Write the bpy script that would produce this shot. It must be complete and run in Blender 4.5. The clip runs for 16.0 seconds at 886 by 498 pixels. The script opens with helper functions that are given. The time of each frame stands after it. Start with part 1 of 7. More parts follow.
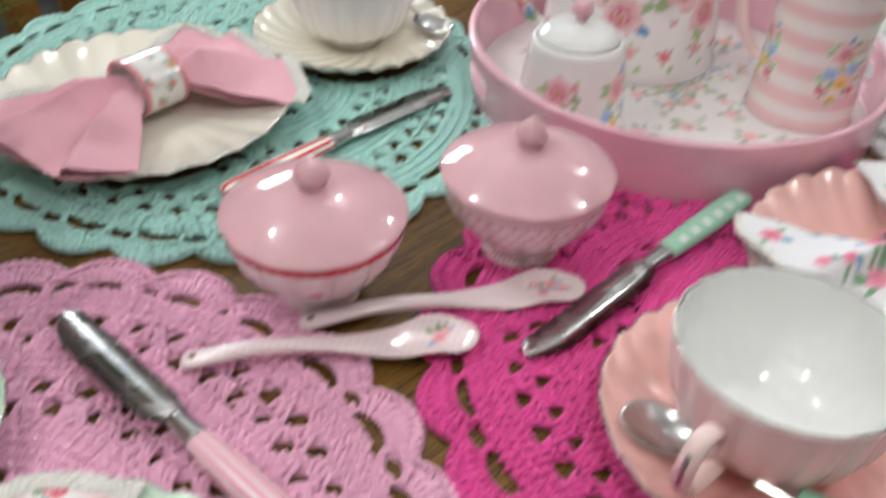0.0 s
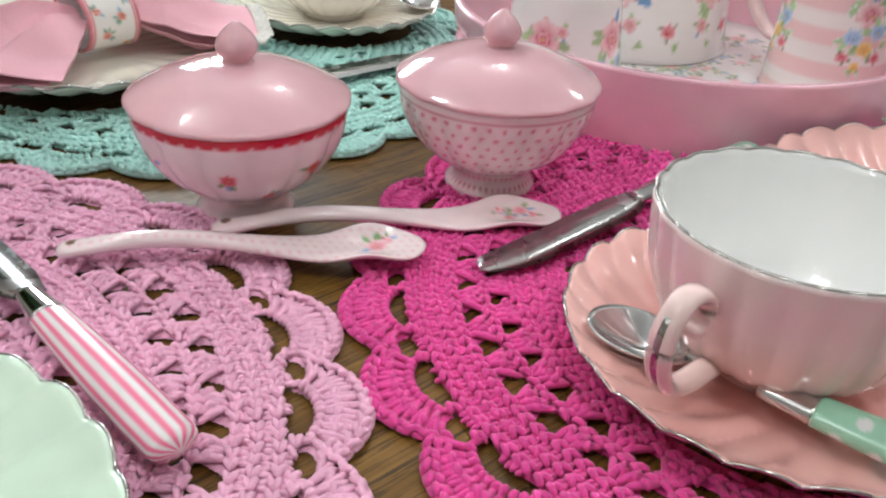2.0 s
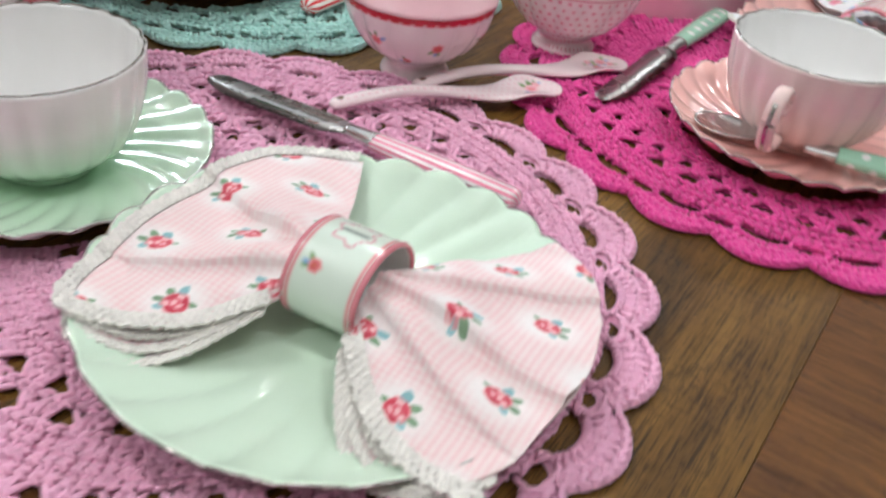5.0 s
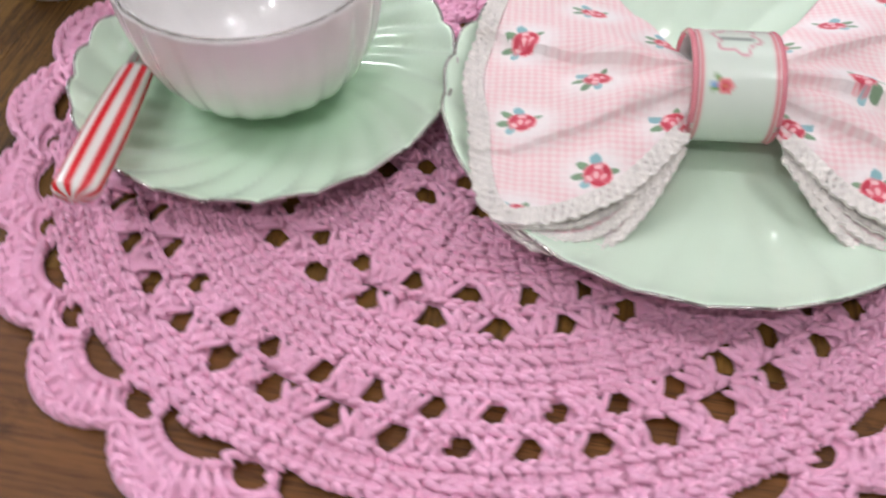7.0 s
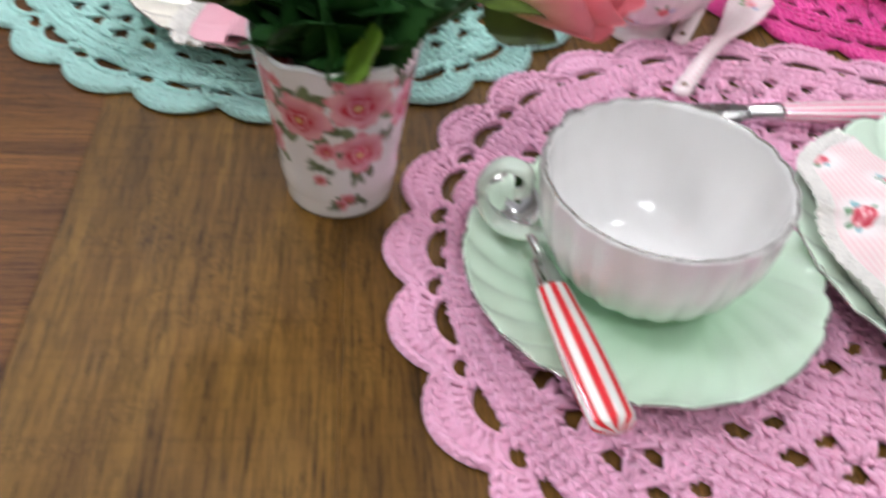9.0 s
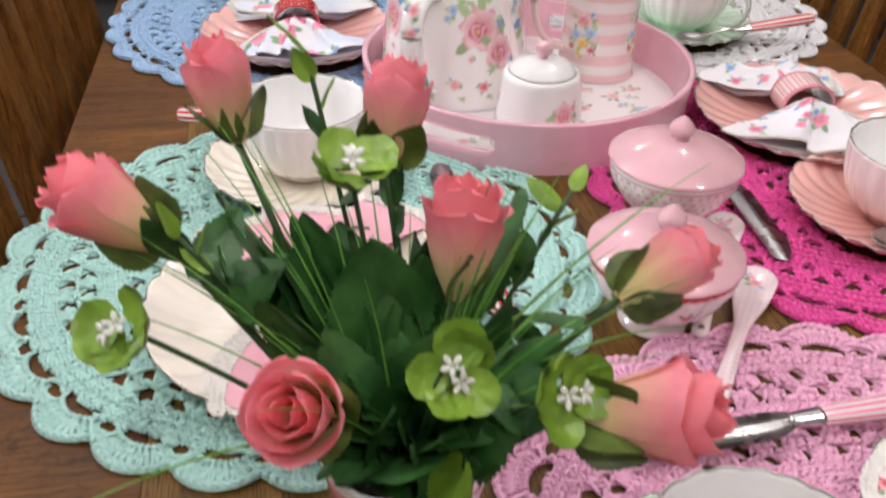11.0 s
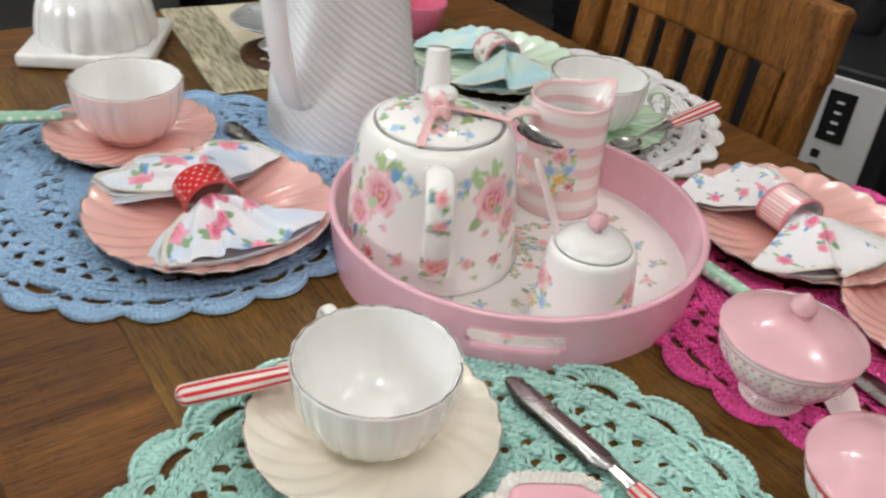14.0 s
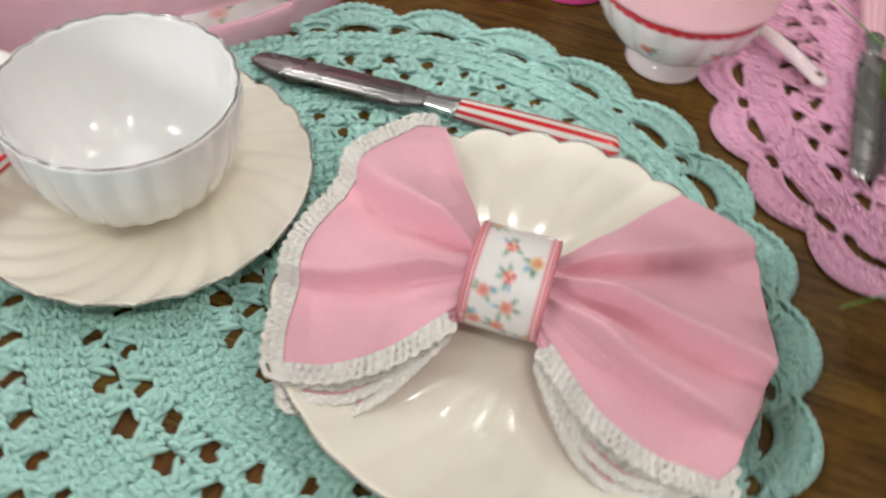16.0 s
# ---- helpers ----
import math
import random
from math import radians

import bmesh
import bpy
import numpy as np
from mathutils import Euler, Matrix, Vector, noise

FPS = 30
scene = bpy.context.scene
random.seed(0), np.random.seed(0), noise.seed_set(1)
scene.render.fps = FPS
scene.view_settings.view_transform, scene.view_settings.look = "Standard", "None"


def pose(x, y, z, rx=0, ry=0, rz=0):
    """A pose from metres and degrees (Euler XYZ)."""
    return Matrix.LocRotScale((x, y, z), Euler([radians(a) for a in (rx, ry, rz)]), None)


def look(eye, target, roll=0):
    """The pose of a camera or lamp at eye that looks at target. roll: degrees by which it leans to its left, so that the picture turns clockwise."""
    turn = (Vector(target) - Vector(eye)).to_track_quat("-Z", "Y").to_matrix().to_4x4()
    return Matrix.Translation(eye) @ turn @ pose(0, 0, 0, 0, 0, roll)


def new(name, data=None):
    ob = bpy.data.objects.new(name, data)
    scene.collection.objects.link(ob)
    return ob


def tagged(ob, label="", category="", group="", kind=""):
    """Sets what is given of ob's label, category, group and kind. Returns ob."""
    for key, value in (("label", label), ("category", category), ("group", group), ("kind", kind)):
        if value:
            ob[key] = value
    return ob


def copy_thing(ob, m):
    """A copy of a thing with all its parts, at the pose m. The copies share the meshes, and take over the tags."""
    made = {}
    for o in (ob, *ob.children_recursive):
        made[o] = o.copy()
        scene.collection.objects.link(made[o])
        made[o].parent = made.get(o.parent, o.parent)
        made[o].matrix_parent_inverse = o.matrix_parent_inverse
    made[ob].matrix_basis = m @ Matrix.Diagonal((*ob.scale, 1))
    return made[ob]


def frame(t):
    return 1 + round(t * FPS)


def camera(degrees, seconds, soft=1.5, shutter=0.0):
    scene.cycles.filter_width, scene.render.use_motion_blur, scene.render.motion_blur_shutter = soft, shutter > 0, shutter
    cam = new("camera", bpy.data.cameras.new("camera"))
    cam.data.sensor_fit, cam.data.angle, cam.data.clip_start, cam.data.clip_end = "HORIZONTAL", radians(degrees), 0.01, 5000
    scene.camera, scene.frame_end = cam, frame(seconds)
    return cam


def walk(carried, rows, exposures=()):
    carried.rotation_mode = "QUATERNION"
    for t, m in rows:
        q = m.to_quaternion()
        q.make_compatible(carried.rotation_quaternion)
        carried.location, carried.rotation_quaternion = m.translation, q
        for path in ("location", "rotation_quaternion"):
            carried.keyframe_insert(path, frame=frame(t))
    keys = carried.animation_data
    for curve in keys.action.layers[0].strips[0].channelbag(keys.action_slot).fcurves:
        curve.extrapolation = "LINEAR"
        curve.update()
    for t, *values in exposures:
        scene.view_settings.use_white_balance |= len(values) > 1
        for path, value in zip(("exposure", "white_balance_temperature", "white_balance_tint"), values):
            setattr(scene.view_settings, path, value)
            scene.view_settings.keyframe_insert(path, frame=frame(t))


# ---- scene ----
cam = camera(53.18, 16.0, soft=2.2, shutter=0.5)
PATH = [  # table axis along y, table top at 0.75
    (0, (0.3096, -0.4786, 1.0770), (-0.4114, 0.2877, 0.2312), 2.60),
    (0.1, (0.3116, -0.4847, 1.0600), (-0.4268, 0.2605, 0.2103), 1.83),
    (0.2, (0.3141, -0.4890, 1.0469), (-0.4418, 0.2372, 0.1961), 1.73),
    (0.3, (0.3165, -0.4891, 1.0299), (-0.4665, 0.2324, 0.1999), 1.42),
    (0.4, (0.3159, -0.4873, 1.0170), (-0.4895, 0.2370, 0.2113), 1.45),
    (0.5, (0.3133, -0.4826, 1.0106), (-0.5089, 0.2389, 0.2195), 1.23),
    (1, (0.3176, -0.4539, 0.9650), (-0.5071, 0.3431, 0.2529), 2.93),
    (1.5, (0.3298, -0.4528, 0.9517), (-0.5083, 0.3712, 0.2875), 3.19),
    (2, (0.3366, -0.4467, 0.9474), (-0.4981, 0.3674, 0.2670), 3.83),
    (2.5, (0.3397, -0.4432, 0.9527), (-0.5105, 0.3498, 0.2666), 4.65),
    (3, (0.3424, -0.4392, 0.9391), (-0.5386, 0.3235, 0.2575), 3.86),
    (3.2, (0.3428, -0.4383, 0.9368), (-0.5456, 0.3188, 0.2585), 4.05),
    (5.3, (0.2933, -0.7416, 1.0030), (-0.3594, 0.6208, -0.1494), 7.02),
    (5.5, (0.2821, -0.7583, 1.0028), (-0.3071, 0.6121, -0.1740), 6.12),
    (6, (0.2297, -0.7693, 1.0048), (-0.2742, 0.4979, -0.3182), 2.63),
    (6.5, (0.1548, -0.7612, 1.0008), (-0.2276, 0.4176, -0.4394), 0.76),
    (7, (0.0853, -0.7602, 1.0051), (-0.1451, 0.4124, -0.4720), -0.35),
    (7.5, (-0.0122, -0.7514, 1.0297), (0.0535, 0.4617, -0.4311), 1.07),
    (8, (-0.0990, -0.7472, 1.0320), (0.1018, 0.5411, -0.3500), 4.99),
    (8.5, (-0.1265, -0.7553, 1.0267), (0.1314, 0.5577, -0.3223), 5.57),
    (9, (-0.1601, -0.7549, 1.0350), (0.0051, 0.6002, -0.2865), 5.13),
    (9.5, (-0.1853, -0.7296, 1.0564), (-0.0711, 0.7538, -0.1253), 3.73),
    (9.7, (-0.1845, -0.7246, 1.0520), (-0.0365, 0.7998, -0.0724), 1.96),
    (11.8, (-0.2409, -0.6061, 1.1408), (0.1329, 0.9165, 0.0675), 3.06),
    (12, (-0.2487, -0.5837, 1.1401), (0.1430, 0.9325, 0.0641), 2.91),
    (12.5, (-0.2729, -0.5394, 1.1332), (0.2057, 0.9191, 0.0135), 4.89),
    (13, (-0.3179, -0.4923, 1.1301), (0.3353, 0.8741, -0.0172), 6.97),
    (13.5, (-0.3799, -0.4325, 1.1523), (0.4461, 0.8918, 0.0688), 6.02),
    (14, (-0.4108, -0.3852, 1.1575), (0.5423, 0.8840, 0.1131), 5.61),
    (14.5, (-0.4099, -0.3640, 1.1213), (0.6300, 0.6899, -0.0694), 8.34),
    (15, (-0.3949, -0.3426, 1.0823), (0.6308, 0.4948, -0.2803), 7.85),
    (15.5, (-0.3885, -0.3182, 1.0603), (0.6551, 0.3123, -0.3969), 8.04),
    (16, (-0.4261, -0.2674, 1.0671), (0.7393, 0.0802, -0.3926), 5.37),
]
walk(cam, [(t, look(eye, target, roll)) for t, eye, target, roll in PATH],
     [(0, 0.04, 6200, 6), (0.5, 0.22, 6100, 5), (3.2, 0.22, 6100, 6), (5.5, 0.20, 6050, 10), (7.0, 0.12, 6150, 17), (9.0, 0.34, 5950, 12), (9.5, 0.45, 6050, 24), (12.0, 0.04, 6550, 7), (12.5, 0.0, 6500, 3), (14.0, -0.04, 6500, 8), (14.5, -0.03, 6450, 8), (16.0, -0.09, 6500, 9)])

# ---- world and lamps ----
world = bpy.data.worlds.new("world")
scene.world = world
world.use_nodes = True
wn = world.node_tree.nodes
wn["Background"].inputs["Color"].default_value = (0.75, 0.80, 0.88, 1)
wn["Background"].inputs["Strength"].default_value = 0.15


def lin(r, g, b):
    """Linear colour from 0-255 sRGB."""
    return tuple((c / 255 / 12.92) if c < 10 else ((c / 255 + 0.055) / 1.055) ** 2.4 for c in (r, g, b))


TT = 0.75           # table top
MAT_Z = TT + 0.0055  # top of the crochet mats

# ---- building helpers ----


def link_mesh(name, me, material, parent=None, label="", smooth=True):
    me.materials.append(material)
    if smooth:
        me.polygons.foreach_set("use_smooth", np.ones(len(me.polygons), dtype=bool))
    ob = new(name, me)
    if parent is not None:
        ob.parent = parent
    if label:
        tagged(ob, label)
    return ob


def np_mesh(name, verts, faces, material, parent=None, label="", smooth=True, cols=None, uvs=None):
    """A mesh object from numpy arrays; faces is an (n, 4) or (n, 3) array, or a list of such arrays."""
    groups = faces if isinstance(faces, list) else [faces]
    me = bpy.data.meshes.new(name)
    loops = np.concatenate([np.asarray(f).ravel() for f in groups]).astype(np.int32)
    sizes = np.concatenate([np.full(len(f), np.asarray(f).shape[1]) for f in groups]).astype(np.int32)
    starts = (np.cumsum(sizes) - sizes).astype(np.int32)
    me.vertices.add(len(verts))
    me.vertices.foreach_set("co", np.asarray(verts, dtype=np.float32).ravel())
    me.loops.add(len(loops))
    me.loops.foreach_set("vertex_index", loops)
    me.polygons.add(len(sizes))
    me.polygons.foreach_set("loop_start", starts)
    me.update(calc_edges=True)
    me.validate()
    if cols is not None:
        at = me.color_attributes.new("Col", "FLOAT_COLOR", "POINT")
        rgba = np.ones((len(verts), 4), dtype=np.float32)
        rgba[:, :3] = cols
        at.data.foreach_set("color", rgba.ravel())
    return link_mesh(name, me, material, parent, label, smooth)


def grid_faces(nv, nu, wrap=False, off=0):
    """Quads of an nv x nu grid (rows v, columns u)."""
    j, i = np.meshgrid(np.arange(nv - 1), np.arange(nu if wrap else nu - 1), indexing="ij")
    i2 = (i + 1) % nu
    q = np.stack([j * nu + i, j * nu + i2, (j + 1) * nu + i2, (j + 1) * nu + i], -1)
    return q.reshape(-1, 4) + off


def curve_pts(ctrl, n):
    """Catmull-Rom through control points, n samples."""
    c = np.array(ctrl, dtype=float)
    p = np.vstack([2 * c[0] - c[1], c, 2 * c[-1] - c[-2]])
    d = np.r_[0, np.cumsum(np.linalg.norm(np.diff(c, axis=0), axis=1) + 1e-9)]
    t = np.linspace(0, d[-1], n)
    k = np.clip(np.searchsorted(d, t, side="right") - 1, 0, len(c) - 2)
    f = ((t - d[k]) / (d[k + 1] - d[k]))[:, None]
    a, b, g, h = p[k], p[k + 1], p[k + 2], p[k + 3]
    return 0.5 * (2 * b + (g - a) * f + (2 * a - 5 * b + 4 * g - h) * f ** 2 + (3 * b - a - 3 * g + h) * f ** 3)


def lathe(name, profile, material, parent=None, n=96, shape=None, colour=None, label="", close=True):
    """A turned mesh. profile: (m, 2) radius and height; shape(theta, s, r, z) -> r, z bends it; colour(theta, s, r, z) -> rgb."""
    pr = np.asarray(profile, dtype=float)
    th = np.linspace(0, 2 * np.pi, n, endpoint=False)
    s = np.linspace(0, 1, len(pr))
    R, T = np.meshgrid(pr[:, 0], th, indexing="ij")
    Z = np.repeat(pr[:, 1:2], n, 1)
    S = np.repeat(s[:, None], n, 1)
    r0, z0 = R, Z
    if shape:
        R, Z = shape(T, S, R, Z)
    v = np.stack([R * np.cos(T), R * np.sin(T), Z], -1).reshape(-1, 3)
    f = [grid_faces(len(pr), n, True)]
    if close:
        a, b = len(v), len(v) + 1
        v = np.vstack([v, [0, 0, Z[0].mean()], [0, 0, Z[-1].mean()]])
        i = np.arange(n)
        f.append(np.stack([np.full(n, a), (i + 1) % n, i], -1))
        o = (len(pr) - 1) * n
        f.append(np.stack([np.full(n, b), o + i, o + (i + 1) % n], -1))
    cols = None
    if colour:
        c = np.asarray(colour(T, S, r0, z0)).reshape(-1, 3)
        cols = np.vstack([c, c[:1], c[-1:]]) if close else c
    return np_mesh(name, v, f, material, parent, label, cols=cols)


def tube(name, path, radius, material, parent=None, n=12, flat=1.0, label="", wrap=False, up=None, colour=None):
    """A tube along a path of points; radius a number or one a point; flat squeezes it along its second axis."""
    p = np.asarray(path, dtype=float)
    m = len(p)
    rad = np.broadcast_to(np.asarray(radius, dtype=float), (m,))
    fl = np.broadcast_to(np.asarray(flat, dtype=float), (m,))
    t = (np.roll(p, -1, 0) - np.roll(p, 1, 0)) if wrap else np.gradient(p, axis=0)
    t /= np.linalg.norm(t, axis=1)[:, None] + 1e-12
    ref = np.array(up if up is not None else (0, 0, 1.0))
    x = np.cross(np.broadcast_to(ref, t.shape), t)
    bad = np.linalg.norm(x, axis=1) < 1e-3
    x[bad] = np.cross(np.array((1.0, 0.03, 0.0)), t[bad])
    x /= np.linalg.norm(x, axis=1)[:, None]
    y = np.cross(t, x)
    a = np.linspace(0, 2 * np.pi, n, endpoint=False)
    v = p[:, None] + x[:, None] * (np.cos(a)[None, :, None] * rad[:, None, None]) + y[:, None] * (np.sin(a)[None, :, None] * (rad * fl)[:, None, None])
    v = v.reshape(-1, 3)
    f = [grid_faces(m, n, True)]
    if wrap:
        i = np.arange(n)
        o = (m - 1) * n
        f.append(np.stack([o + i, o + (i + 1) % n, (i + 1) % n, i], -1))
    else:
        k = len(v)
        v = np.vstack([v, p[0], p[-1]])
        i = np.arange(n)
        o = (m - 1) * n
        f.append(np.stack([np.full(n, k), (i + 1) % n, i], -1))
        f.append(np.stack([np.full(n, k + 1), o + i, o + (i + 1) % n], -1))
    cols = None
    if colour is not None:
        c = np.repeat(np.asarray(colour, dtype=float).reshape(m, -1, 3), n // np.asarray(colour).reshape(m, -1, 3).shape[1], 1).reshape(-1, 3)
        cols = c if wrap else np.vstack([c, c[:1], c[-1:]])
    return np_mesh(name, v, f, material, parent, label, cols=cols)


def part(name, bm, material, parent, label="", smooth=False):
    """Links a bmesh as one mesh object under a thing."""
    me = bpy.data.meshes.new(name)
    bmesh.ops.recalc_face_normals(bm, faces=bm.faces)
    bm.to_mesh(me)
    bm.free()
    return link_mesh(name, me, material, parent, label, smooth)


def box(w, d, h, bevel=0.0, at=(0, 0, 0), seg=2):
    """A bevelled box as a bmesh, centred on at."""
    bm = bmesh.new()
    bmesh.ops.create_cube(bm, size=1)
    bmesh.ops.scale(bm, vec=(w, d, h), verts=bm.verts)
    if bevel:
        bmesh.ops.bevel(bm, geom=bm.edges[:], offset=bevel, segments=seg, affect="EDGES", profile=0.6)
    bmesh.ops.translate(bm, vec=at, verts=bm.verts)
    return bm


def thing(name, label, category, at, turn=0.0, group="", kind=""):
    """An Empty at the base of a thing."""
    ob = new(name)
    ob.empty_display_size = 0.02
    ob.matrix_world = pose(*at, 0, 0, turn)
    return tagged(ob, label, category, group, kind)


# ---- materials ----


class Nodes:
    """A short hand for node trees."""

    def __init__(self, name):
        self.mat = bpy.data.materials.new(name)
        self.mat.use_nodes = True
        self.t = self.mat.node_tree
        self.bsdf = self.t.nodes["Principled BSDF"]

    def add(self, kind, **settings):
        n = self.t.nodes.new(kind)
        for key, value in settings.items():
            if key == "data_type":
                n.data_type = value
            elif key == "blend_type":
                n.blend_type = value
            elif key == "layer_name":
                n.layer_name = value
            elif key == "operation":
                n.operation = value
            else:
                n.inputs[key].default_value = value
        return n

    def join(self, a, b):
        self.t.links.new(a, b)

    def coords(self, which="Object", scale=(1, 1, 1), rot=(0, 0, 0)):
        c = self.add("ShaderNodeTexCoord")
        m = self.add("ShaderNodeMapping")
        m.inputs["Scale"].default_value = scale
        m.inputs["Rotation"].default_value = rot
        self.join(c.outputs[which], m.inputs["Vector"])
        return m.outputs["Vector"]

    def noise(self, vec, scale, detail=3.0, rough=0.5, distortion=0.0):
        n = self.add("ShaderNodeTexNoise")
        n.inputs["Scale"].default_value = scale
        n.inputs["Detail"].default_value = detail
        n.inputs["Roughness"].default_value = rough
        n.inputs["Distortion"].default_value = distortion
        self.join(vec, n.inputs["Vector"])
        return n.outputs["Fac"]

    def ramp(self, fac, stops):
        n = self.add("ShaderNodeValToRGB")
        e = n.color_ramp.elements
        while len(e) < len(stops):
            e.new(0.5)
        for k, (pos, col) in enumerate(stops):
            e[k].position = pos
            e[k].color = (*col, 1) if len(col) == 3 else col
        self.join(fac, n.inputs["Fac"])
        return n.outputs["Color"]

    def mix(self, fac, a, b, mode="MIX"):
        n = self.add("ShaderNodeMix", data_type="RGBA", blend_type=mode)
        for sock, v in ((n.inputs[0], fac), (n.inputs[6], a), (n.inputs[7], b)):
            if isinstance(v, (int, float)):
                sock.default_value = v
            elif isinstance(v, tuple):
                sock.default_value = (*v, 1) if len(v) == 3 else v
            else:
                self.join(v, sock)
        return n.outputs[2]

    def bump(self, height, strength, distance):
        n = self.add("ShaderNodeBump")
        n.inputs["Strength"].default_value = strength
        n.inputs["Distance"].default_value = distance
        self.join(height, n.inputs["Height"])
        self.join(n.outputs["Normal"], self.bsdf.inputs["Normal"])

    def set(self, **kw):
        for key, value in kw.items():
            sock = self.bsdf.inputs[key.replace("_", " ")]
            if isinstance(value, (int, float, tuple)):
                sock.default_value = (*value, 1) if isinstance(value, tuple) and len(value) == 3 and sock.type == "RGBA" else value
            else:
                self.join(value, sock)
        return self


def glaze(name, colour, rough=0.13, coat=0.5):
    """Glazed porcelain of one colour, with a slightly uneven glaze."""
    n = Nodes(name)
    v = n.coords()
    a = n.noise(v, 40, 2)
    col = n.ramp(a, [(0.3, tuple(c * 0.94 for c in colour)), (0.7, tuple(min(1, c * 1.04) for c in colour))])
    n.set(Base_Color=col, Roughness=rough, Coat_Weight=coat, Coat_Roughness=0.05, Specular_IOR_Level=0.5)
    n.bump(n.noise(v, 130, 2), 0.12, 0.0006)
    return n.mat


def printed_glaze(name, rough=0.13):
    """Porcelain whose printed or shaded glaze comes from the colour attribute."""
    n = Nodes(name)
    c = n.add("ShaderNodeVertexColor", layer_name="Col")
    v = n.coords()
    col = n.mix(n.noise(v, 45, 3), c.outputs["Color"], (1, 1, 1), "MULTIPLY")
    m = n.mix(0.06, c.outputs["Color"], col)
    n.set(Base_Color=m, Roughness=rough, Coat_Weight=0.5, Coat_Roughness=0.05)
    n.bump(n.noise(v, 130, 2), 0.12, 0.0006)
    return n.mat


def metal(name, colour=(0.75, 0.74, 0.72), rough=0.18):
    n = Nodes(name)
    v = n.coords()
    r = n.ramp(n.noise(v, 90, 4), [(0.3, (rough * 0.7,) * 3), (0.7, (rough * 1.5,) * 3)])
    n.set(Base_Color=colour, Metallic=1.0, Roughness=r)
    n.bump(n.noise(n.coords(scale=(20, 300, 300)), 3, 2), 0.004, 0.0005)
    return n.mat


def yarn(name, colour):
    """Soft cotton yarn: fine fibres, slight unevenness of the dye."""
    n = Nodes(name)
    v = n.coords()
    big = n.noise(v, 14, 3)
    fine = n.noise(v, 900, 3, 0.7)
    mid = n.noise(v, 260, 2)
    dark = tuple(c * 0.86 for c in colour)
    light = tuple(min(1, c * 1.12 + 0.01) for c in colour)
    a = n.ramp(mid, [(0.25, dark), (0.75, light)])
    b = n.mix(0.35, a, n.ramp(big, [(0.3, tuple(c * 0.9 for c in colour)), (0.7, light)]))
    n.set(Base_Color=b, Roughness=0.95, Specular_IOR_Level=0.15, Sheen_Weight=0.25, Sheen_Roughness=0.6)
    h = n.add("ShaderNodeMath", operation="ADD")
    n.join(fine, h.inputs[0])
    n.join(mid, h.inputs[1])
    n.bump(h.outputs[0], 0.6, 0.0012)
    return n.mat


def cloth(name, scale=2600):
    """Woven cotton printed by the colour attribute."""
    n = Nodes(name)
    c = n.add("ShaderNodeVertexColor", layer_name="Col")
    v = n.coords()
    col = n.mix(0.12, c.outputs["Color"], n.mix(1.0, c.outputs["Color"], n.ramp(n.noise(v, 600, 3), [(0.3, (0.6, 0.6, 0.6)), (0.7, (1, 1, 1))]), "MULTIPLY"))
    n.set(Base_Color=col, Roughness=0.92, Specular_IOR_Level=0.12, Sheen_Weight=0.2)
    n.bump(n.noise(v, scale, 2, 0.6), 0.35, 0.0006)
    return n.mat


# rose motif in millimetres: middle x, y, half length, half width, turn in degrees, colour
ROSE_MOTIF = [
    (-4.0, 4.4, 2.8, 1.7, 135, (112, 152, 112)), (0.8, 5.8, 2.6, 1.7, 82, (112, 156, 112)), (4.8, 3.6, 3.0, 1.9, 38, (132, 190, 194)), (-5.8, 1.2, 2.3, 1.5, 175, (146, 198, 200)), (4.6, -3.2, 2.0, 1.1, -38, (120, 160, 118)),
    (0, 0, 5.2, 4.8, 0, (238, 146, 156)), (-2.9, -1.7, 2.3, 1.3, -52, (210, 62, 82)), (3.0, -1.5, 2.3, 1.2, 54, (206, 56, 76)), (0.2, 3.0, 2.9, 1.1, 4, (214, 70, 88)), (0.1, -3.5, 2.6, 0.9, 0, (222, 92, 108)),
    (0.0, 0.2, 2.5, 2.0, 20, (226, 100, 116)), (-0.3, 0.5, 1.5, 0.9, 25, (250, 204, 206)), (-3.0, 1.4, 1.3, 0.8, 60, (250, 208, 210)), (2.9, 1.6, 1.3, 0.8, -55, (250, 208, 210)), (0.8, -1.7, 1.5, 0.6, -15, (250, 196, 200)),
]


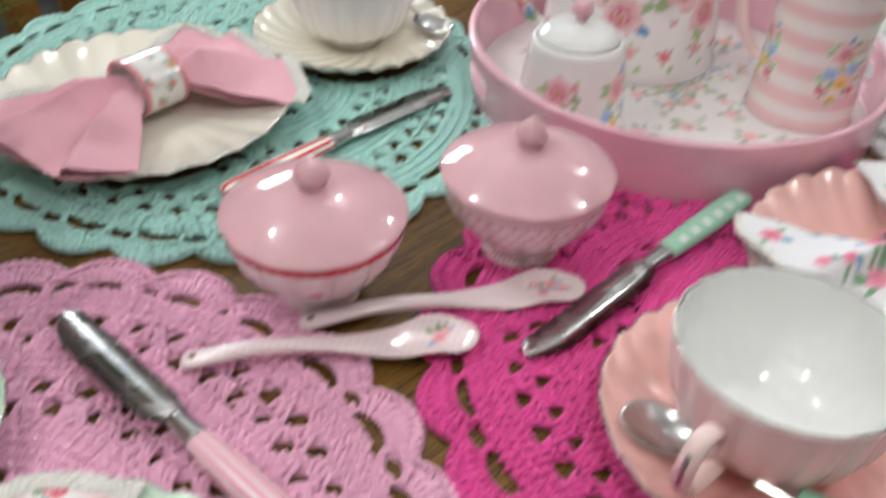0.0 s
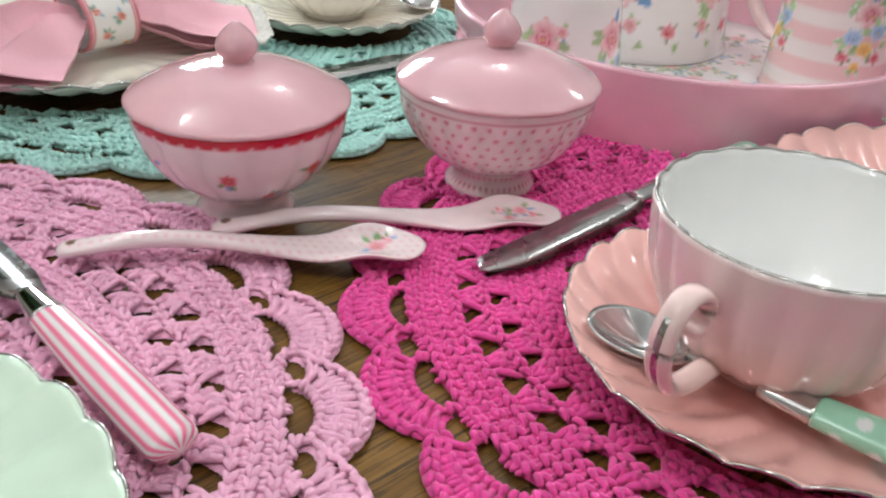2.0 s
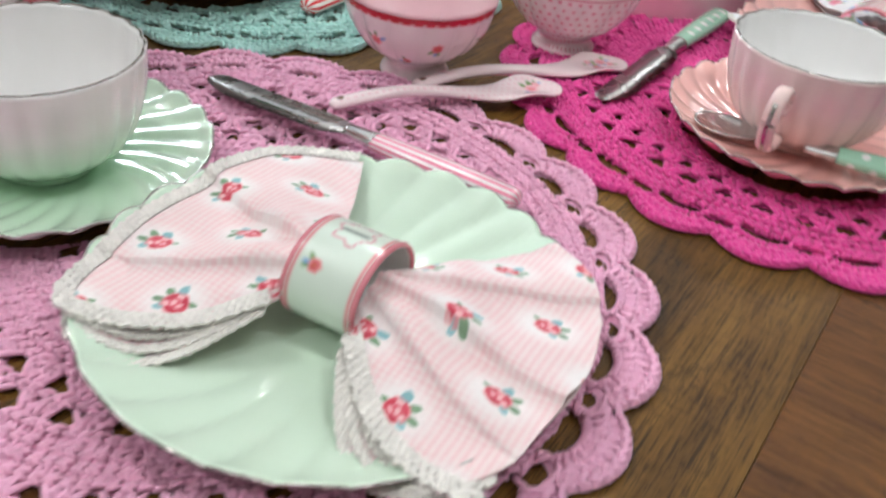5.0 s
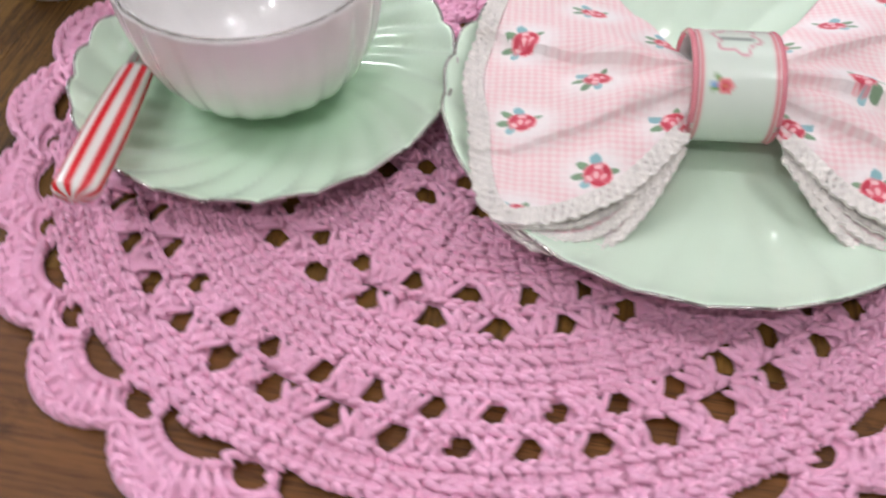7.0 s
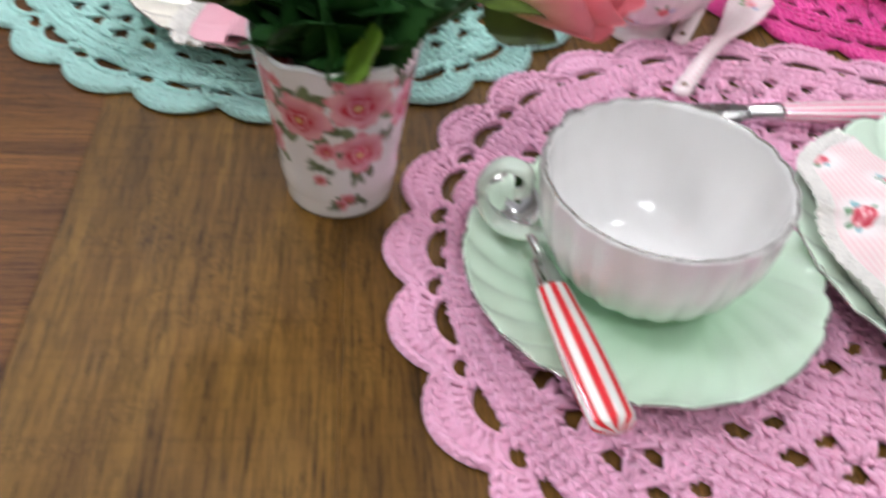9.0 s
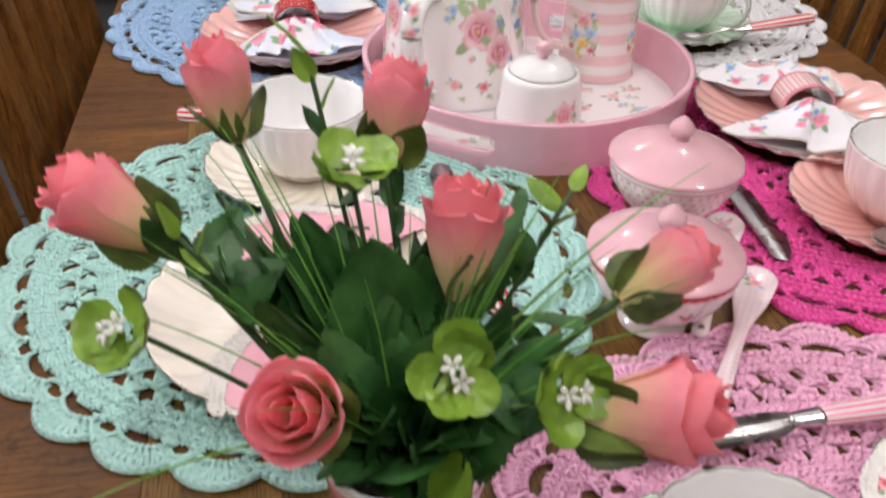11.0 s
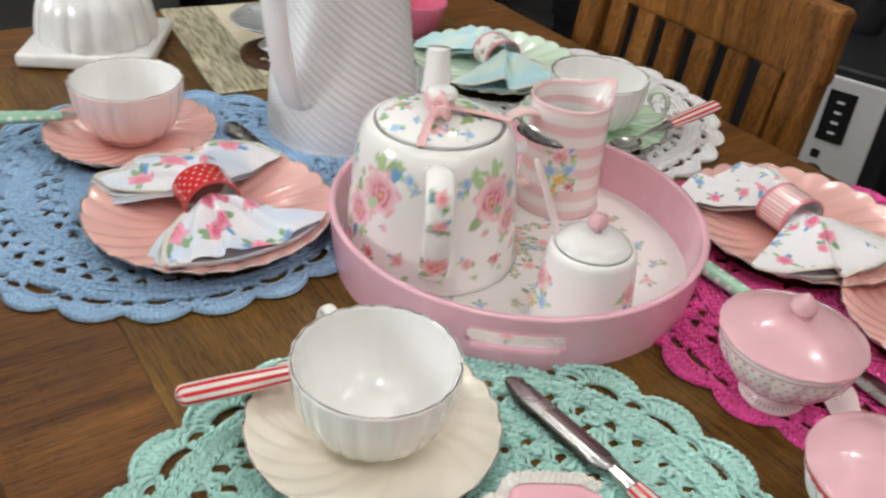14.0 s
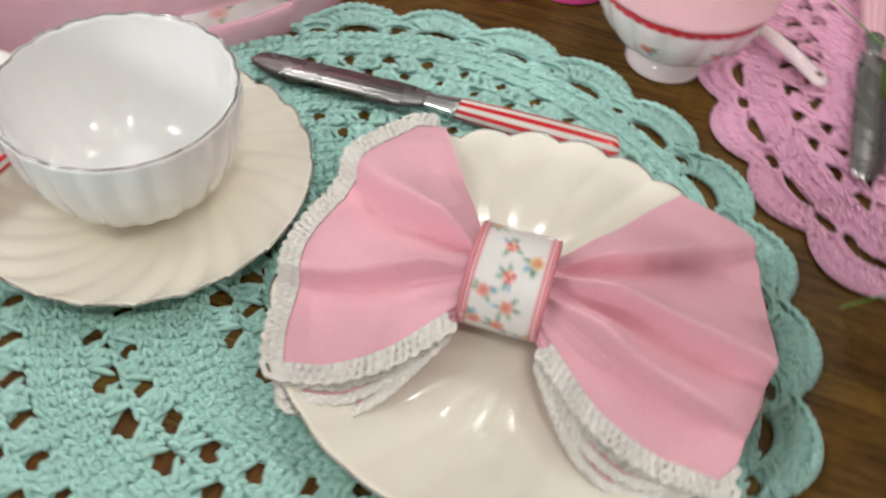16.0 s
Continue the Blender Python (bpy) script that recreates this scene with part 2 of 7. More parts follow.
def rose_gingham(name, step=(0.046, 0.050), check=0.0027):
    """Fine pink gingham with staggered roses in pale halos; the colour attribute holds the cloth's own coordinates."""
    n = Nodes(name)
    at = n.add("ShaderNodeVertexColor", layer_name="Col").outputs["Color"]

    def vec(op, a, b=None, out="Vector"):
        k = n.add("ShaderNodeVectorMath", operation=op)
        for sock, v in zip(k.inputs, (a, b)):
            if isinstance(v, tuple):
                sock.default_value = v
            elif v is not None:
                n.join(v, sock)
        return k.outputs[out]

    def num(op, a, b):
        k = n.add("ShaderNodeMath", operation=op)
        for sock, v in zip(k.inputs, (a, b)):
            if isinstance(v, (int, float)):
                sock.default_value = v
            else:
                n.join(v, sock)
        return k.outputs[0]
    cell = (step[0], step[1], 1.0)
    offs = []
    for shift in ((0.0, 0.0, 0.0), (0.5, 0.5, 0.0)):
        p = vec("ADD", vec("DIVIDE", at, cell), shift)
        near = vec("FLOOR", vec("ADD", p, (0.5, 0.5, 0.0)))
        offs.append((vec("MULTIPLY", vec("SUBTRACT", p, near), (step[0] * 1000, step[1] * 1000, 0.0)), near))
    first = num("LESS_THAN", vec("LENGTH", offs[0][0], out="Value"), vec("LENGTH", offs[1][0], out="Value"))
    d = n.mix(first, offs[1][0], offs[0][0])
    seedv = n.mix(first, vec("ADD", offs[1][1], (7.3, 1.9, 0)), offs[0][1])
    wn_ = n.add("ShaderNodeTexWhiteNoise")
    n.join(seedv, wn_.inputs["Vector"])
    rot = n.add("ShaderNodeVectorRotate")
    n.join(d, rot.inputs["Vector"])
    n.join(num("MULTIPLY", num("SUBTRACT", wn_.outputs["Value"], 0.5), 1.6), rot.inputs["Angle"])
    q = rot.outputs["Vector"]
    sep = n.add("ShaderNodeSeparateXYZ")
    n.join(at, sep.inputs[0])
    bars = [num("ADD", num("MULTIPLY", num("SINE", num("MULTIPLY", sep.outputs[k], 2 * math.pi / check), 0.0), 0.5), 0.5) for k in (0, 1)]
    k = num("ADD", num("MULTIPLY", bars[0], 0.5), num("MULTIPLY", bars[1], 0.5))
    col = n.ramp(k, [(0.12, lin(250, 232, 229)), (0.88, lin(245, 208, 209))])
    ln = vec("LENGTH", q, out="Value")
    halo = n.ramp(num("DIVIDE", ln, 20.0), [(0.38, (0.95, 0.95, 0.95)), (0.74, (0, 0, 0))])
    col = n.mix(halo, col, lin(250, 243, 240))
    wob = n.noise(q, 0.5, 2)
    for x, y, rx, ry, a, c in ROSE_MOTIF:
        m = n.add("ShaderNodeMapping")
        m.vector_type = "TEXTURE"
        m.inputs["Location"].default_value = (x, y, 0)
        m.inputs["Rotation"].default_value = (0, 0, radians(a))
        m.inputs["Scale"].default_value = (rx, ry, 1)
        n.join(q, m.inputs["Vector"])
        e = num("ADD", vec("LENGTH", m.outputs[0], out="Value"), num("MULTIPLY", num("SUBTRACT", wob, 0.5), 0.7))
        col = n.mix(n.ramp(num("SUBTRACT", e, 0.5), [(0.38, (0.9, 0.9, 0.9)), (0.62, (0, 0, 0))]), col, lin(*c))
    v = n.coords()
    col = n.mix(0.12, col, n.mix(1.0, col, n.ramp(n.noise(v, 600, 3), [(0.3, (0.6, 0.6, 0.6)), (0.7, (1, 1, 1))]), "MULTIPLY"))
    n.set(Base_Color=col, Roughness=0.92, Specular_IOR_Level=0.12, Sheen_Weight=0.2)
    n.bump(n.noise(v, 2200, 2, 0.6), 0.35, 0.0006)
    return n.mat


def wood(name, dark, mid, light, along="y", rough=0.42, streak=1.0):
    """Oiled hardwood with the grain along one axis: broad figure, short dark pores and colour drift."""
    n = Nodes(name)

    def axes(across, down):
        return {"y": (across, down, across), "x": (down, across, across), "z": (across, across, down)}[along]
    figure = n.noise(n.coords(scale=axes(22, 2.2)), 1.3, 6, 0.65, 1.1)
    fibre = n.noise(n.coords(scale=axes(520, 14)), 1.0, 5, 0.7, 0.25)
    vessel = n.noise(n.coords(scale=axes(1150, 48)), 1.0, 3, 0.6, 0.35)
    crack = n.noise(n.coords(scale=axes(460, 9)), 1.0, 2, 0.55, 0.8)
    worn = n.noise(n.coords(scale=axes(260, 210)), 1.0, 4, 0.75, 0.8)
    patch = n.noise(n.coords(), 26, 4, 0.6)
    saw = n.noise(n.coords(scale=axes(7, 210)), 1.0, 3, 0.6, 0.4)
    drift = n.noise(n.coords(), 5, 3)
    col = n.ramp(figure, [(0.30, dark), (0.48, mid), (0.72, light)])
    col = n.mix(0.65, col, n.ramp(fibre, [(0.30, (0.42, 0.39, 0.36)), (0.60, (1.12, 1.11, 1.1))]), "MULTIPLY")
    col = n.mix(0.70 * streak, col, n.ramp(vessel, [(0.39, (0.12, 0.10, 0.07)), (0.47, (1, 1, 1))]), "MULTIPLY")
    col = n.mix(0.70 * streak, col, n.ramp(crack, [(0.325, (0.07, 0.055, 0.04)), (0.352, (1, 1, 1))]), "MULTIPLY")
    # fine crazed wear in patches
    rub = n.ramp(patch, [(0.50, (0, 0, 0)), (0.66, (1, 1, 1))])
    col = n.mix(rub, col, n.mix(0.6, col, n.ramp(worn, [(0.40, (0.25, 0.22, 0.18)), (0.52, (1.05, 1.05, 1.05))]), "MULTIPLY"))
    col = n.mix(0.30, col, n.ramp(saw, [(0.30, (0.55, 0.53, 0.5)), (0.5, (1, 1, 1))]), "MULTIPLY")
    col = n.mix(0.55, col, n.ramp(drift, [(0.3, (0.62, 0.58, 0.52)), (0.7, (1.0, 1.0, 1.0))]), "MULTIPLY")
    n.set(Base_Color=col, Roughness=n.ramp(fibre, [(0.3, (rough * 1.4,) * 3), (0.6, (rough,) * 3)]), Specular_IOR_Level=0.25)
    h = n.mix(0.5, n.mix(0.5, vessel, crack), saw)
    n.bump(h, 0.30, 0.001)
    return n.mat


def paint(name, colour, rough=0.5, grain=60, amount=0.08):
    n = Nodes(name)
    v = n.coords()
    col = n.ramp(n.noise(v, grain, 4), [(0.25, tuple(c * (1 - amount) for c in colour)), (0.75, tuple(min(1, c * (1 + amount)) for c in colour))])
    n.set(Base_Color=col, Roughness=rough)
    n.bump(n.noise(v, grain * 5, 3), 0.1, 0.0008)
    return n.mat


M_PRINT = printed_glaze("printed_porcelain")
M_WHITE = glaze("white_porcelain", (0.88, 0.87, 0.85))
M_PINK = glaze("pink_glaze", lin(228, 180, 187), 0.05, 0.7)
M_SILVER = metal("silver_rim_line", (0.50, 0.48, 0.45), 0.22)
M_STEEL = metal("polished_steel", (0.62, 0.61, 0.60), 0.075)
M_BLADE = metal("satin_steel", (0.50, 0.49, 0.48), 0.24)
M_CLOTH = cloth("printed_cotton")
M_GINGHAM = rose_gingham("rose_gingham_cotton")
M_LACE = yarn("cream_lace", (0.88, 0.84, 0.78))
M_TABLE = wood("table_oak", lin(76, 52, 17), lin(116, 83, 32), lin(143, 108, 46), "y")
M_TABLE_X = wood("table_oak_border", lin(76, 45, 17), lin(114, 73, 30), lin(138, 93, 40), "x", streak=0.8)
M_CHAIR = wood("chair_wood", lin(94, 58, 24), lin(154, 102, 48), lin(186, 132, 70), "z", 0.35)
M_DARK = paint("dark_cavity", (0.012, 0.012, 0.013), 0.6)

# ---- room ----
M_WALL = paint("wall_paint", (0.44, 0.42, 0.39), 0.85, 30)
M_CEIL = paint("ceiling_paint", (0.78, 0.77, 0.75), 0.9, 30)


def slate(name):
    n = Nodes(name)
    v = n.coords()
    col = n.ramp(n.noise(v, 9, 6, 0.6), [(0.3, (0.035, 0.034, 0.034)), (0.7, (0.09, 0.085, 0.08))])
    n.set(Base_Color=col, Roughness=0.45)
    n.bump(n.noise(v, 40, 4), 0.25, 0.003)
    return n.mat


M_SLATE = slate("slate_tile")
M_GROUT = paint("grout", (0.16, 0.15, 0.14), 0.9)
RX0, RX1, RY0, RY1, RH = -2.4, 2.4, -2.6, 3.0, 2.45
floor = tagged(part("floor", box(RX1 - RX0 + 0.3, RY1 - RY0 + 0.3, 0.1, 0, ((RX0 + RX1) / 2, (RY0 + RY1) / 2, -0.056)), M_GROUT, None), "dark grey slate tiled floor with pale grout", "floor", kind="structure")
for nm, sx, sy, ax, ay in (("wall_north", RX1 - RX0 + 0.3, 0.12, 0, RY1 + 0.06), ("wall_east", 0.12, RY1 - RY0, RX1 + 0.06, 0.2), ("wall_south", RX1 - RX0 + 0.3, 0.12, 0, RY0 - 0.06)):
    tagged(part(nm, box(sx, sy, RH, 0, (ax, ay, RH / 2)), M_WALL, None), "plain warm grey painted room wall", "wall", kind="structure")
# west wall with a window opening
WY0, WY1, WZ0, WZ1 = 0.42, 1.12, 1.32, 1.98
bm = bmesh.new()
for y0, y1, z0, z1 in ((RY0, RY1, 0, WZ0), (RY0, RY1, WZ1, RH), (RY0, WY0, WZ0, WZ1), (WY1, RY1, WZ0, WZ1)):
    piece = box(0.12, y1 - y0, z1 - z0, 0, (RX0 - 0.06, (y0 + y1) / 2, (z0 + z1) / 2))
    tmp = bpy.data.meshes.new("wall_piece")
    piece.to_mesh(tmp)
    piece.free()
    bm.from_mesh(tmp)
    bpy.data.meshes.remove(tmp)
tagged(part("wall_west", bm, M_WALL, None), "plain warm grey painted wall with a window", "wall", kind="structure")
window = thing("window_1", "white framed three-light window with daylight", "window", (RX0 - 0.06, (WY0 + WY1) / 2, WZ0), kind="structure")
M_FRAME = paint("window_frame_paint", (0.78, 0.78, 0.76), 0.4)
WW, WH = WY1 - WY0, WZ1 - WZ0
for nm, w_, h_, y_, z_ in (("sill", WW, 0.05, 0, 0.025), ("head", WW, 0.05, 0, WH - 0.025), ("jamb", 0.05, WH - 0.1, -WW / 2 + 0.025, WH / 2), ("jamb", 0.05, WH - 0.1, WW / 2 - 0.025, WH / 2), ("mullion", 0.06, WH - 0.1, -WW / 6, WH / 2), ("mullion", 0.06, WH - 0.1, WW / 6, WH / 2)):
    part(nm, box(0.06, w_, h_, 0.003, (0, y_, z_)), M_FRAME, window)
wl = bpy.data.lights.new("window_daylight", "AREA")
wl.shape, wl.size, wl.size_y, wl.energy, wl.color = "RECTANGLE", WH - 0.1, WW - 0.1, 38.0, (0.90, 0.95, 1.0)
wo = new("window_daylight", wl)
wo.matrix_world = pose(RX0 - 0.10, (WY0 + WY1) / 2, (WZ0 + WZ1) / 2, 0, -90, 0)
tagged(part("ceiling", box(RX1 - RX0 + 0.3, RY1 - RY0 + 0.3, 0.1, 0, (0, 0.2, RH + 0.05)), M_CEIL, None), "plain grey painted ceiling of the room", "ceiling", kind="structure")

# ---- ceiling lamps ----
def glow(name, strength, colour):
    n = Nodes(name)
    n.set(Base_Color=(0.8, 0.8, 0.8), Emission_Color=colour, Emission_Strength=strength)
    return n.mat


M_FROST = glow("lit_diffuser", 6.0, (1.0, 0.96, 0.9))
M_LAMPRING = paint("lamp_ring_white", (0.8, 0.8, 0.78), 0.4)
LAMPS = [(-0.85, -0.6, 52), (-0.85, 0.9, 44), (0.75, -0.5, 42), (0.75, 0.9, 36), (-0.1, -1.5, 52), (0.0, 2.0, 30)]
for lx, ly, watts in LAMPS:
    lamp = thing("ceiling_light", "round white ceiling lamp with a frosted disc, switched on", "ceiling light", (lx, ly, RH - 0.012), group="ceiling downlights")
    lathe("ring", curve_pts([(0.062, 0.01), (0.075, 0.011), (0.078, 0.004), (0.07, -0.001), (0.06, 0.002)], 14), M_LAMPRING, lamp, 48, close=False)
    lathe("diffuser", [(0.002, 0.004), (0.03, 0.0035), (0.061, 0.003)], M_FROST, lamp, 32)
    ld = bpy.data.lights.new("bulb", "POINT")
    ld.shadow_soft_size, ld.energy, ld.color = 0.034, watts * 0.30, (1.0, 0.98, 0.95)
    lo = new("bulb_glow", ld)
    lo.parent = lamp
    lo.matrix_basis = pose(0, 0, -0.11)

# ---- table ----
table = thing("dining_table", "brown oiled hardwood dining table with bordered plank top", "table", (0, 0, 0))
TX, TY0, TY1, BW, EW, TH = 0.40, -0.712, 0.745, 0.10, 0.119, 0.035
edges = [-TX + BW, -0.17, 0.0, 0.155, TX - BW]
for x0, x1 in zip(edges, edges[1:]):
    part("plank", box(x1 - x0 - 0.0002, TY1 - TY0 - 2 * EW - 0.0003, TH, 0.0003, ((x0 + x1) / 2, (TY0 + TY1) / 2, TT - TH / 2)), M_TABLE, table)
for sx in (-1, 1):
    part("border_board", box(BW - 0.0003, TY1 - TY0, TH, 0.0005, (sx * (TX - BW / 2), (TY0 + TY1) / 2, TT - TH / 2)), M_TABLE_X, table)
for yy in (TY0 + EW / 2, TY1 - EW / 2):
    part("end_board", box(2 * (TX - BW) - 0.0003, EW - 0.0003, TH, 0.0005, (0, yy, TT - TH / 2)), M_TABLE_X, table)
for sx in (-1, 1):
    part("apron", box(0.02, TY1 - TY0 - 0.2, 0.08, 0.002, (sx * (TX - 0.06), (TY0 + TY1) / 2, TT - TH - 0.04)), M_TABLE, table)
    for yy in (TY0 + 0.06, TY1 - 0.06):
        part("leg", box(0.07, 0.07, TT - TH, 0.004, (sx * (TX - 0.06), yy, (TT - TH) / 2)), M_TABLE, table)

# ---- crochet mats ----
CHAINS = [0.006, 0.0125, 0.019, 0.0255, 0.032, 0.038, 0.050, 0.0625, 0.0695, 0.0765, 0.083, 0.089, 0.1013, 0.1137, 0.1205, 0.127, 0.1333, 0.1457, 0.1582, 0.1650, 0.1718, 0.1768]
HOLE_RINGS = ((45, 0.152, 0.1395), (30, 0.1075, 0.0950), (16, 0.0560, 0.0440))
FANS = 25


def lobes(mid, along, half, rad, sag):
    """Many short plump strands of yarn at once: middle, direction, half length, thickness and how far the ends dip."""
    m = len(mid)
    along = along / np.linalg.norm(along, axis=1)[:, None]
    side = np.cross(along, (0, 0, 1.0))
    side /= np.linalg.norm(side, axis=1)[:, None] + 1e-9
    up = np.cross(side, along)
    s = np.array((-0.66, 0.0, 0.66))
    w = np.array((0.80, 1.0, 0.80))
    a = np.linspace(0, 2 * np.pi, 5, endpoint=False)
    down = np.array((0, 0, -1.0))
    axis = mid[:, None] + along[:, None] * (s[None, :, None] * half[:, None, None]) + down * ((s ** 2)[None, :, None] * sag[:, None, None])
    ring = side[:, None, None] * np.cos(a)[None, None, :, None] + up[:, None, None] * np.sin(a)[None, None, :, None]
    v = axis[:, :, None] + ring * (rad[:, None, None, None] * w[None, :, None, None])
    ends = mid[:, None] + along[:, None] * (np.array((-1.0, 1.0))[None, :, None] * half[:, None, None]) + down * sag[:, None, None]
    v = np.concatenate([v.reshape(m, 15, 3), ends], 1).reshape(-1, 3)
    q = grid_faces(3, 5, True)
    i = np.arange(5)
    t = np.vstack([np.stack([np.full(5, 15), (i + 1) % 5, i], -1), np.stack([np.full(5, 16), 10 + i, 10 + (i + 1) % 5], -1)])
    o = np.arange(m) * 17
    return v, (q[None] + o[:, None, None]).reshape(-1, 4), (t[None] + o[:, None, None]).reshape(-1, 3)


def mat_border(R, T, seed):
    """How far a place lies inside the worked cotton (minus: in a hole or outside)."""
    r = R + 0.0006 * np.sin(T * 7 + seed[0]) + 0.0005 * np.sin(T * 13 + seed[1])

    def ring(n, rad, ta, ra, phase, power=2.0, bend=0.0, jitter=0.0):
        k = T * n / (2 * np.pi) + phase
        idx = np.round(k)
        f = (k - idx) * 2 * np.pi / n * rad + jitter * np.sin(idx * 12.9 + n + seed[0])
        d = r - rad + bend * f * f - 0.6 * jitter * np.sin(idx * 7.7 + seed[1])
        g = 1 + 0.22 * np.sin(idx * 5.3 + rad * 900 + seed[0])
        e = (np.abs(f / (ta * g)) ** power + np.abs(d / (ra * g)) ** power) ** (1 / power)
        return (e - 1) * min(ta, ra) * g

    def gap(n, rad, ta, ra, phase):
        """Triangular gaps between shells, wide towards the middle of the mat."""
        k = T * n / (2 * np.pi) + phase
        idx = np.round(k)
        g = 1 + 0.16 * np.sin(idx * 5.3 + rad * 900 + seed[0])
        f = np.abs((k - idx) * 2 * np.pi / n * rad + 0.0007 * np.sin(idx * 12.9 + n + seed[0]))
        d = r - rad - 0.0004 * np.sin(idx * 7.7 + seed[1])
        side = (f - ta * g * (0.66 - 0.46 * d / ra)) * 0.85
        return np.log(np.exp(side * 1500) + np.exp((np.abs(d) - ra * g) * 1500)) / 1500
    dist = np.full(np.shape(R), 1.0)
    for n, ro, ri in HOLE_RINGS:
        dist = np.minimum(dist, gap(n, ro, 0.0058, 0.0044, 0.0))
        dist = np.minimum(dist, gap(n, ri, 0.0046, 0.0040, 0.5))
    dist = np.minimum(dist, ring(FANS, 0.1795, 0.0108, 0.0036, 0.0, 2.2, 22, 0.0004))
    dist = np.minimum(dist, ring(FANS, 0.1790, 0.0042, 0.0030, 0.5, 1.8))
    k = T * FANS / (2 * np.pi)
    edge = 0.1890 + 0.0122 * np.clip(np.cos(np.pi * (k - np.round(k))), 0, 1) ** 0.75
    return np.minimum(dist, edge - r), edge


def crochet_mat(name, label, at, turn, colour, size=1.0, covers=()):
    """A round crocheted cotton mat: rows of looped stitches, double rings of holes, and a fan-stitch edge."""
    mat_ = yarn("yarn_" + name, colour)
    root = thing("crochet_mat", label, "placemat", at, turn, group="crochet place mats")
    seed = (at[0] * 37.1, at[1] * 91.7)
    rng = np.random.default_rng(int(1000 + 100 * at[0] + 977 * at[1]))
    co, si = math.cos(math.radians(turn)), math.sin(math.radians(turn))

    def shown(x, y, slack=0.80):
        """Not deep under a plate or saucer."""
        wx, wy = (x * co - y * si) * size + at[0], (x * si + y * co) * size + at[1]
        ok = np.ones(np.shape(x), dtype=bool)
        for cx, cy, cr in covers:
            ok &= (wx - cx) ** 2 + (wy - cy) ** 2 > (slack * cr) ** 2
        return ok
    # thin web under the stitches
    allv, allf, off = [], [], 0
    for r0, r1, nt in ((0.003, 0.050, 200), (0.050, 0.105, 420), (0.105, 0.2035, 800)):
        nr = int((r1 - r0) / 0.0016) + 1
        R, T = np.meshgrid(np.linspace(r0, r1, nr), np.linspace(0, 2 * np.pi, nt, endpoint=False), indexing="ij")
        dist, edge = mat_border(R, T, seed)
        dist = dist - 0.0008
        h = 0.0015 * np.sqrt(np.clip(1 - (1 - np.clip(dist / 0.002, 0, 1)) ** 2, 0, 1))
        dr = np.gradient(dist, R[:, 0], axis=0)
        dt = (np.roll(dist, -1, 1) - np.roll(dist, 1, 1)) / (2 * R * 2 * np.pi / nt)
        mag2 = dr * dr + dt * dt + 0.05
        near = np.abs(dist) < 0.0014
        Rm = R + np.where(near, np.clip(-dist * dr / mag2, -0.0014, 0.0014), 0)
        Tm = T + np.where(near, np.clip(-dist * dt / mag2, -0.0014, 0.0014), 0) / R
        h = np.where(near, np.minimum(h, 0.0008), h)
        keep = (dist > -0.0014) & shown(R * np.cos(T), R * np.sin(T), 0.74)
        F = grid_faces(nr, nt, True)
        F = F[keep.ravel()[F].all(1) & ~near.ravel()[F].all(1)]
        allv.append(np.stack([Rm * np.cos(Tm), Rm * np.sin(Tm), h + 0.0003], -1).reshape(-1, 3))
        allf.append(F + off)
        off += nr * nt
    V, F = np.vstack(allv), np.vstack(allf)
    used = np.unique(F)
    remap = np.zeros(len(V), dtype=np.int64)
    remap[used] = np.arange(len(used))
    np_mesh("web", V[used] * (size, size, 1), remap[F], mat_, root)
    # strands: (radius, angle, height, slant from the tangent, half length, thickness, dip)
    S = []

    def add(r, t, z, slant, half, rad, sag):
        b = np.broadcast_arrays(r, t, z, slant, half, rad, sag)
        S.append(np.stack([np.asarray(k, dtype=float).ravel() for k in b], -1))
    for i, rc in enumerate(CHAINS):
        rp = CHAINS[i - 1] if i else 0.0015
        n = max(8, int(round(2 * math.pi * rc / 0.0050)))
        t = (np.arange(n) + 0.37 * i + rng.normal(0, 0.07, n)) * 2 * np.pi / n
        wob = rng.normal(0, 0.0003, n)
        # chain on top of the row: a slanted loop and its mate
        add(rc + 0.0010 + wob, t, 0.0042 + rng.normal(0, 0.0002, n), 0.34 + rng.normal(0, 0.10, n), 0.0034, 0.00140, 0.0015)
        add(rc - 0.0010 + wob, t + 0.12 * 2 * np.pi / n, 0.0040 + rng.normal(0, 0.0002, n), -0.34 + rng.normal(0, 0.10, n), 0.0034, 0.00138, 0.0015)
        # posts below the chain
        tall = rc - rp
        shells = [(hn, ph_) for hn, ro, ri in HOLE_RINGS for mid_r, ph_ in ((ro, 0.0), (ri, 0.5)) if rp < mid_r < rc]
        if shells:
            # a shell: four double posts that spread from one point, standing proud between two gaps
            hn, ph_ = shells[0]
            sp = 2 * np.pi / hn
            cen = (np.arange(hn) + 0.5 - ph_)[:, None] * sp + rng.normal(0, 0.02 * sp, (hn, 1))
            u_ = np.array((-1.0, -0.36, 0.36, 1.0))[None] + rng.normal(0, 0.06, (hn, 4))
            tb, tt_ = cen + u_ * 0.15 * sp, cen + u_ * 0.40 * sp
            bx, by = (rp + 0.0004) * np.cos(tb), (rp + 0.0004) * np.sin(tb)
            ux, uy = (rc - 0.0012) * np.cos(tt_), (rc - 0.0012) * np.sin(tt_)
            mx_, my_ = (bx + ux) / 2, (by + uy) / 2
            rm_, tm_ = np.hypot(mx_, my_), np.arctan2(my_, mx_)
            sl_ = np.arctan2(uy - by, ux - bx) - tm_
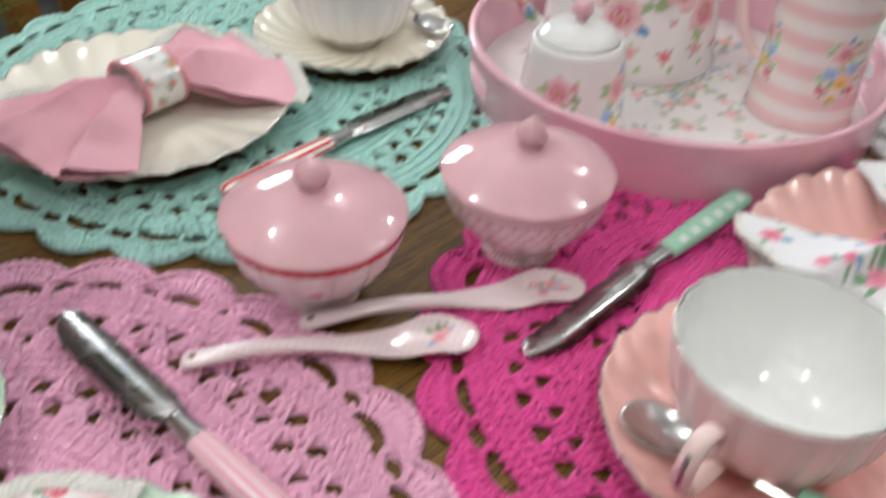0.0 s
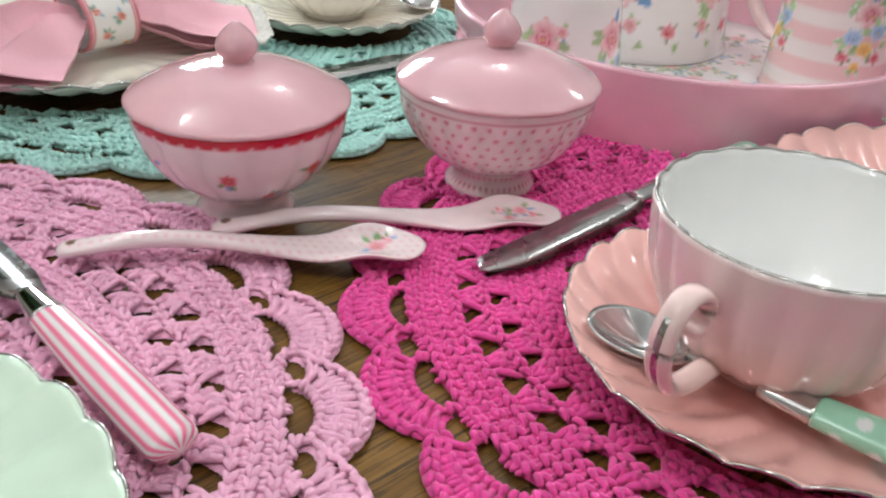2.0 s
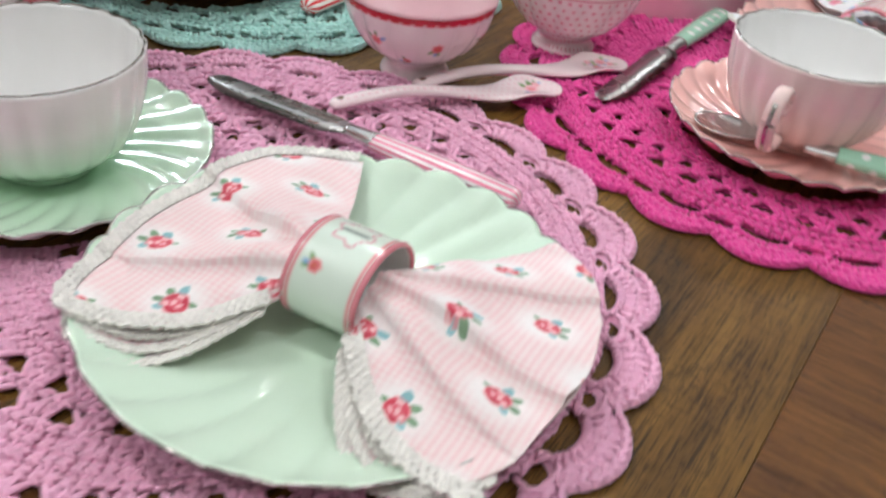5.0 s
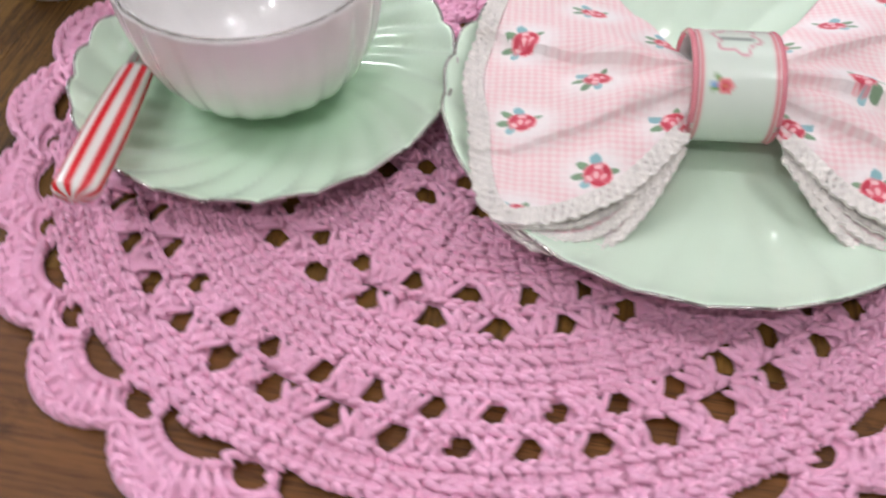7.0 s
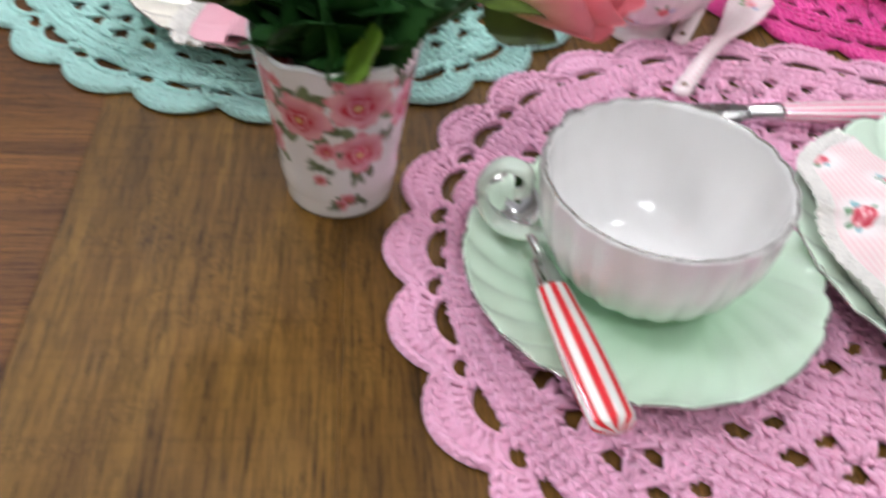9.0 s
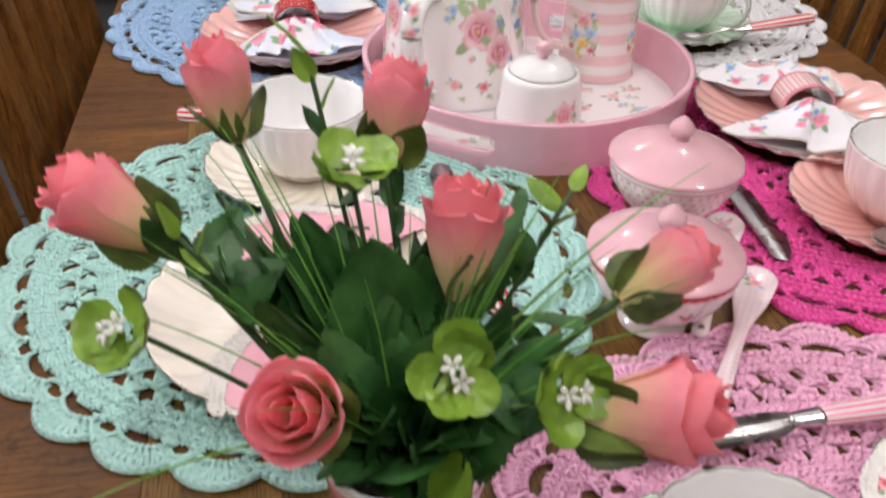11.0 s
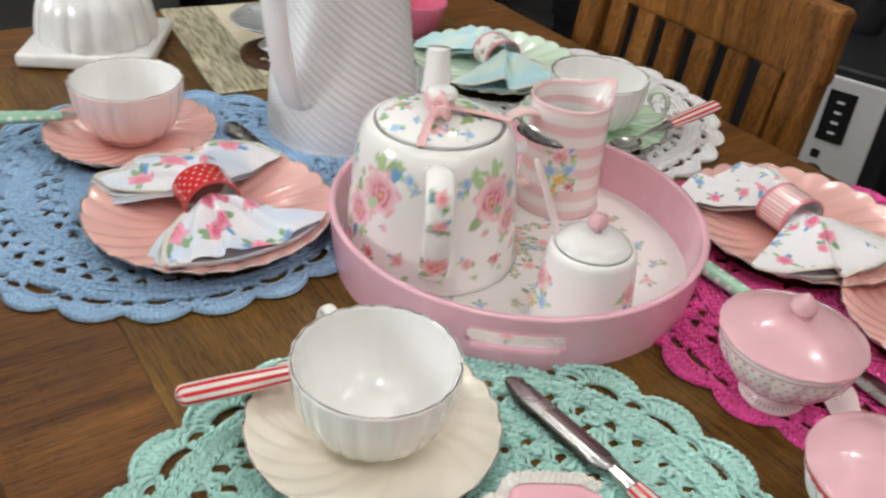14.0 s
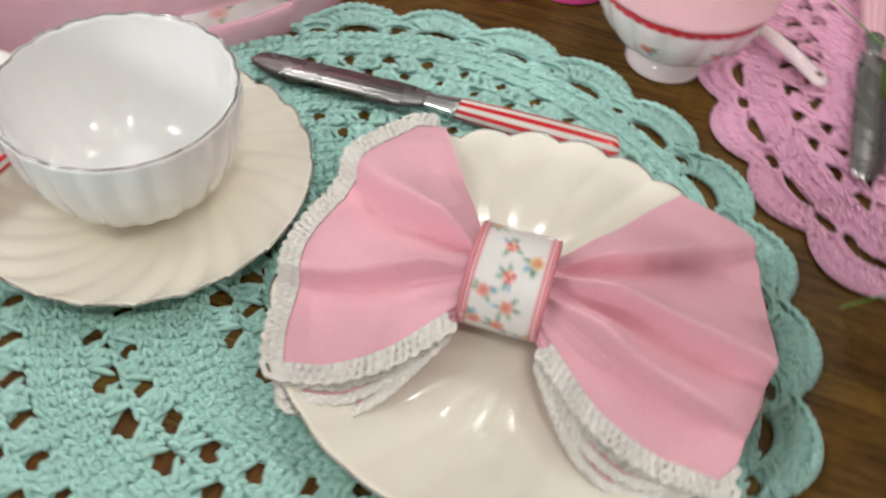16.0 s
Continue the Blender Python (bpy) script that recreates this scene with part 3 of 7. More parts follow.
            ln_ = np.hypot(ux - bx, uy - by)
            for sgn in (-1, 1):
                add(rm_, tm_ + sgn * 0.0011 / rm_, 0.0037 + rng.normal(0, 0.0003, rm_.shape), np.pi / 2 - (-sl_) * 1.0 - sgn * 0.16, ln_ * 0.53, 0.00158, 0.0010)
            add(rm_ - 0.0006, tm_, 0.0050 + rng.normal(0, 0.0003, rm_.shape), 0.75 + rng.normal(0, 0.2, rm_.shape), 0.0024, 0.00150, 0.0016)
            continue
        for sgn in (-1, 1):
            add((rc + rp) / 2 + rng.normal(0, 0.0002, n), t + sgn * 0.00108 / rc, 0.0028 + rng.normal(0, 0.0002, n), np.pi / 2 - sgn * 0.16 + rng.normal(0, 0.08, n), tall * 0.50, 0.00124, 0.0008)
    body = np.vstack(S)
    d, edge = mat_border(body[:, 0], body[:, 1], seed)
    body = body[d > 0.0006]
    S.clear()
    # fans: posts that spread from an arch of loops out to the scalloped edge
    n = 10
    u = np.linspace(-0.96, 0.96, n)
    for k in range(FANS):
        uk = u + rng.normal(0, 0.012, n)
        fi, ff = uk * 0.0130, uk * 0.5
        ri = 0.1846 - 24 * fi * fi
        ti = fi / 0.18
        to = ff * 2 * np.pi / FANS
        ro = 0.1890 + 0.0122 * np.clip(np.cos(np.pi * ff), 0, 1) ** 0.75
        x0 = np.stack([ri * np.cos(ti), ri * np.sin(ti)], -1)
        x1 = np.stack([(ro - 0.0016) * np.cos(to), (ro - 0.0016) * np.sin(to)], -1)
        c0 = 2 * np.pi * k / FANS
        m_ = (x0 + x1) / 2
        dv = x1 - x0
        ln = np.hypot(dv[:, 0], dv[:, 1])
        rm, tm = np.hypot(m_[:, 0], m_[:, 1]), np.arctan2(m_[:, 1], m_[:, 0])
        sl = np.arctan2(dv[:, 1], dv[:, 0]) - tm
        for sgn in (-1, 1):
            add(rm, tm + c0 + sgn * 0.00105 / rm * np.cos(sl), 0.0030 + rng.normal(0, 0.00025, n), np.pi / 2 - sl - sgn * 0.14, ln * 0.54, 0.00150, 0.0009)
        # loops round the arch
        add(ri + 0.0004, ti + c0, 0.0036 + rng.normal(0, 0.0002, n), np.pi / 2 - np.arctan2(dv[:, 1], dv[:, 0]) + ti + 0.2, 0.0026, 0.00170, 0.0018)
        # chain along the scallop
        g = np.linspace(-0.5, 0.5, 12)[:-1] + 0.5 / 11
        re = 0.1890 + 0.0122 * np.clip(np.cos(np.pi * g), 0, 1) ** 0.75
        te = g * 2 * np.pi / FANS
        drdt = np.gradient(re, te) / re
        tilt = np.arctan(drdt)
        add(re - 0.0010, te + c0, 0.0040 + rng.normal(0, 0.0002, 11), tilt + 0.42, 0.0034, 0.00160, 0.0014)
        add(re - 0.0026, te + c0 + 0.5 * (te[1] - te[0]), 0.0040 + rng.normal(0, 0.0002, 11), tilt - 0.40, 0.0034, 0.00155, 0.0014)
        add(re + 0.0001, te + c0, 0.0022, tilt, 0.0032, 0.0015, 0.0002)
        # knots half way out
        gm = np.linspace(-0.34, 0.34, 8) + rng.normal(0, 0.01, 8)
        rk = 0.1868 - 24 * (gm * 0.026) ** 2 * 0.6 + 0.0040 * np.cos(np.pi * gm)
        add(rk, gm * 2 * np.pi / FANS + c0, 0.0040 + rng.normal(0, 0.0002, 8), -gm * 0.9 + 0.45, 0.0032, 0.00160, 0.0016)
        # the short bar that ties two fans to the round
        add(0.1775 + np.array((0.0, 0.002)), np.full(2, c0 + np.pi / FANS * 0.62), 0.0032, np.pi / 2 + 0.2, 0.0036, 0.0013, 0.001)
        add(0.1775 + np.array((0.0, 0.002)), np.full(2, c0 - np.pi / FANS * 0.62), 0.0032, np.pi / 2 - 0.2, 0.0036, 0.0013, 0.001)
        add(np.full(2, 0.1845), c0 + np.pi / FANS + np.array((-0.010, 0.010)), 0.0036, np.array((0.3, -0.3)), 0.0032, 0.0013, 0.0014)
    A = np.vstack([body] + S)
    r, t = A[:, 0], A[:, 1]
    x, y = r * np.cos(t), r * np.sin(t)
    ok = shown(x, y)
    A, r, t, x, y = A[ok], r[ok], t[ok], x[ok], y[ok]
    er, et = np.stack([np.cos(t), np.sin(t), 0 * t], -1), np.stack([-np.sin(t), np.cos(t), 0 * t], -1)
    along = et * np.cos(A[:, 3])[:, None] + er * np.sin(A[:, 3])[:, None]
    wave = 0.0005 * np.sin(x * 55 + seed[0]) * np.sin(y * 47 + seed[1])
    mid = np.stack([x, y, A[:, 2] + wave], -1)
    v, q, tr = lobes(mid, along, A[:, 4], A[:, 5], A[:, 6])
    np_mesh("stitches", v * (size, size, 1), [q, tr], mat_, root)
    return root


COVERS = ((0.134, -0.484, 0.1005), (-0.206, -0.237, 0.1015), (0.248, -0.021, 0.101), (-0.195, 0.224, 0.1), (0.224, 0.392, 0.1005), (-0.041, -0.491, 0.0778), (-0.201, -0.053, 0.0778), (0.237, -0.175, 0.08), (-0.207, 0.390, 0.0778), (0.224, 0.221, 0.0778))
crochet_mat("light_pink", "light pink crocheted cotton mat with scalloped fan edge", (0.055, -0.481, TT), 2, lin(255, 186, 215), 1.028, COVERS)
crochet_mat("mint", "mint green crocheted cotton mat with scalloped fan edge", (-0.209, -0.162, TT), 9, lin(188, 233, 224), 1.028, COVERS)
crochet_mat("hot_pink", "hot pink crocheted cotton mat with scalloped fan edge", (0.227, -0.107, TT), 5, lin(236, 72, 160), 1.03, COVERS)
crochet_mat("sky_blue", "sky blue crocheted cotton mat with scalloped fan edge", (-0.202, 0.306, TT), 3, lin(166, 202, 236), 0.985, COVERS)
crochet_mat("white", "white crocheted cotton mat with scalloped fan edge", (0.230, 0.297, TT), 7, lin(247, 245, 247), 0.965, COVERS)

# ---- fluted crockery ----


def wavy(n, amp_r, amp_z, r_ref, swirl=0.0, power=1.5):
    """Flutes that grow towards the rim, with a swirl."""
    def f(T, S, R, Z):
        k = np.clip(R / r_ref, 0, 1.2)
        w = np.abs(np.cos(n / 2 * (T + swirl * k))) ** 0.8 - 0.6
        g = np.clip((k - 0.3) / 0.7, 0, 1.1) ** power
        return R * (1 + amp_r * w * g), Z + amp_z * w * g
    return f


def plate(name, label, at, turn, R, colour, category, rim_h=0.019, well=0.55, n=26, group="", hue=None):
    """A fluted plate or saucer with a silver edge line."""
    root = thing(name, label, category, at, turn, group=group)
    t = 0.0028
    top = curve_pts([(0.001, 0.0045), (R * well * 0.6, 0.0045), (R * well, 0.0052), (R * 0.74, 0.0095), (R * 0.9, rim_h * 0.78), (R * 0.985, rim_h), (R, rim_h + 0.0006)], 36)
    bot = curve_pts([(R, rim_h - 0.0008), (R * 0.9, rim_h * 0.72 - t * 0.6), (R * 0.74, 0.0075 - t * 0.6), (R * 0.56, 0.0022), (R * 0.53, 0.0), (R * 0.49, 0.0), (R * 0.47, 0.002), (0.001, 0.002)], 22)
    sh = wavy(n, 0.015, 0.0034, R, 0.9 if category == "saucer" else 0.4, 1.25)
    c = np.array(colour)
    deep = np.array(hue if hue is not None else colour)

    def tint(T, S, r, z):
        k = np.clip((r / R - 0.15) / 0.85, 0, 1)[..., None]
        return deep * (1 - k) + c * k
    lathe("body", np.vstack([top, bot]), M_PRINT, root, 182, sh, tint)
    th = np.linspace(0, 2 * np.pi, 208, endpoint=False)
    rr, zz = sh(th, 0, np.full(208, R), np.full(208, rim_h))
    tube("rim_line", np.stack([rr * np.cos(th), rr * np.sin(th), zz], -1), 0.0007, M_SILVER, root, 6, wrap=True, label="worn silver edge line")
    return root


def cup(label, at, turn, R, H, outer_top, outer_low, group="tea cups"):
    """A fluted tea cup, white inside, with an ear handle along +x."""
    root = thing("tea_cup", label, "cup", at, turn, group=group)
    out = curve_pts([(0.001, 0.0035), (0.018, 0.0032), (0.0205, 0.0), (0.0225, 0.0), (0.0232, 0.0035), (0.028, 0.0065), (R * 0.79, 0.017), (R * 0.925, 0.033), (R * 0.975, H * 0.78), (R, H)], 44)
    inn = curve_pts([(R - 0.0022, H - 0.0003), (R * 0.975 - 0.0028, H * 0.78), (R * 0.925 - 0.003, 0.034), (R * 0.79 - 0.0032, 0.019), (0.025, 0.0095), (0.012, 0.0072), (0.001, 0.007)], 36)
    prof = np.vstack([out, inn])
    n_out = len(out)
    S_cut = (n_out - 0.5) / (len(prof) - 1)
    base = wavy(22, 0.046, 0.0006, R, 0.0, 0.45)

    def sh(T, S, r, z):
        inside = np.clip((S - S_cut) * 30, 0, 1)
        r2, z2 = base(T, S, r, z)
        g = np.where((z > 0.004) | (S > S_cut), 1.0, 0.0) * (1 - 0.8 * inside) * (1 - 0.55 * np.clip((z / H - 0.75) / 0.25, 0, 1))
        gz = np.clip((z / H - 0.9) / 0.1, 0, 1)
        return r + (r2 - r) * g, z + (z2 - z) * gz
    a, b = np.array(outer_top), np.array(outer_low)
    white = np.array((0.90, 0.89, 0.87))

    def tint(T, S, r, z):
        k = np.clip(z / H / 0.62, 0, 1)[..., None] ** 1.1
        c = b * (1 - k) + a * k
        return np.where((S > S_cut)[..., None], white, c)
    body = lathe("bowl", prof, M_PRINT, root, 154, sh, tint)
    th = np.linspace(0, 2 * np.pi, 192, endpoint=False)
    rr, zz = base(th, 0, np.full(192, R - 0.0010), np.full(192, H))
    rr = (R - 0.0010) + (rr - R + 0.0010) * 0.35
    tube("rim_line", np.stack([rr * np.cos(th), rr * np.sin(th), zz], -1), 0.00065, M_SILVER, root, 6, wrap=True, label="worn silver rim line")
    # strap handle: a free scroll at the top, joined to the bowl below
    h = curve_pts([(R * 1.17, 0, H * 0.61), (R * 1.09, 0, H * 0.64), (R * 1.065, 0, H * 0.74), (R * 1.13, 0, H * 0.83), (R * 1.29, 0, H * 0.85), (R * 1.42, 0, H * 0.72), (R * 1.43, 0, H * 0.52), (R * 1.31, 0, H * 0.34), (R * 1.10, 0, H * 0.27), (R * 0.83, 0, H * 0.27)], 46)
    rad = 0.0046 - 0.0012 * np.clip(1 - np.linspace(0, 1, 46) / 0.12, 0, 1)
    cc = b * 0.5 + a * 0.5
    handle = tube("handle", h, rad, M_PRINT, root, 14, 0.55, colour=np.repeat(cc[None], 46, 0))
    tg = np.gradient(h, axis=0)
    outw = np.stack([-tg[:, 2], 0 * tg[:, 0], tg[:, 0]], -1)
    outw /= np.linalg.norm(outw, axis=1)[:, None]
    line = (h + outw * 0.0022)[17:35]
    tube("silver_brush_line", line, 0.0014, M_SILVER, handle, 8, 0.4, label="worn silver brush line")
    return root


GREEN, GREEN_DEEP = lin(218, 238, 216), lin(196, 230, 198)
ROSE, ROSE_DEEP = lin(240, 190, 182), lin(234, 168, 158)
CREAM, CREAM_DEEP = lin(250, 243, 228), lin(246, 238, 218)
PALE = lin(251, 249, 246)
PALE_PINK = lin(246, 226, 222)

plate("dessert_plate", "pale green fluted porcelain dessert plate with silver edge", (0.134, -0.484, MAT_Z), 10, 0.1005, GREEN, "plate", group="dessert plates")
plate("dessert_plate", "cream fluted porcelain dessert plate with silver edge", (-0.206, -0.237, MAT_Z), 50, 0.1015, CREAM, "plate", group="dessert plates")
plate("dessert_plate", "rose pink fluted porcelain dessert plate", (0.248, -0.021, MAT_Z), 20, 0.1010, ROSE, "plate", group="dessert plates", hue=ROSE_DEEP)
plate("dessert_plate", "rose pink fluted porcelain dessert plate with silver edge", (-0.195, 0.224, MAT_Z), 80, 0.1000, ROSE, "plate", group="dessert plates", hue=ROSE_DEEP)
plate("dessert_plate", "pale green fluted porcelain dessert plate with silver edge", (0.224, 0.392, MAT_Z), 30, 0.1005, GREEN, "plate", group="dessert plates")
SAUCERS = [
    ("pale green", (-0.041, -0.491), 0.0778, GREEN, GREEN_DEEP, PALE, lin(196, 230, 198), 167),
    ("cream", (-0.201, -0.053), 0.0778, CREAM, CREAM_DEEP, PALE, lin(240, 236, 226), 88),
    ("rose pink", (0.237, -0.175), 0.0800, ROSE, ROSE_DEEP, PALE_PINK, lin(246, 208, 200), -92),
    ("rose pink", (-0.207, 0.390), 0.0778, ROSE, ROSE_DEEP, lin(248, 220, 214), lin(246, 206, 198), 100),
    ("pale green", (0.224, 0.221), 0.0778, GREEN, GREEN_DEEP, PALE, lin(196, 230, 198), -45),
]
CUP_SHIFT = {("rose pink", -92): (-0.002, -0.0072)}  # a cup that stands off the middle of its saucer
for nm, (sx, sy), sr, c1, c2, ct, cb, ht in SAUCERS:
    plate("saucer", nm + " fluted porcelain saucer with silver edge", (sx, sy, MAT_Z), 0, sr, c1, "saucer", 0.0165, 0.36, 24, "saucers", c2)
    ox, oy = CUP_SHIFT.get((nm, ht), (0, 0))
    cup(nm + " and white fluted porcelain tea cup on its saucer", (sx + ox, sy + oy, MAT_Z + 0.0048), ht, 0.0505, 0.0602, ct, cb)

# ---- prints ----
RED, DEEP, LEAF, SKY = lin(206, 40, 58), lin(214, 84, 110), lin(112, 150, 84), lin(120, 170, 214)
BLUSH = lin(246, 200, 206)
WHITE_G = (0.88, 0.87, 0.85)


def soft(d, w):
    return np.clip(0.5 - d / w, 0, 1)[..., None]


def paint_rose(c, dx, dy, r, seed=0, light=BLUSH, deep=DEEP, leaf=LEAF, extra=SKY, leaves=3, edge=0.0008, leafy=0.72):
    """Paints one rose with leaves into colours c, at offsets dx, dy in metres."""
    rg = random.Random(seed)
    th = np.arctan2(dy, dx)
    d = np.hypot(dx, dy)
    for k in range(leaves):
        a = rg.uniform(0, 6.28)
        lx, ly = r * (0.75 + 0.8 * leafy) * math.cos(a), r * (0.75 + 0.8 * leafy) * math.sin(a)
        u = (dx - lx) * math.cos(a) + (dy - ly) * math.sin(a)
        v = -(dx - lx) * math.sin(a) + (dy - ly) * math.cos(a)
        e = (np.sqrt((u / (r * leafy)) ** 2 + (v / (r * leafy * 0.47)) ** 2) - 1) * r * 0.3
        tone = np.array(leaf) * rg.uniform(0.75, 1.3)
        if k == leaves - 1 and extra is not None:
            tone = np.array(extra)
        m = soft(e, edge)
        c = c * (1 - m) + tone * m
    if r < 0.0026:
        m = soft(d - r * (1 + 0.1 * np.sin(5 * th + seed)), edge)
        k = np.clip(0.5 + 0.7 * np.sin(3 * th + seed + 300 * d), 0, 1)[..., None]
        return c * (1 - m) + (np.array(light) * k + np.array(deep) * (1 - k)) * m
    # lobed outer petals, pale crescents, a deep heart low in the flower and a golden eye
    lobed = d - r * (1 + 0.10 * np.sin(6 * th + seed) + 0.05 * np.sin(11 * th + 2 * seed))
    m = soft(lobed, edge)
    mid_ = 0.55 * np.array(light) + 0.45 * np.array(deep)
    c = c * (1 - m) + mid_ * m
    for k in range(7):
        a = 2 * math.pi * (k + 0.3 * rg.random()) / 7 + seed
        q = r * rg.uniform(0.34, 0.46)
        px, py = 0.60 * r * math.cos(a), 0.56 * r * math.sin(a)
        e = np.hypot(dx - px, dy - py)
        out_ = ((dx - px) * math.cos(a) + (dy - py) * math.sin(a)) / q
        m = soft(np.maximum(e - q, lobed), edge)
        t = np.clip(0.35 + 0.75 * out_, 0, 1)[..., None]
        c = c * (1 - m) + (np.array(light) * t + (0.35 * np.array(light) + 0.65 * np.array(deep)) * (1 - t)) * m
    hx, hy = 0.12 * r * math.cos(seed), -0.12 * r
    e = np.hypot(dx - hx, dy - hy)
    m = soft(e - 0.46 * r * (1 + 0.12 * np.sin(5 * th + seed)), edge)
    c = c * (1 - m) + np.array(deep) * m
    m = soft(np.abs(e - 0.30 * r - 0.05 * r * np.sin(3 * th)) - 0.05 * r, edge)
    c = c * (1 - 0.7 * m) + np.array(light) * 0.7 * m
    m = soft(e - 0.13 * r, edge)
    return c * (1 - m) + np.array(lin(226, 186, 120)) * m


def paint_disc(c, dx, dy, r, col, edge=0.0006):
    m = soft(np.hypot(dx, dy) - r, edge)
    return c * (1 - m) + np.array(col) * m


def wrap_angle(a):
    return (a + np.pi) % (2 * np.pi) - np.pi


def spray(rg, n, u0, u1, v0, v1, rmin, rmax, gap=1.9):
    """Random motif places that keep apart."""
    out = []
    for _ in range(n * 40):
        if len(out) >= n:
            break
        r = rg.uniform(rmin, rmax)
        p = (rg.uniform(u0, u1), rg.uniform(v0, v1), r)
        if all(math.hypot(p[0] - q[0], p[1] - q[1]) > gap * (r + q[2]) for q in out):
            out.append(p)
    return out


# ---- cutlery ----


def handle_stripes(m, n, a, b, count=9):
    k = np.arange(n)
    on = ((k * count * 2 // n) % 2 == 0)[None, :, None]
    return np.where(np.broadcast_to(on, (m, n, 3)), np.array(a), np.array(b))


def handle_dots(m, n, a, b, length):
    i, k = np.meshgrid(np.linspace(0, length, m), np.arange(n) / n * 0.036, indexing="ij")
    c = np.broadcast_to(np.array(a), (m, n, 3)).copy()
    for px in np.arange(0.008, length, 0.012):
        for q, py in enumerate(np.arange(0.002, 0.036, 0.009)):
            o = 0.006 * (q % 2)
            c = paint_disc(c, i - px - o, (k - py + 0.018) % 0.036 - 0.018, 0.0022, b)
    return c


M_HANDLE = printed_glaze("printed_handle", 0.25)


def cutlery_handle(root, x0, x1, z, style, tilt=0.0):
    n, m = 48, 64
    x = np.linspace(x0, x1, m)
    f = (x - x0) / (x1 - x0)
    rad = 0.0062 + 0.0026 * np.sin(np.pi * np.clip(f * 0.62 + 0.08, 0, 1))
    rad = rad * np.sqrt(np.clip(1 - np.clip((f - 0.94) / 0.06, 0, 0.97) ** 2, 0.05, 1))
    p = np.stack([x, np.zeros(m), z + tilt * (x - x0)], -1)
    kinds = {"pink": lambda: handle_stripes(m, n, lin(236, 124, 156), (0.8, 0.77, 0.75), 12), "red": lambda: handle_stripes(m, n, lin(214, 30, 40), (0.8, 0.77, 0.72), 8), "mint": lambda: handle_dots(m, n, lin(160, 208, 180), (0.8, 0.8, 0.78), x1 - x0)}
    names = {"pink": "pink and white striped handle", "red": "red and white striped handle", "mint": "mint green handle with white dots"}
    tube("handle", p, rad, M_HANDLE, root, n, 0.62, names[style], colour=kinds[style]())


def knife(label, tip, end, style, z=MAT_Z, lift=0.0):
    """A table knife from its tip to its handle's end."""
    tip, end = np.array(tip), np.array(end)
    L = np.linalg.norm(end - tip)
    ang = math.degrees(math.atan2(*(end - tip)[::-1]))
    root = thing("table_knife", label, "knife", (tip[0], tip[1], z), ang, group="table knives")
    lb = L * 0.50
    m = 40
    x = np.linspace(0, lb, m)
    f = x / lb
    back = 0.0085 * np.clip(f / 0.06, 0, 1) ** 0.5 * (1 - 0.28 * np.clip((f - 0.86) / 0.14, 0, 1))
    belly = -0.0115 * np.clip(f / 0.22, 0, 1) ** 0.55 * (1 - 0.55 * np.clip((f - 0.84) / 0.16, 0, 1) ** 1.5)
    t = 0.0005 * np.clip(0.25 + f, 0, 1)
    zc = 0.0022 + lift + 0.004 * f
    rows = [np.stack([x, y, zz], -1) for y, zz in ((belly, zc + t), (belly * 0.2 + back * 0.2, zc + t), (back, zc + t * 1.0), (back, zc - t * 1.0), (belly * 0.2 + back * 0.2, zc - t))]
    v = np.concatenate(rows)
    np_mesh("blade", v, [grid_faces(5, m), np.stack([4 * m + np.arange(m - 1), 4 * m + np.arange(1, m), np.arange(1, m), np.arange(m - 1)], -1)], M_BLADE, root, "satin steel blade", smooth=False)
    xc = np.linspace(lb - 0.002, lb + 0.017, 12)
    zr = 0.0062 + lift
    tube("collar", np.stack([xc, np.zeros(12), np.full(12, zr)], -1), np.linspace(0.0048, 0.0068, 12), M_STEEL, root, 20, 0.66, "steel collar")
    cutlery_handle(root, lb + 0.0165, L, zr, style)
    return root


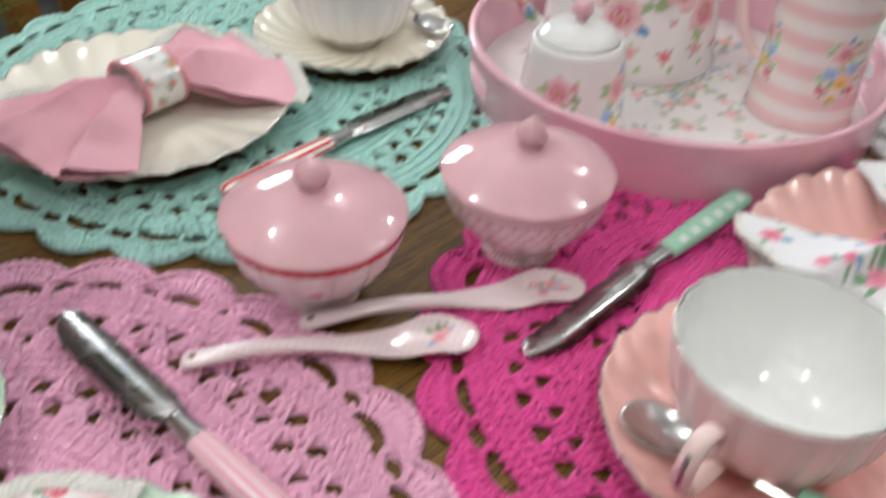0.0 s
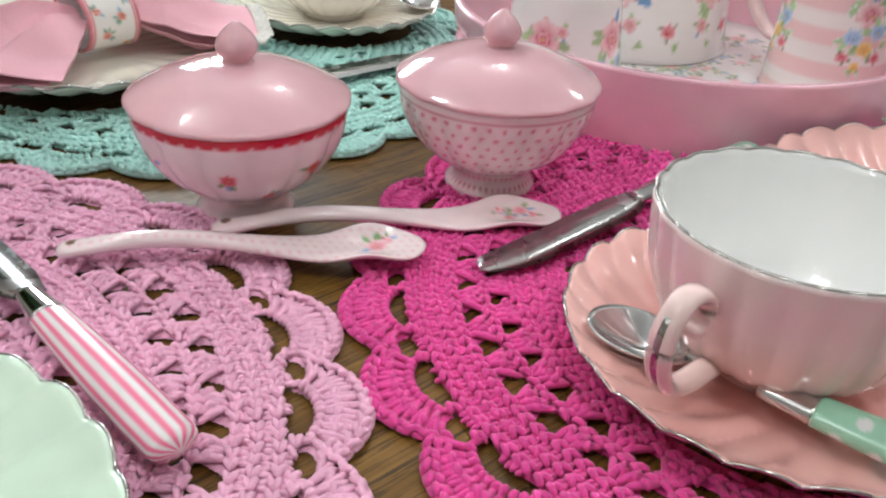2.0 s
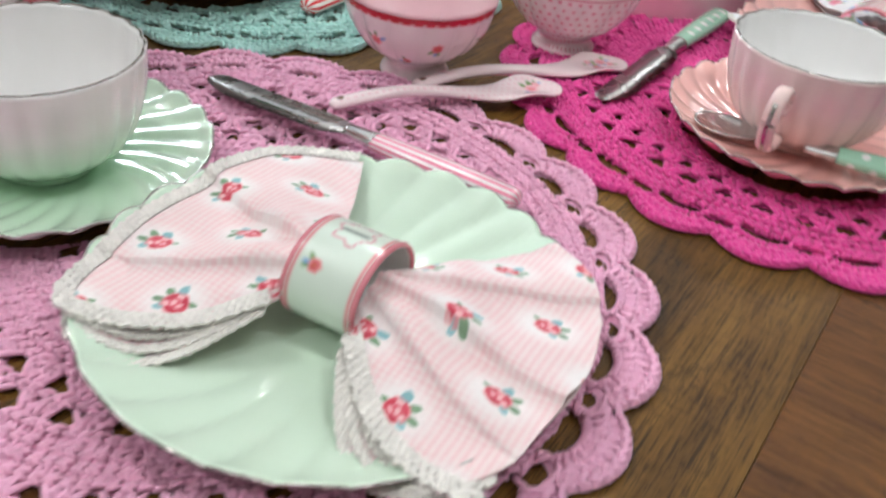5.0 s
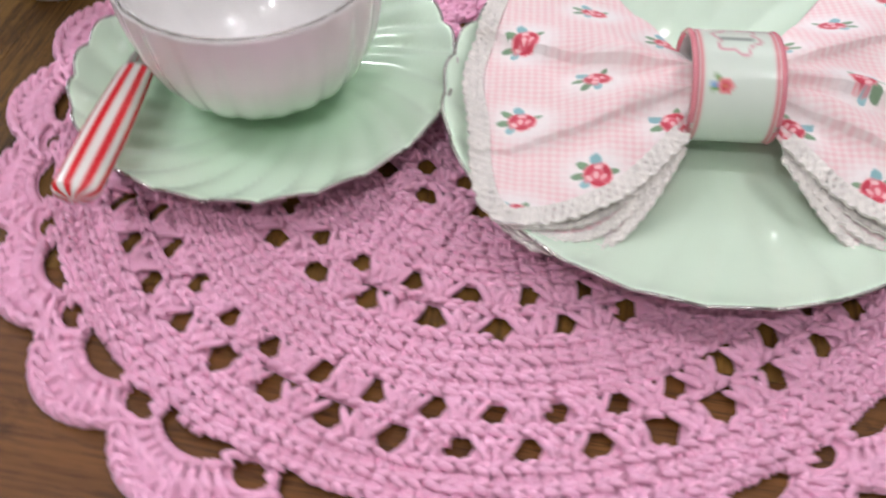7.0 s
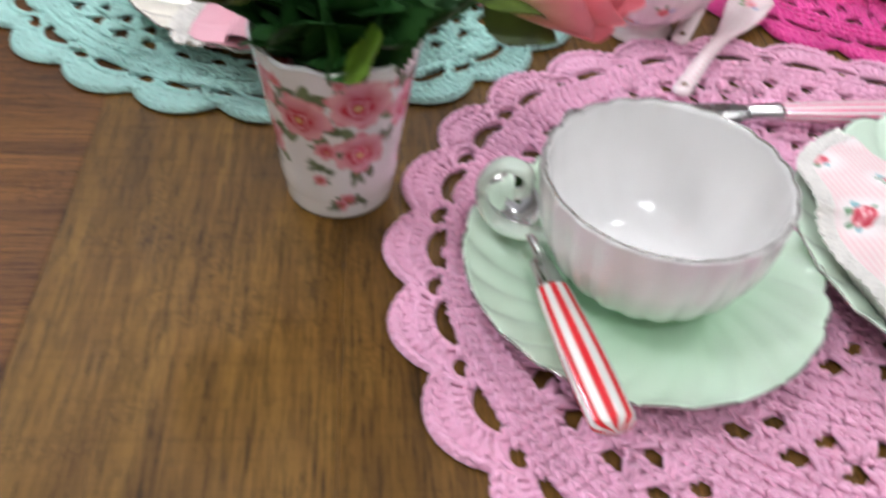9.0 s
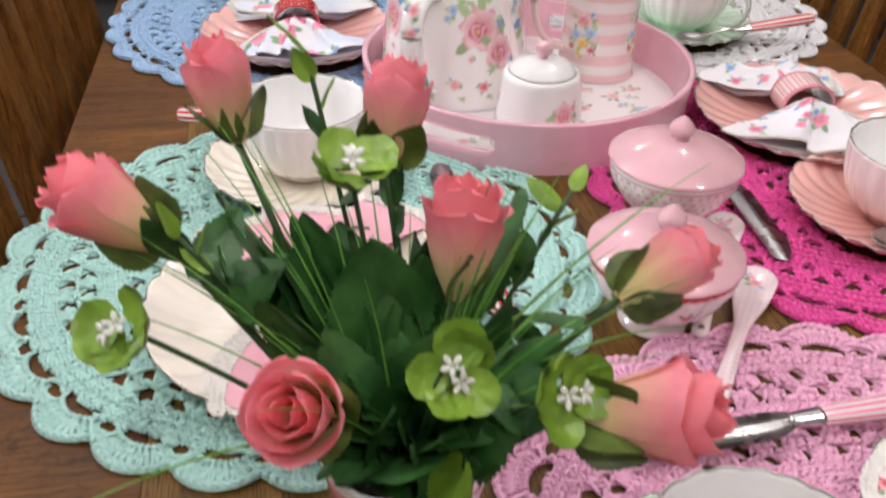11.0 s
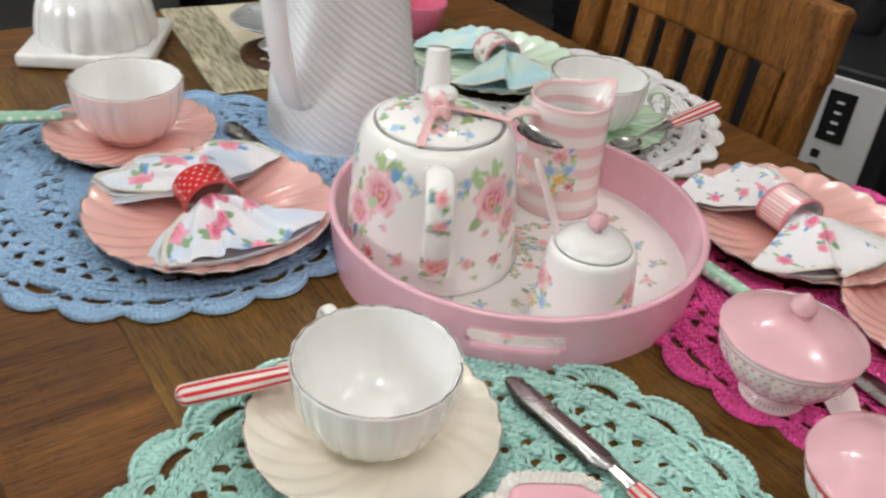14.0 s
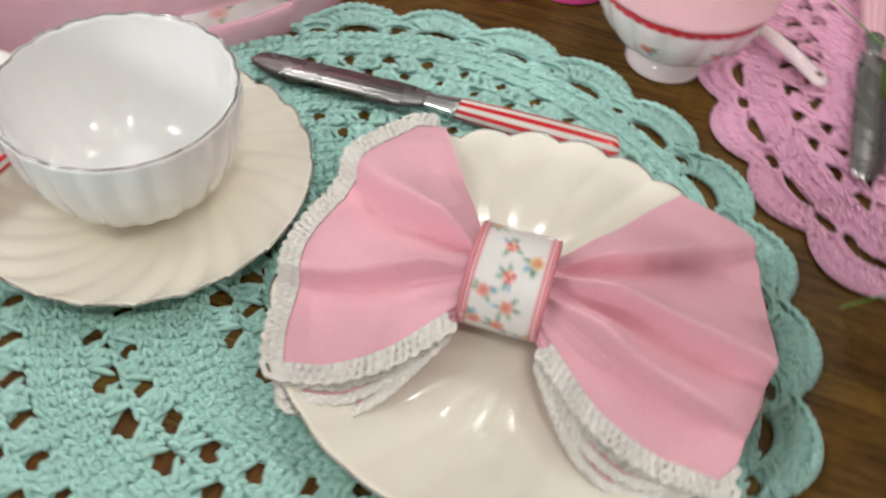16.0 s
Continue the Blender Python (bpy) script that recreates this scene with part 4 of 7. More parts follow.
def tea_spoon(label, bowl, end, style, z, tilt, bowl_l=0.040, bowl_w=0.026):
    """A spoon whose bowl centre lies at bowl and whose handle ends at end."""
    bowl, end = np.array(bowl), np.array(end)
    L = np.linalg.norm(end - bowl)
    ang = math.degrees(math.atan2(*(end - bowl)[::-1]))
    root = thing("tea_spoon", label, "spoon", (bowl[0], bowl[1], z), ang, group="tea spoons")
    a, r = np.meshgrid(np.linspace(0, 2 * np.pi, 40, endpoint=False), np.linspace(0.02, 1, 12), indexing="xy")
    x, y = r * np.cos(a) * bowl_l / 2, r * np.sin(a) * bowl_w / 2 * (1 - 0.12 * np.cos(a))
    zz = 0.0015 + 0.006 * r ** 2
    top = np.stack([x, y, zz], -1).reshape(-1, 3)
    v = np.vstack([top, top * np.array((1.02, 1.03, 1)) - (0, 0, 0.0011)])
    n = 40
    f = grid_faces(12, n, True)
    i = np.arange(n)
    skirt = np.stack([11 * n + i, 11 * n + (i + 1) % n, 23 * n + (i + 1) % n, 23 * n + i], -1)
    np_mesh("bowl", v, [f, f[:, ::-1] + 12 * n, skirt], M_STEEL, root, "polished steel spoon bowl")
    x0 = bowl_l / 2 - 0.003
    xs = L * 0.47
    t = np.linspace(0, 1, 24)
    p = np.stack([x0 + (xs - x0) * t, 0 * t, 0.0068 + tilt * (x0 + (xs - x0) * t) + 0.002 * np.sin(np.pi * t)], -1)
    tube("stem", p, 0.0022 + 0.0016 * t ** 2, M_STEEL, root, 14, 0.7, "steel stem")
    xc = np.linspace(xs - 0.019, xs, 10)
    tube("collar", np.stack([xc, 0 * xc, 0.0068 + tilt * xc], -1), np.linspace(0.0046, 0.0064, 10), M_STEEL, root, 20, 0.66, "steel collar")
    cutlery_handle(root, xs - 0.001, L, 0.0068 + tilt * xs, style, tilt)
    return root


knife("table knife with pink and white striped handle on a pink mat", (-0.056, -0.3735), (0.152, -0.3665), "pink", lift=0.003)
knife("table knife with mint dotted handle on a hot pink mat", (0.1265, -0.219), (0.131, -0.016), "mint")
knife("table knife with red and white striped handle on a mint mat", (-0.095, -0.050), (-0.087, -0.254), "red")
knife("table knife with mint dotted handle on a blue mat", (-0.112, 0.392), (-0.106, 0.193), "mint")
SZ = MAT_Z + 0.010
tea_spoon("tea spoon with red and white striped handle on a saucer", (-0.094, -0.452), (-0.075, -0.588), "red", SZ, 0.10)
tea_spoon("tea spoon with red and white striped handle on a saucer", (-0.160, -0.004), (-0.302, 0.006), "red", SZ, 0.10)
tea_spoon("tea spoon with mint dotted handle on a saucer", (0.206, -0.221), (0.336, -0.204), "mint", SZ, 0.03)
tea_spoon("tea spoon with mint dotted handle on a saucer", (-0.196, 0.414), (-0.335, 0.433), "mint", SZ, 0.10)
tea_spoon("tea spoon with red and white striped handle on a saucer", (0.214, 0.160), (0.352, 0.166), "red", SZ, 0.10)


def china_spoon(label, hole, end, z, lift, dots):
    """A porcelain spoon with a hole at the handle's end and roses in the bowl."""
    hole, end = np.array(hole), np.array(end)
    L = np.linalg.norm(end - hole)
    ang = math.degrees(math.atan2(*(end - hole)[::-1]))
    root = thing("porcelain_spoon", label, "spoon", (hole[0], hole[1], z), ang, group="porcelain spoons")
    m, n = 120, 48
    f = np.linspace(0, 1, m)
    u = np.clip((f - 0.46) / 0.41, 0, 1)
    w = grip_w = 0.0058 - 0.0012 * np.exp(-((f - 0.32) / 0.22) ** 2)
    w = (grip_w + (0.0138 - grip_w) * u * u * (3 - 2 * u)) * np.sqrt(np.clip(1 - np.clip((0.035 - f) / 0.035, 0, 1) ** 2, 0.02, 1)) * np.sqrt(np.clip(1 - np.clip((f - 0.88) / 0.1205, 0, 1) ** 2, 0.0, 1))
    zc = 0.0035 + lift + 0.008 * np.sin(np.pi * np.clip(f / 0.72, 0, 1)) ** 1.3 * (1 - f) - 0.001 * f + 0.002 * np.clip((f - 0.86) / 0.14, 0, 1) ** 1.6
    a = np.linspace(0, 2 * np.pi, n, endpoint=False)
    F, A = np.meshgrid(f, a, indexing="ij")
    W = w[:, None]
    X = F * L
    Y = W * np.cos(A)
    dish = 0.0062 * np.exp(-((F - 0.84) / 0.09) ** 2) * np.sqrt(np.clip((1 - F) / 0.08, 0, 1))
    th = (0.0026 + 0.0008 * np.exp(-((F - 0.3) / 0.3) ** 2)) * np.sqrt(np.clip(1 - np.clip((F - 0.90) / 0.1, 0, 1) ** 2, 0.02, 1)) * np.sqrt(np.clip(1 - np.clip((0.03 - F) / 0.03, 0, 1) ** 2, 0.04, 1))
    up = np.where(np.sin(A) > 0, 1, 0)
    Z = zc[:, None] + th * np.sin(A) - dish * (1 - np.cos(A) ** 2) * np.where(up > 0, 1.0, 0.72) + dish * 0.8
    base = np.broadcast_to(np.array(lin(240, 222, 222)), X.shape + (3,)).copy()
    if dots:
        for ux in np.arange(0.004, L, 0.0042):
            for q, uy in enumerate(np.arange(-0.015, 0.016, 0.0042)):
                base = paint_disc(base, X - ux - 0.0021 * (q % 2), Y - uy, 0.0008, lin(232, 186, 194), 0.001)
    top = (np.sin(A) > -0.2)[..., None]
    col = base
    for k, (ux, uy, r) in enumerate(((0.86, 0.000, 0.0042), (0.89, 0.004, 0.0024)) if dots else ((0.84, -0.003, 0.003), (0.88, 0.003, 0.0034), (0.82, 0.004, 0.0022), (0.91, -0.002, 0.0024))):
        col = paint_rose(col, X - ux * L, Y - uy, r, k + (3 if dots else 8), leaves=3)
    col = np.where(top, col, base)
    col = paint_disc(col, X - 0.0065, Y, 0.0021, lin(120, 90, 70), 0.0005)
    v = np.stack([X, Y, Z], -1).reshape(-1, 3)
    k = len(v)
    v = np.vstack([v, v[:n].mean(0), v[-n:].mean(0)])
    i = np.arange(n)
    c = col.reshape(-1, 3)
    cut = m * 11 // 20
    grip = np.r_[np.arange((cut + 1) * n), k]
    np_mesh("grip", v[grip], [grid_faces(cut + 1, n, True), np.stack([np.full(n, len(grip) - 1), (i + 1) % n, i], -1)], M_PRINT, root, "pale pink grip with a hole", cols=np.vstack([c, c[:1], c[-1:]])[grip])
    dish_ = np.r_[np.arange(cut * n, m * n), k + 1]
    np_mesh("bowl", v[dish_], [grid_faces(m - cut, n, True), np.stack([np.full(n, len(dish_) - 1), (m - 1 - cut) * n + i, (m - 1 - cut) * n + (i + 1) % n], -1)], M_PRINT, root, "shallow bowl printed with roses", cols=np.vstack([c, c[:1], c[-1:]])[dish_])
    return root


china_spoon("pale pink porcelain spoon with dots and a rose", (0.0145, -0.3480), (0.101, -0.227), TT + 0.004, 0.0025, True)
china_spoon("pale pink porcelain spoon with a spray of roses", (0.030, -0.288), (0.112, -0.153), TT + 0.001, 0.0025, False)


# ---- lidded bowls ----
def lidded_bowl(label, at, turn, style):
    root = thing("lidded_bowl", label, "sugar bowl", at, turn, group="lidded sugar bowls")
    root.scale = (0.95, 0.95, 0.885)
    R, H = 0.0499, 0.060
    prof = curve_pts([(0.001, 0.004), (0.018, 0.004), (0.0205, 0.0), (0.0232, 0.0), (0.0234, 0.003), (0.0198, 0.0095), (0.0225, 0.0140), (0.0355, 0.0245), (0.0448, 0.039), (0.0488, 0.052), (R, H), (R - 0.0025, H), (0.046, 0.050), (0.030, 0.026), (0.001, 0.018)], 130)
    flu = wavy(14, 0.050, 0.0, R, 0.0, 0.5)

    def sh(T, S, r, z):
        r2, _ = flu(T, S, r, z)
        g = np.where((z > 0.016) & (S < 0.72), np.clip((z - 0.016) / 0.008, 0, 1) * np.clip((0.056 - z) / 0.006, 0, 1), 0)
        return r + (r2 - r) * g, z

    def tint(T, S, r, z):
        c = np.broadcast_to(np.array(lin(246, 233, 231)), T.shape + (3,)).copy()
        U = 0.044
        if style == "red":
            band = z + 0.0009 * np.abs(np.cos(21 * T))
            m = soft(0.0560 - band, 0.0008)
            c = c * (1 - m) + np.array(lin(206, 36, 52)) * m
            for k in range(7):
                c = paint_rose(c, wrap_angle(T - k * 0.8976) * U, z - 0.038, 0.0036, k, light=lin(238, 150, 150), deep=RED, leaves=3)
                c = paint_rose(c, wrap_angle(T - k * 0.8976 - 0.45) * 0.034, z - 0.0235, 0.0026, k + 3, light=lin(238, 150, 150), deep=RED)
        else:
            line = np.exp(-((z - 0.0555) / 0.0006) ** 2)[..., None]
            c = c * (1 - line) + np.array(lin(206, 120, 140)) * line
            s = z / 0.0058
            row_ = np.round(s)
            k = T * 44 / (2 * np.pi) + 0.5 * (row_ % 2)
            d = np.hypot((k - np.round(k)) * 0.0064, (s - row_) * 0.0058)
            m = soft(d - 0.0011, 0.0005) * ((z < 0.053) & (z > 0.0))[..., None]
            c = c * (1 - m) + np.array(lin(222, 128, 150)) * m
        inside = (S > 0.75)[..., None]
        return np.where(inside, np.array(WHITE_G), c)
    lathe("bowl", prof, M_PRINT, root, 224, sh, tint)
    lid = lathe("lid", curve_pts([(0.044, 0.0597), (0.0490, 0.0599), (0.0509, 0.0606), (0.0512, 0.0618), (0.0503, 0.0632), (0.0470, 0.0655), (0.0410, 0.0690), (0.0335, 0.0726), (0.0245, 0.0759), (0.0155, 0.0780), (0.0080, 0.0787), (0.0010, 0.0788)], 70), M_PINK, root, 96, wavy(14, 0.012, 0.0, 0.05, 0.0, 6), label="plain pink glazed lid")
    lathe("knob", curve_pts([(0.0080, 0.0778), (0.0068, 0.0796), (0.0070, 0.0812), (0.0088, 0.0838), (0.0096, 0.0868), (0.0086, 0.0902), (0.0060, 0.0940), (0.0028, 0.0972), (0.0008, 0.0985)], 40), M_PINK, lid, 40)
    return root


lidded_bowl("pink lidded sugar bowl with red rim and small roses", (0.011, -0.259, TT + 0.001), 64, "red")
lidded_bowl("pink lidded sugar bowl with small pink dots", (0.062, -0.150, TT + 0.003), 12, "dots")


# ---- napkins ----
def napkin_colours(style, U, V, seed):
    rg = random.Random(seed)
    if style == "plain":
        return np.broadcast_to(np.array(lin(246, 188, 200)), U.shape + (3,)).copy()
    if style == "aqua":
        c = np.broadcast_to(np.array(lin(190, 226, 232)), U.shape + (3,)).copy()
        m = 0.6 * soft(np.abs(V - 0.045) - 0.010, 0.012)
        return c * (1 - m) + np.array(lin(226, 236, 218)) * m
    if style == "gingham":
        return np.stack([U, V, 0 * U], -1)  # the cloth's own coordinates, read by its material
    c = np.broadcast_to(np.array(lin(244, 242, 244)), U.shape + (3,)).copy()
    big = style == "large"
    if big:
        m = np.clip(0.5 + 0.9 * np.sin(U * 62 + seed) * np.sin(V * 70 + 1.3), 0, 1)[..., None]
        c = c * (1 - m) + np.array(lin(222, 234, 248)) * m
    for k, (x, y, r) in enumerate(spray(rg, 16 if big else 44, -0.10, 0.10, 0.0, 0.11, 0.0060 if big else 0.0036, 0.0130 if big else 0.0080, 1.25 if big else 1.12)):
        if k % 3 == 2:
            c = paint_rose(c, U - x, V - y, r * 0.6, k + seed, light=lin(190, 214, 240), deep=lin(96, 150, 210), leaf=lin(140, 180, 120))
        else:
            c = paint_rose(c, U - x, V - y, r, k + seed, light=lin(246, 182, 202), deep=lin(222, 74, 128) if k % 2 else lin(234, 120, 152), leaf=lin(140, 178, 136), leaves=4, leafy=0.62)
    return c


def ring_colours(style, T, X, w):
    c = np.broadcast_to(np.array(lin(240, 236, 232)), T.shape + (3,)).copy()
    R = 0.021
    if style == "red":
        c = np.broadcast_to(np.array(lin(206, 34, 36)), T.shape + (3,)).copy()
        for i in range(18):
            for j in range(5):
                c = paint_disc(c, wrap_angle(T - (i + 0.5 * (j % 2)) * 2 * np.pi / 18) * R, X - (j - 2) * 0.0058, 0.0009, (0.8, 0.78, 0.75))
        return c
    if style == "stripe":
        k = (np.sin(T * 34) > 0)[..., None]
        c = np.where(k, np.array(lin(244, 226, 222)), np.array(lin(232, 176, 178)))
    if style == "pale":
        c = np.broadcast_to(np.array(lin(222, 234, 220)), T.shape + (3,)).copy()
        d = np.abs(np.hypot(wrap_angle(T - 1.35) * R / 1.1, X) - 0.0075 - 0.0012 * np.sin(6 * np.arctan2(wrap_angle(T - 1.35) * R, X)))
        m = soft(d - 0.0006, 0.0008)
        c = c * (1 - m) + np.array(lin(216, 158, 166)) * m
        # unreadable script as a plain bar
        m = soft(np.maximum(np.abs(wrap_angle(T - 1.4) * R) - 0.0011, np.abs(X) - 0.006), 0.0008)
        c = c * (1 - 0.75 * m) + np.array(lin(112, 122, 116)) * 0.75 * m
        for tt, xx in ((2.35, -0.005), (0.4, 0.006)):
            c = paint_rose(c, wrap_angle(T - tt) * R, X - xx, 0.0028, 5, light=lin(240, 160, 160), deep=RED)
    if style == "rose":
        rg = random.Random(9)
        for k, (u, x, r) in enumerate(spray(rg, 18, -0.066, 0.066, -w * 0.40, w * 0.40, 0.0024, 0.0030, 2.1)):
            c = paint_rose(c, wrap_angle(T - u / R) * R, X - x, r, k, light=lin(244, 190, 170) if k % 3 else lin(240, 214, 150), deep=lin(204, 96, 98), leaf=lin(134, 170, 150), extra=lin(150, 186, 206), leaves=5, leafy=0.75)
    line = np.exp(-((np.abs(X) - w * 0.44) / 0.0009) ** 2)[..., None]
    return c * (1 - line) + np.array(lin(222, 120, 132)) * line


# pleats on each side of the ring: where the steep flank stands, its height, how far it slopes off, how it turns outwards
PLEATS = {-1: [(-0.46, 0.0140, 0.34, -0.10), (0.16, 0.0225, 0.40, 0.16)], 1: [(-0.60, 0.0160, 0.28, -0.12), (-0.10, 0.0230, 0.26, -0.16), (0.42, 0.0160, 0.36, 0.10)]}


def napkin(label, at, turn, style, ring, seed, scale=1.0, ring_label="", wide=0.96, middle=0.080, middle_out=None, low_wing=47, folds=1.0, crisp=0.020):
    """A napkin drawn through a ring into a bow, its edges trimmed with lace, the layers fanned on one side."""
    root = thing("napkin", label, "napkin", at, turn, group="folded napkins")
    rg = random.Random(seed)
    for side in (-1, 1):
        shift = rg.uniform(-0.12, 0.12) - 0.05 * side
        for layer in range(4):
            nf, nr = (190, 104) if layer == 0 else (50, 26)
            ph, ro = np.meshgrid(np.linspace(-1, 1, nf), np.linspace(0, 1, nr), indexing="xy")
            low = (low_wing if side < 0 else 38) + 1.8 * layer
            hi = (64 if side < 0 else 58) - 4 * layer
            fan = np.radians(np.where(ph < 0, ph * low, ph * hi))
            out = scale * np.minimum((middle if side < 0 else middle_out or middle) / np.cos(fan * 0.75), 0.099) * (1 - 0.012 * layer + 0.012 * np.sin(9 * fan + seed))
            start = 0.009
            rad = start + (out - start) * ro
            x = start + (out * np.cos(fan) - start) * ro
            y = ph * 0.0135 * (1 - ro) + out * np.sin(fan) * ro * wide
            # ridges and sharp valleys that run out from the ring, fading towards the edge
            reach = np.clip(ro * 3.2, 0, 1) * (1 - 0.45 * ro)
            lift = 0.0065 * (1 - 0.6 * ph ** 2) * np.clip(ro * 2.2, 0, 1)
            for c0, h0, tail, turn_ in PLEATS[side]:
                h0 *= folds
                q_ = ph - shift - c0 - turn_ * ro
                lift = lift + h0 * reach / (1 + np.exp(-np.clip(q_ / crisp, -40, 40))) * np.exp(-np.clip(q_, 0, 3) / tail) - 0.38 * h0 * reach * np.exp(-(np.clip(-q_, 0, 3) / 0.16) ** 2) * (q_ < 0)
            crease = 0.0006 * np.sin(5 * ph + 7 * ro + seed) + 0.0004 * np.sin(13 * ph + seed) * (1 - ro) + 0.0005 * np.sin(11 * ph - 9 * ro + seed) + 0.0004 * np.sin(17 * ro + 8 * ph)
            flat = 0.0085 + 0.0060 * np.clip((rad - 0.055) / 0.04, 0, 1)
            gather = (1 - ro) ** 1.4
            z = flat + (0.0175 + 0.006 * (1 - ph ** 2)) * gather + lift * (1.0 if layer == 0 else 0.25) + crease - 0.0034 * layer * (0.25 + 0.75 * ro)
            z = np.maximum(z, 0.0065 + 0.0085 * np.clip((rad - 0.055) / 0.04, 0, 1) + 0.0016 * (3 - layer))
            bow = (-0.009 if side < 0 else -0.012) * np.sin(np.pi * ro) * np.clip(-ph, 0, 1) ** 2
            P = np.stack([side * (0.004 + x), y + bow - 0.0040 * layer * np.sin(np.pi * np.clip(0.08 + (0.72 if side < 0 else 0.90) * ro, 0, 1)) * np.clip(0.3 - ph, 0, 1), z], -1)
            C = napkin_colours(style, P[..., 1] / wide + 0.3 * layer, 0.9 * x + 0.010, seed + 5 * (side > 0))
            V = np.vstack([P.reshape(-1, 3), P.reshape(-1, 3) - (0, 0, 0.0007)])
            N = nf * nr
            f = grid_faces(nr, nf)
            rim = np.concatenate([np.arange(nf - 1), (nr - 1) * nf + np.arange(nf - 1)])
            sides = [np.stack([rim, rim + 1, rim + 1 + N, rim + N], -1)]
            colm = np.concatenate([np.arange(nr - 1) * nf, np.arange(nr - 1) * nf + nf - 1])
            sides.append(np.stack([colm, colm + nf, colm + nf + N, colm + N], -1))
            under = [] if layer == 0 else [f[:, ::-1] + N]
            np_mesh("cloth_fold", V, [f, *under, *sides], M_GINGHAM if style == "gingham" else M_CLOTH, root, cols=np.vstack([C.reshape(-1, 3)] * 2))
            # lace trim: a scalloped band with eyelets along the edge
            if style not in ("plain", "gingham") and layer > 1:
                continue
            edge = []
            if side < 0:
                edge = [P[j, 0] for j in range(nr // 8, nr)] + [P[-1, i] for i in range(1, nf - 2 if layer == 0 else nf // 2)]
            else:
                edge = [P[j, 0] for j in range(nr // 8, nr)] + [P[-1, i] for i in range(1, 6)]
            e = np.array(edge)
            d = np.r_[0, np.cumsum(np.linalg.norm(np.diff(e, axis=0), axis=1))]
            k = int(d[-1] / 0.00075)
            t = np.linspace(0, d[-1], k)
            q = np.stack([np.interp(t, d, e[:, i]) for i in range(3)], -1)
            tg = np.gradient(q, axis=0)
            nrm = np.stack([tg[:, 1], -tg[:, 0], 0 * t], -1) * side
            nrm /= np.linalg.norm(nrm, axis=1)[:, None] + 1e-9
            if side < 0:
                nrm = -nrm
            if (nrm * (q - np.array((side * 0.045, 0, 0)))).sum() < 0:
                nrm = -nrm
            wid = (0.0072 if layer == 0 else 0.0036) * scale * (1.0 if style in ("plain", "gingham") else 0.45)
            nw = 9
            s = np.linspace(0, 1, nw)
            scal = 1 + 0.16 * np.abs(np.sin(t * np.pi / 0.0055))
            W = q[:, None] + nrm[:, None] * (s[None, :, None] * wid * scal[:, None, None])
            W[..., 2] += 0.0006 + 0.0009 * np.cos(t[:, None] * 2 * np.pi / 0.0036) * np.sin(s[None] * 9)
            F = grid_faces(k, nw)
            rr, cc = F[:, 0] // nw, F[:, 0] % nw
            eye = ((rr % 4) < 1) & (cc == 2) | (((rr + 2) % 4) < 1) & (cc == 5)
            eye = eye & (layer == 0)
            F = F[~eye]
            V = np.vstack([W.reshape(-1, 3), W.reshape(-1, 3) - (0, 0, 0.0011)])
            bnd = np.arange(k - 1) * nw + nw - 1
            np_mesh("lace_trim", V, [F, F[:, ::-1] + k * nw, np.stack([bnd, bnd + nw, bnd + nw + k * nw, bnd + k * nw], -1)], M_LACE, root, "cream lace edging")
    # ring of porcelain
    w, n, m = 0.031, 120, 30
    X, T = np.meshgrid(np.linspace(-w / 2, w / 2, m), np.linspace(0, 2 * np.pi, n, endpoint=False), indexing="ij")
    ry, rz = 0.0230, 0.0190
    out = np.stack([X, ry * np.cos(T), 0.0255 + rz * np.sin(T)], -1)
    inn = np.stack([X, (ry - 0.0022) * np.cos(T), 0.0255 + (rz - 0.0022) * np.sin(T)], -1)[::-1]
    c1 = ring_colours(ring, T, X, w)
    c2 = np.broadcast_to(np.array(WHITE_G), c1.shape)
    V = np.concatenate([out, inn]).reshape(-1, 3)
    F = grid_faces(2 * m, n, True)
    i = np.arange(n)
    F2 = np.stack([(2 * m - 1) * n + i, (2 * m - 1) * n + (i + 1) % n, (i + 1) % n, i], -1)
    hold = thing("napkin_ring", ring_label, "napkin ring", at, turn, group="napkin rings")
    np_mesh("band", V, [F, F2], M_PRINT, hold, cols=np.concatenate([c1, c2]).reshape(-1, 3))
    edge_col = np.array(lin(200, 60, 66) if ring == "red" else lin(222, 136, 146))
    a_ = np.linspace(0, 2 * np.pi, 90, endpoint=False)
    for ex in (-w / 2, w / 2):
        loop_ = np.stack([np.full(90, ex), (ry - 0.0009) * np.cos(a_), 0.0255 + (rz - 0.0009) * np.sin(a_)], -1)
        tube("rolled_edge", loop_, 0.0013, M_PRINT, hold, 8, wrap=True, colour=np.repeat(edge_col[None], 90, 0))
    return root


PZ = MAT_Z + 0.002
napkin("pink gingham napkin with roses and lace edge, pulled through a ring", (0.141, -0.486, PZ), 6, "gingham", "pale", 1, ring_label="pale green porcelain napkin ring around the gingham napkin", middle=0.087, middle_out=0.094, low_wing=42, folds=0.62, crisp=0.055)
napkin("plain pink napkin with lace edge, pulled through a ring", (-0.204, -0.231, PZ), -86, "plain", "rose", 2, 1.12, ring_label="white porcelain napkin ring with small roses", wide=0.85, middle=0.073, middle_out=0.091)
napkin("white floral napkin with lace edge, pulled through a ring", (-0.197, 0.226, PZ), -92, "large", "red", 3, ring_label="red porcelain napkin ring with white dots", folds=0.9, crisp=0.05)
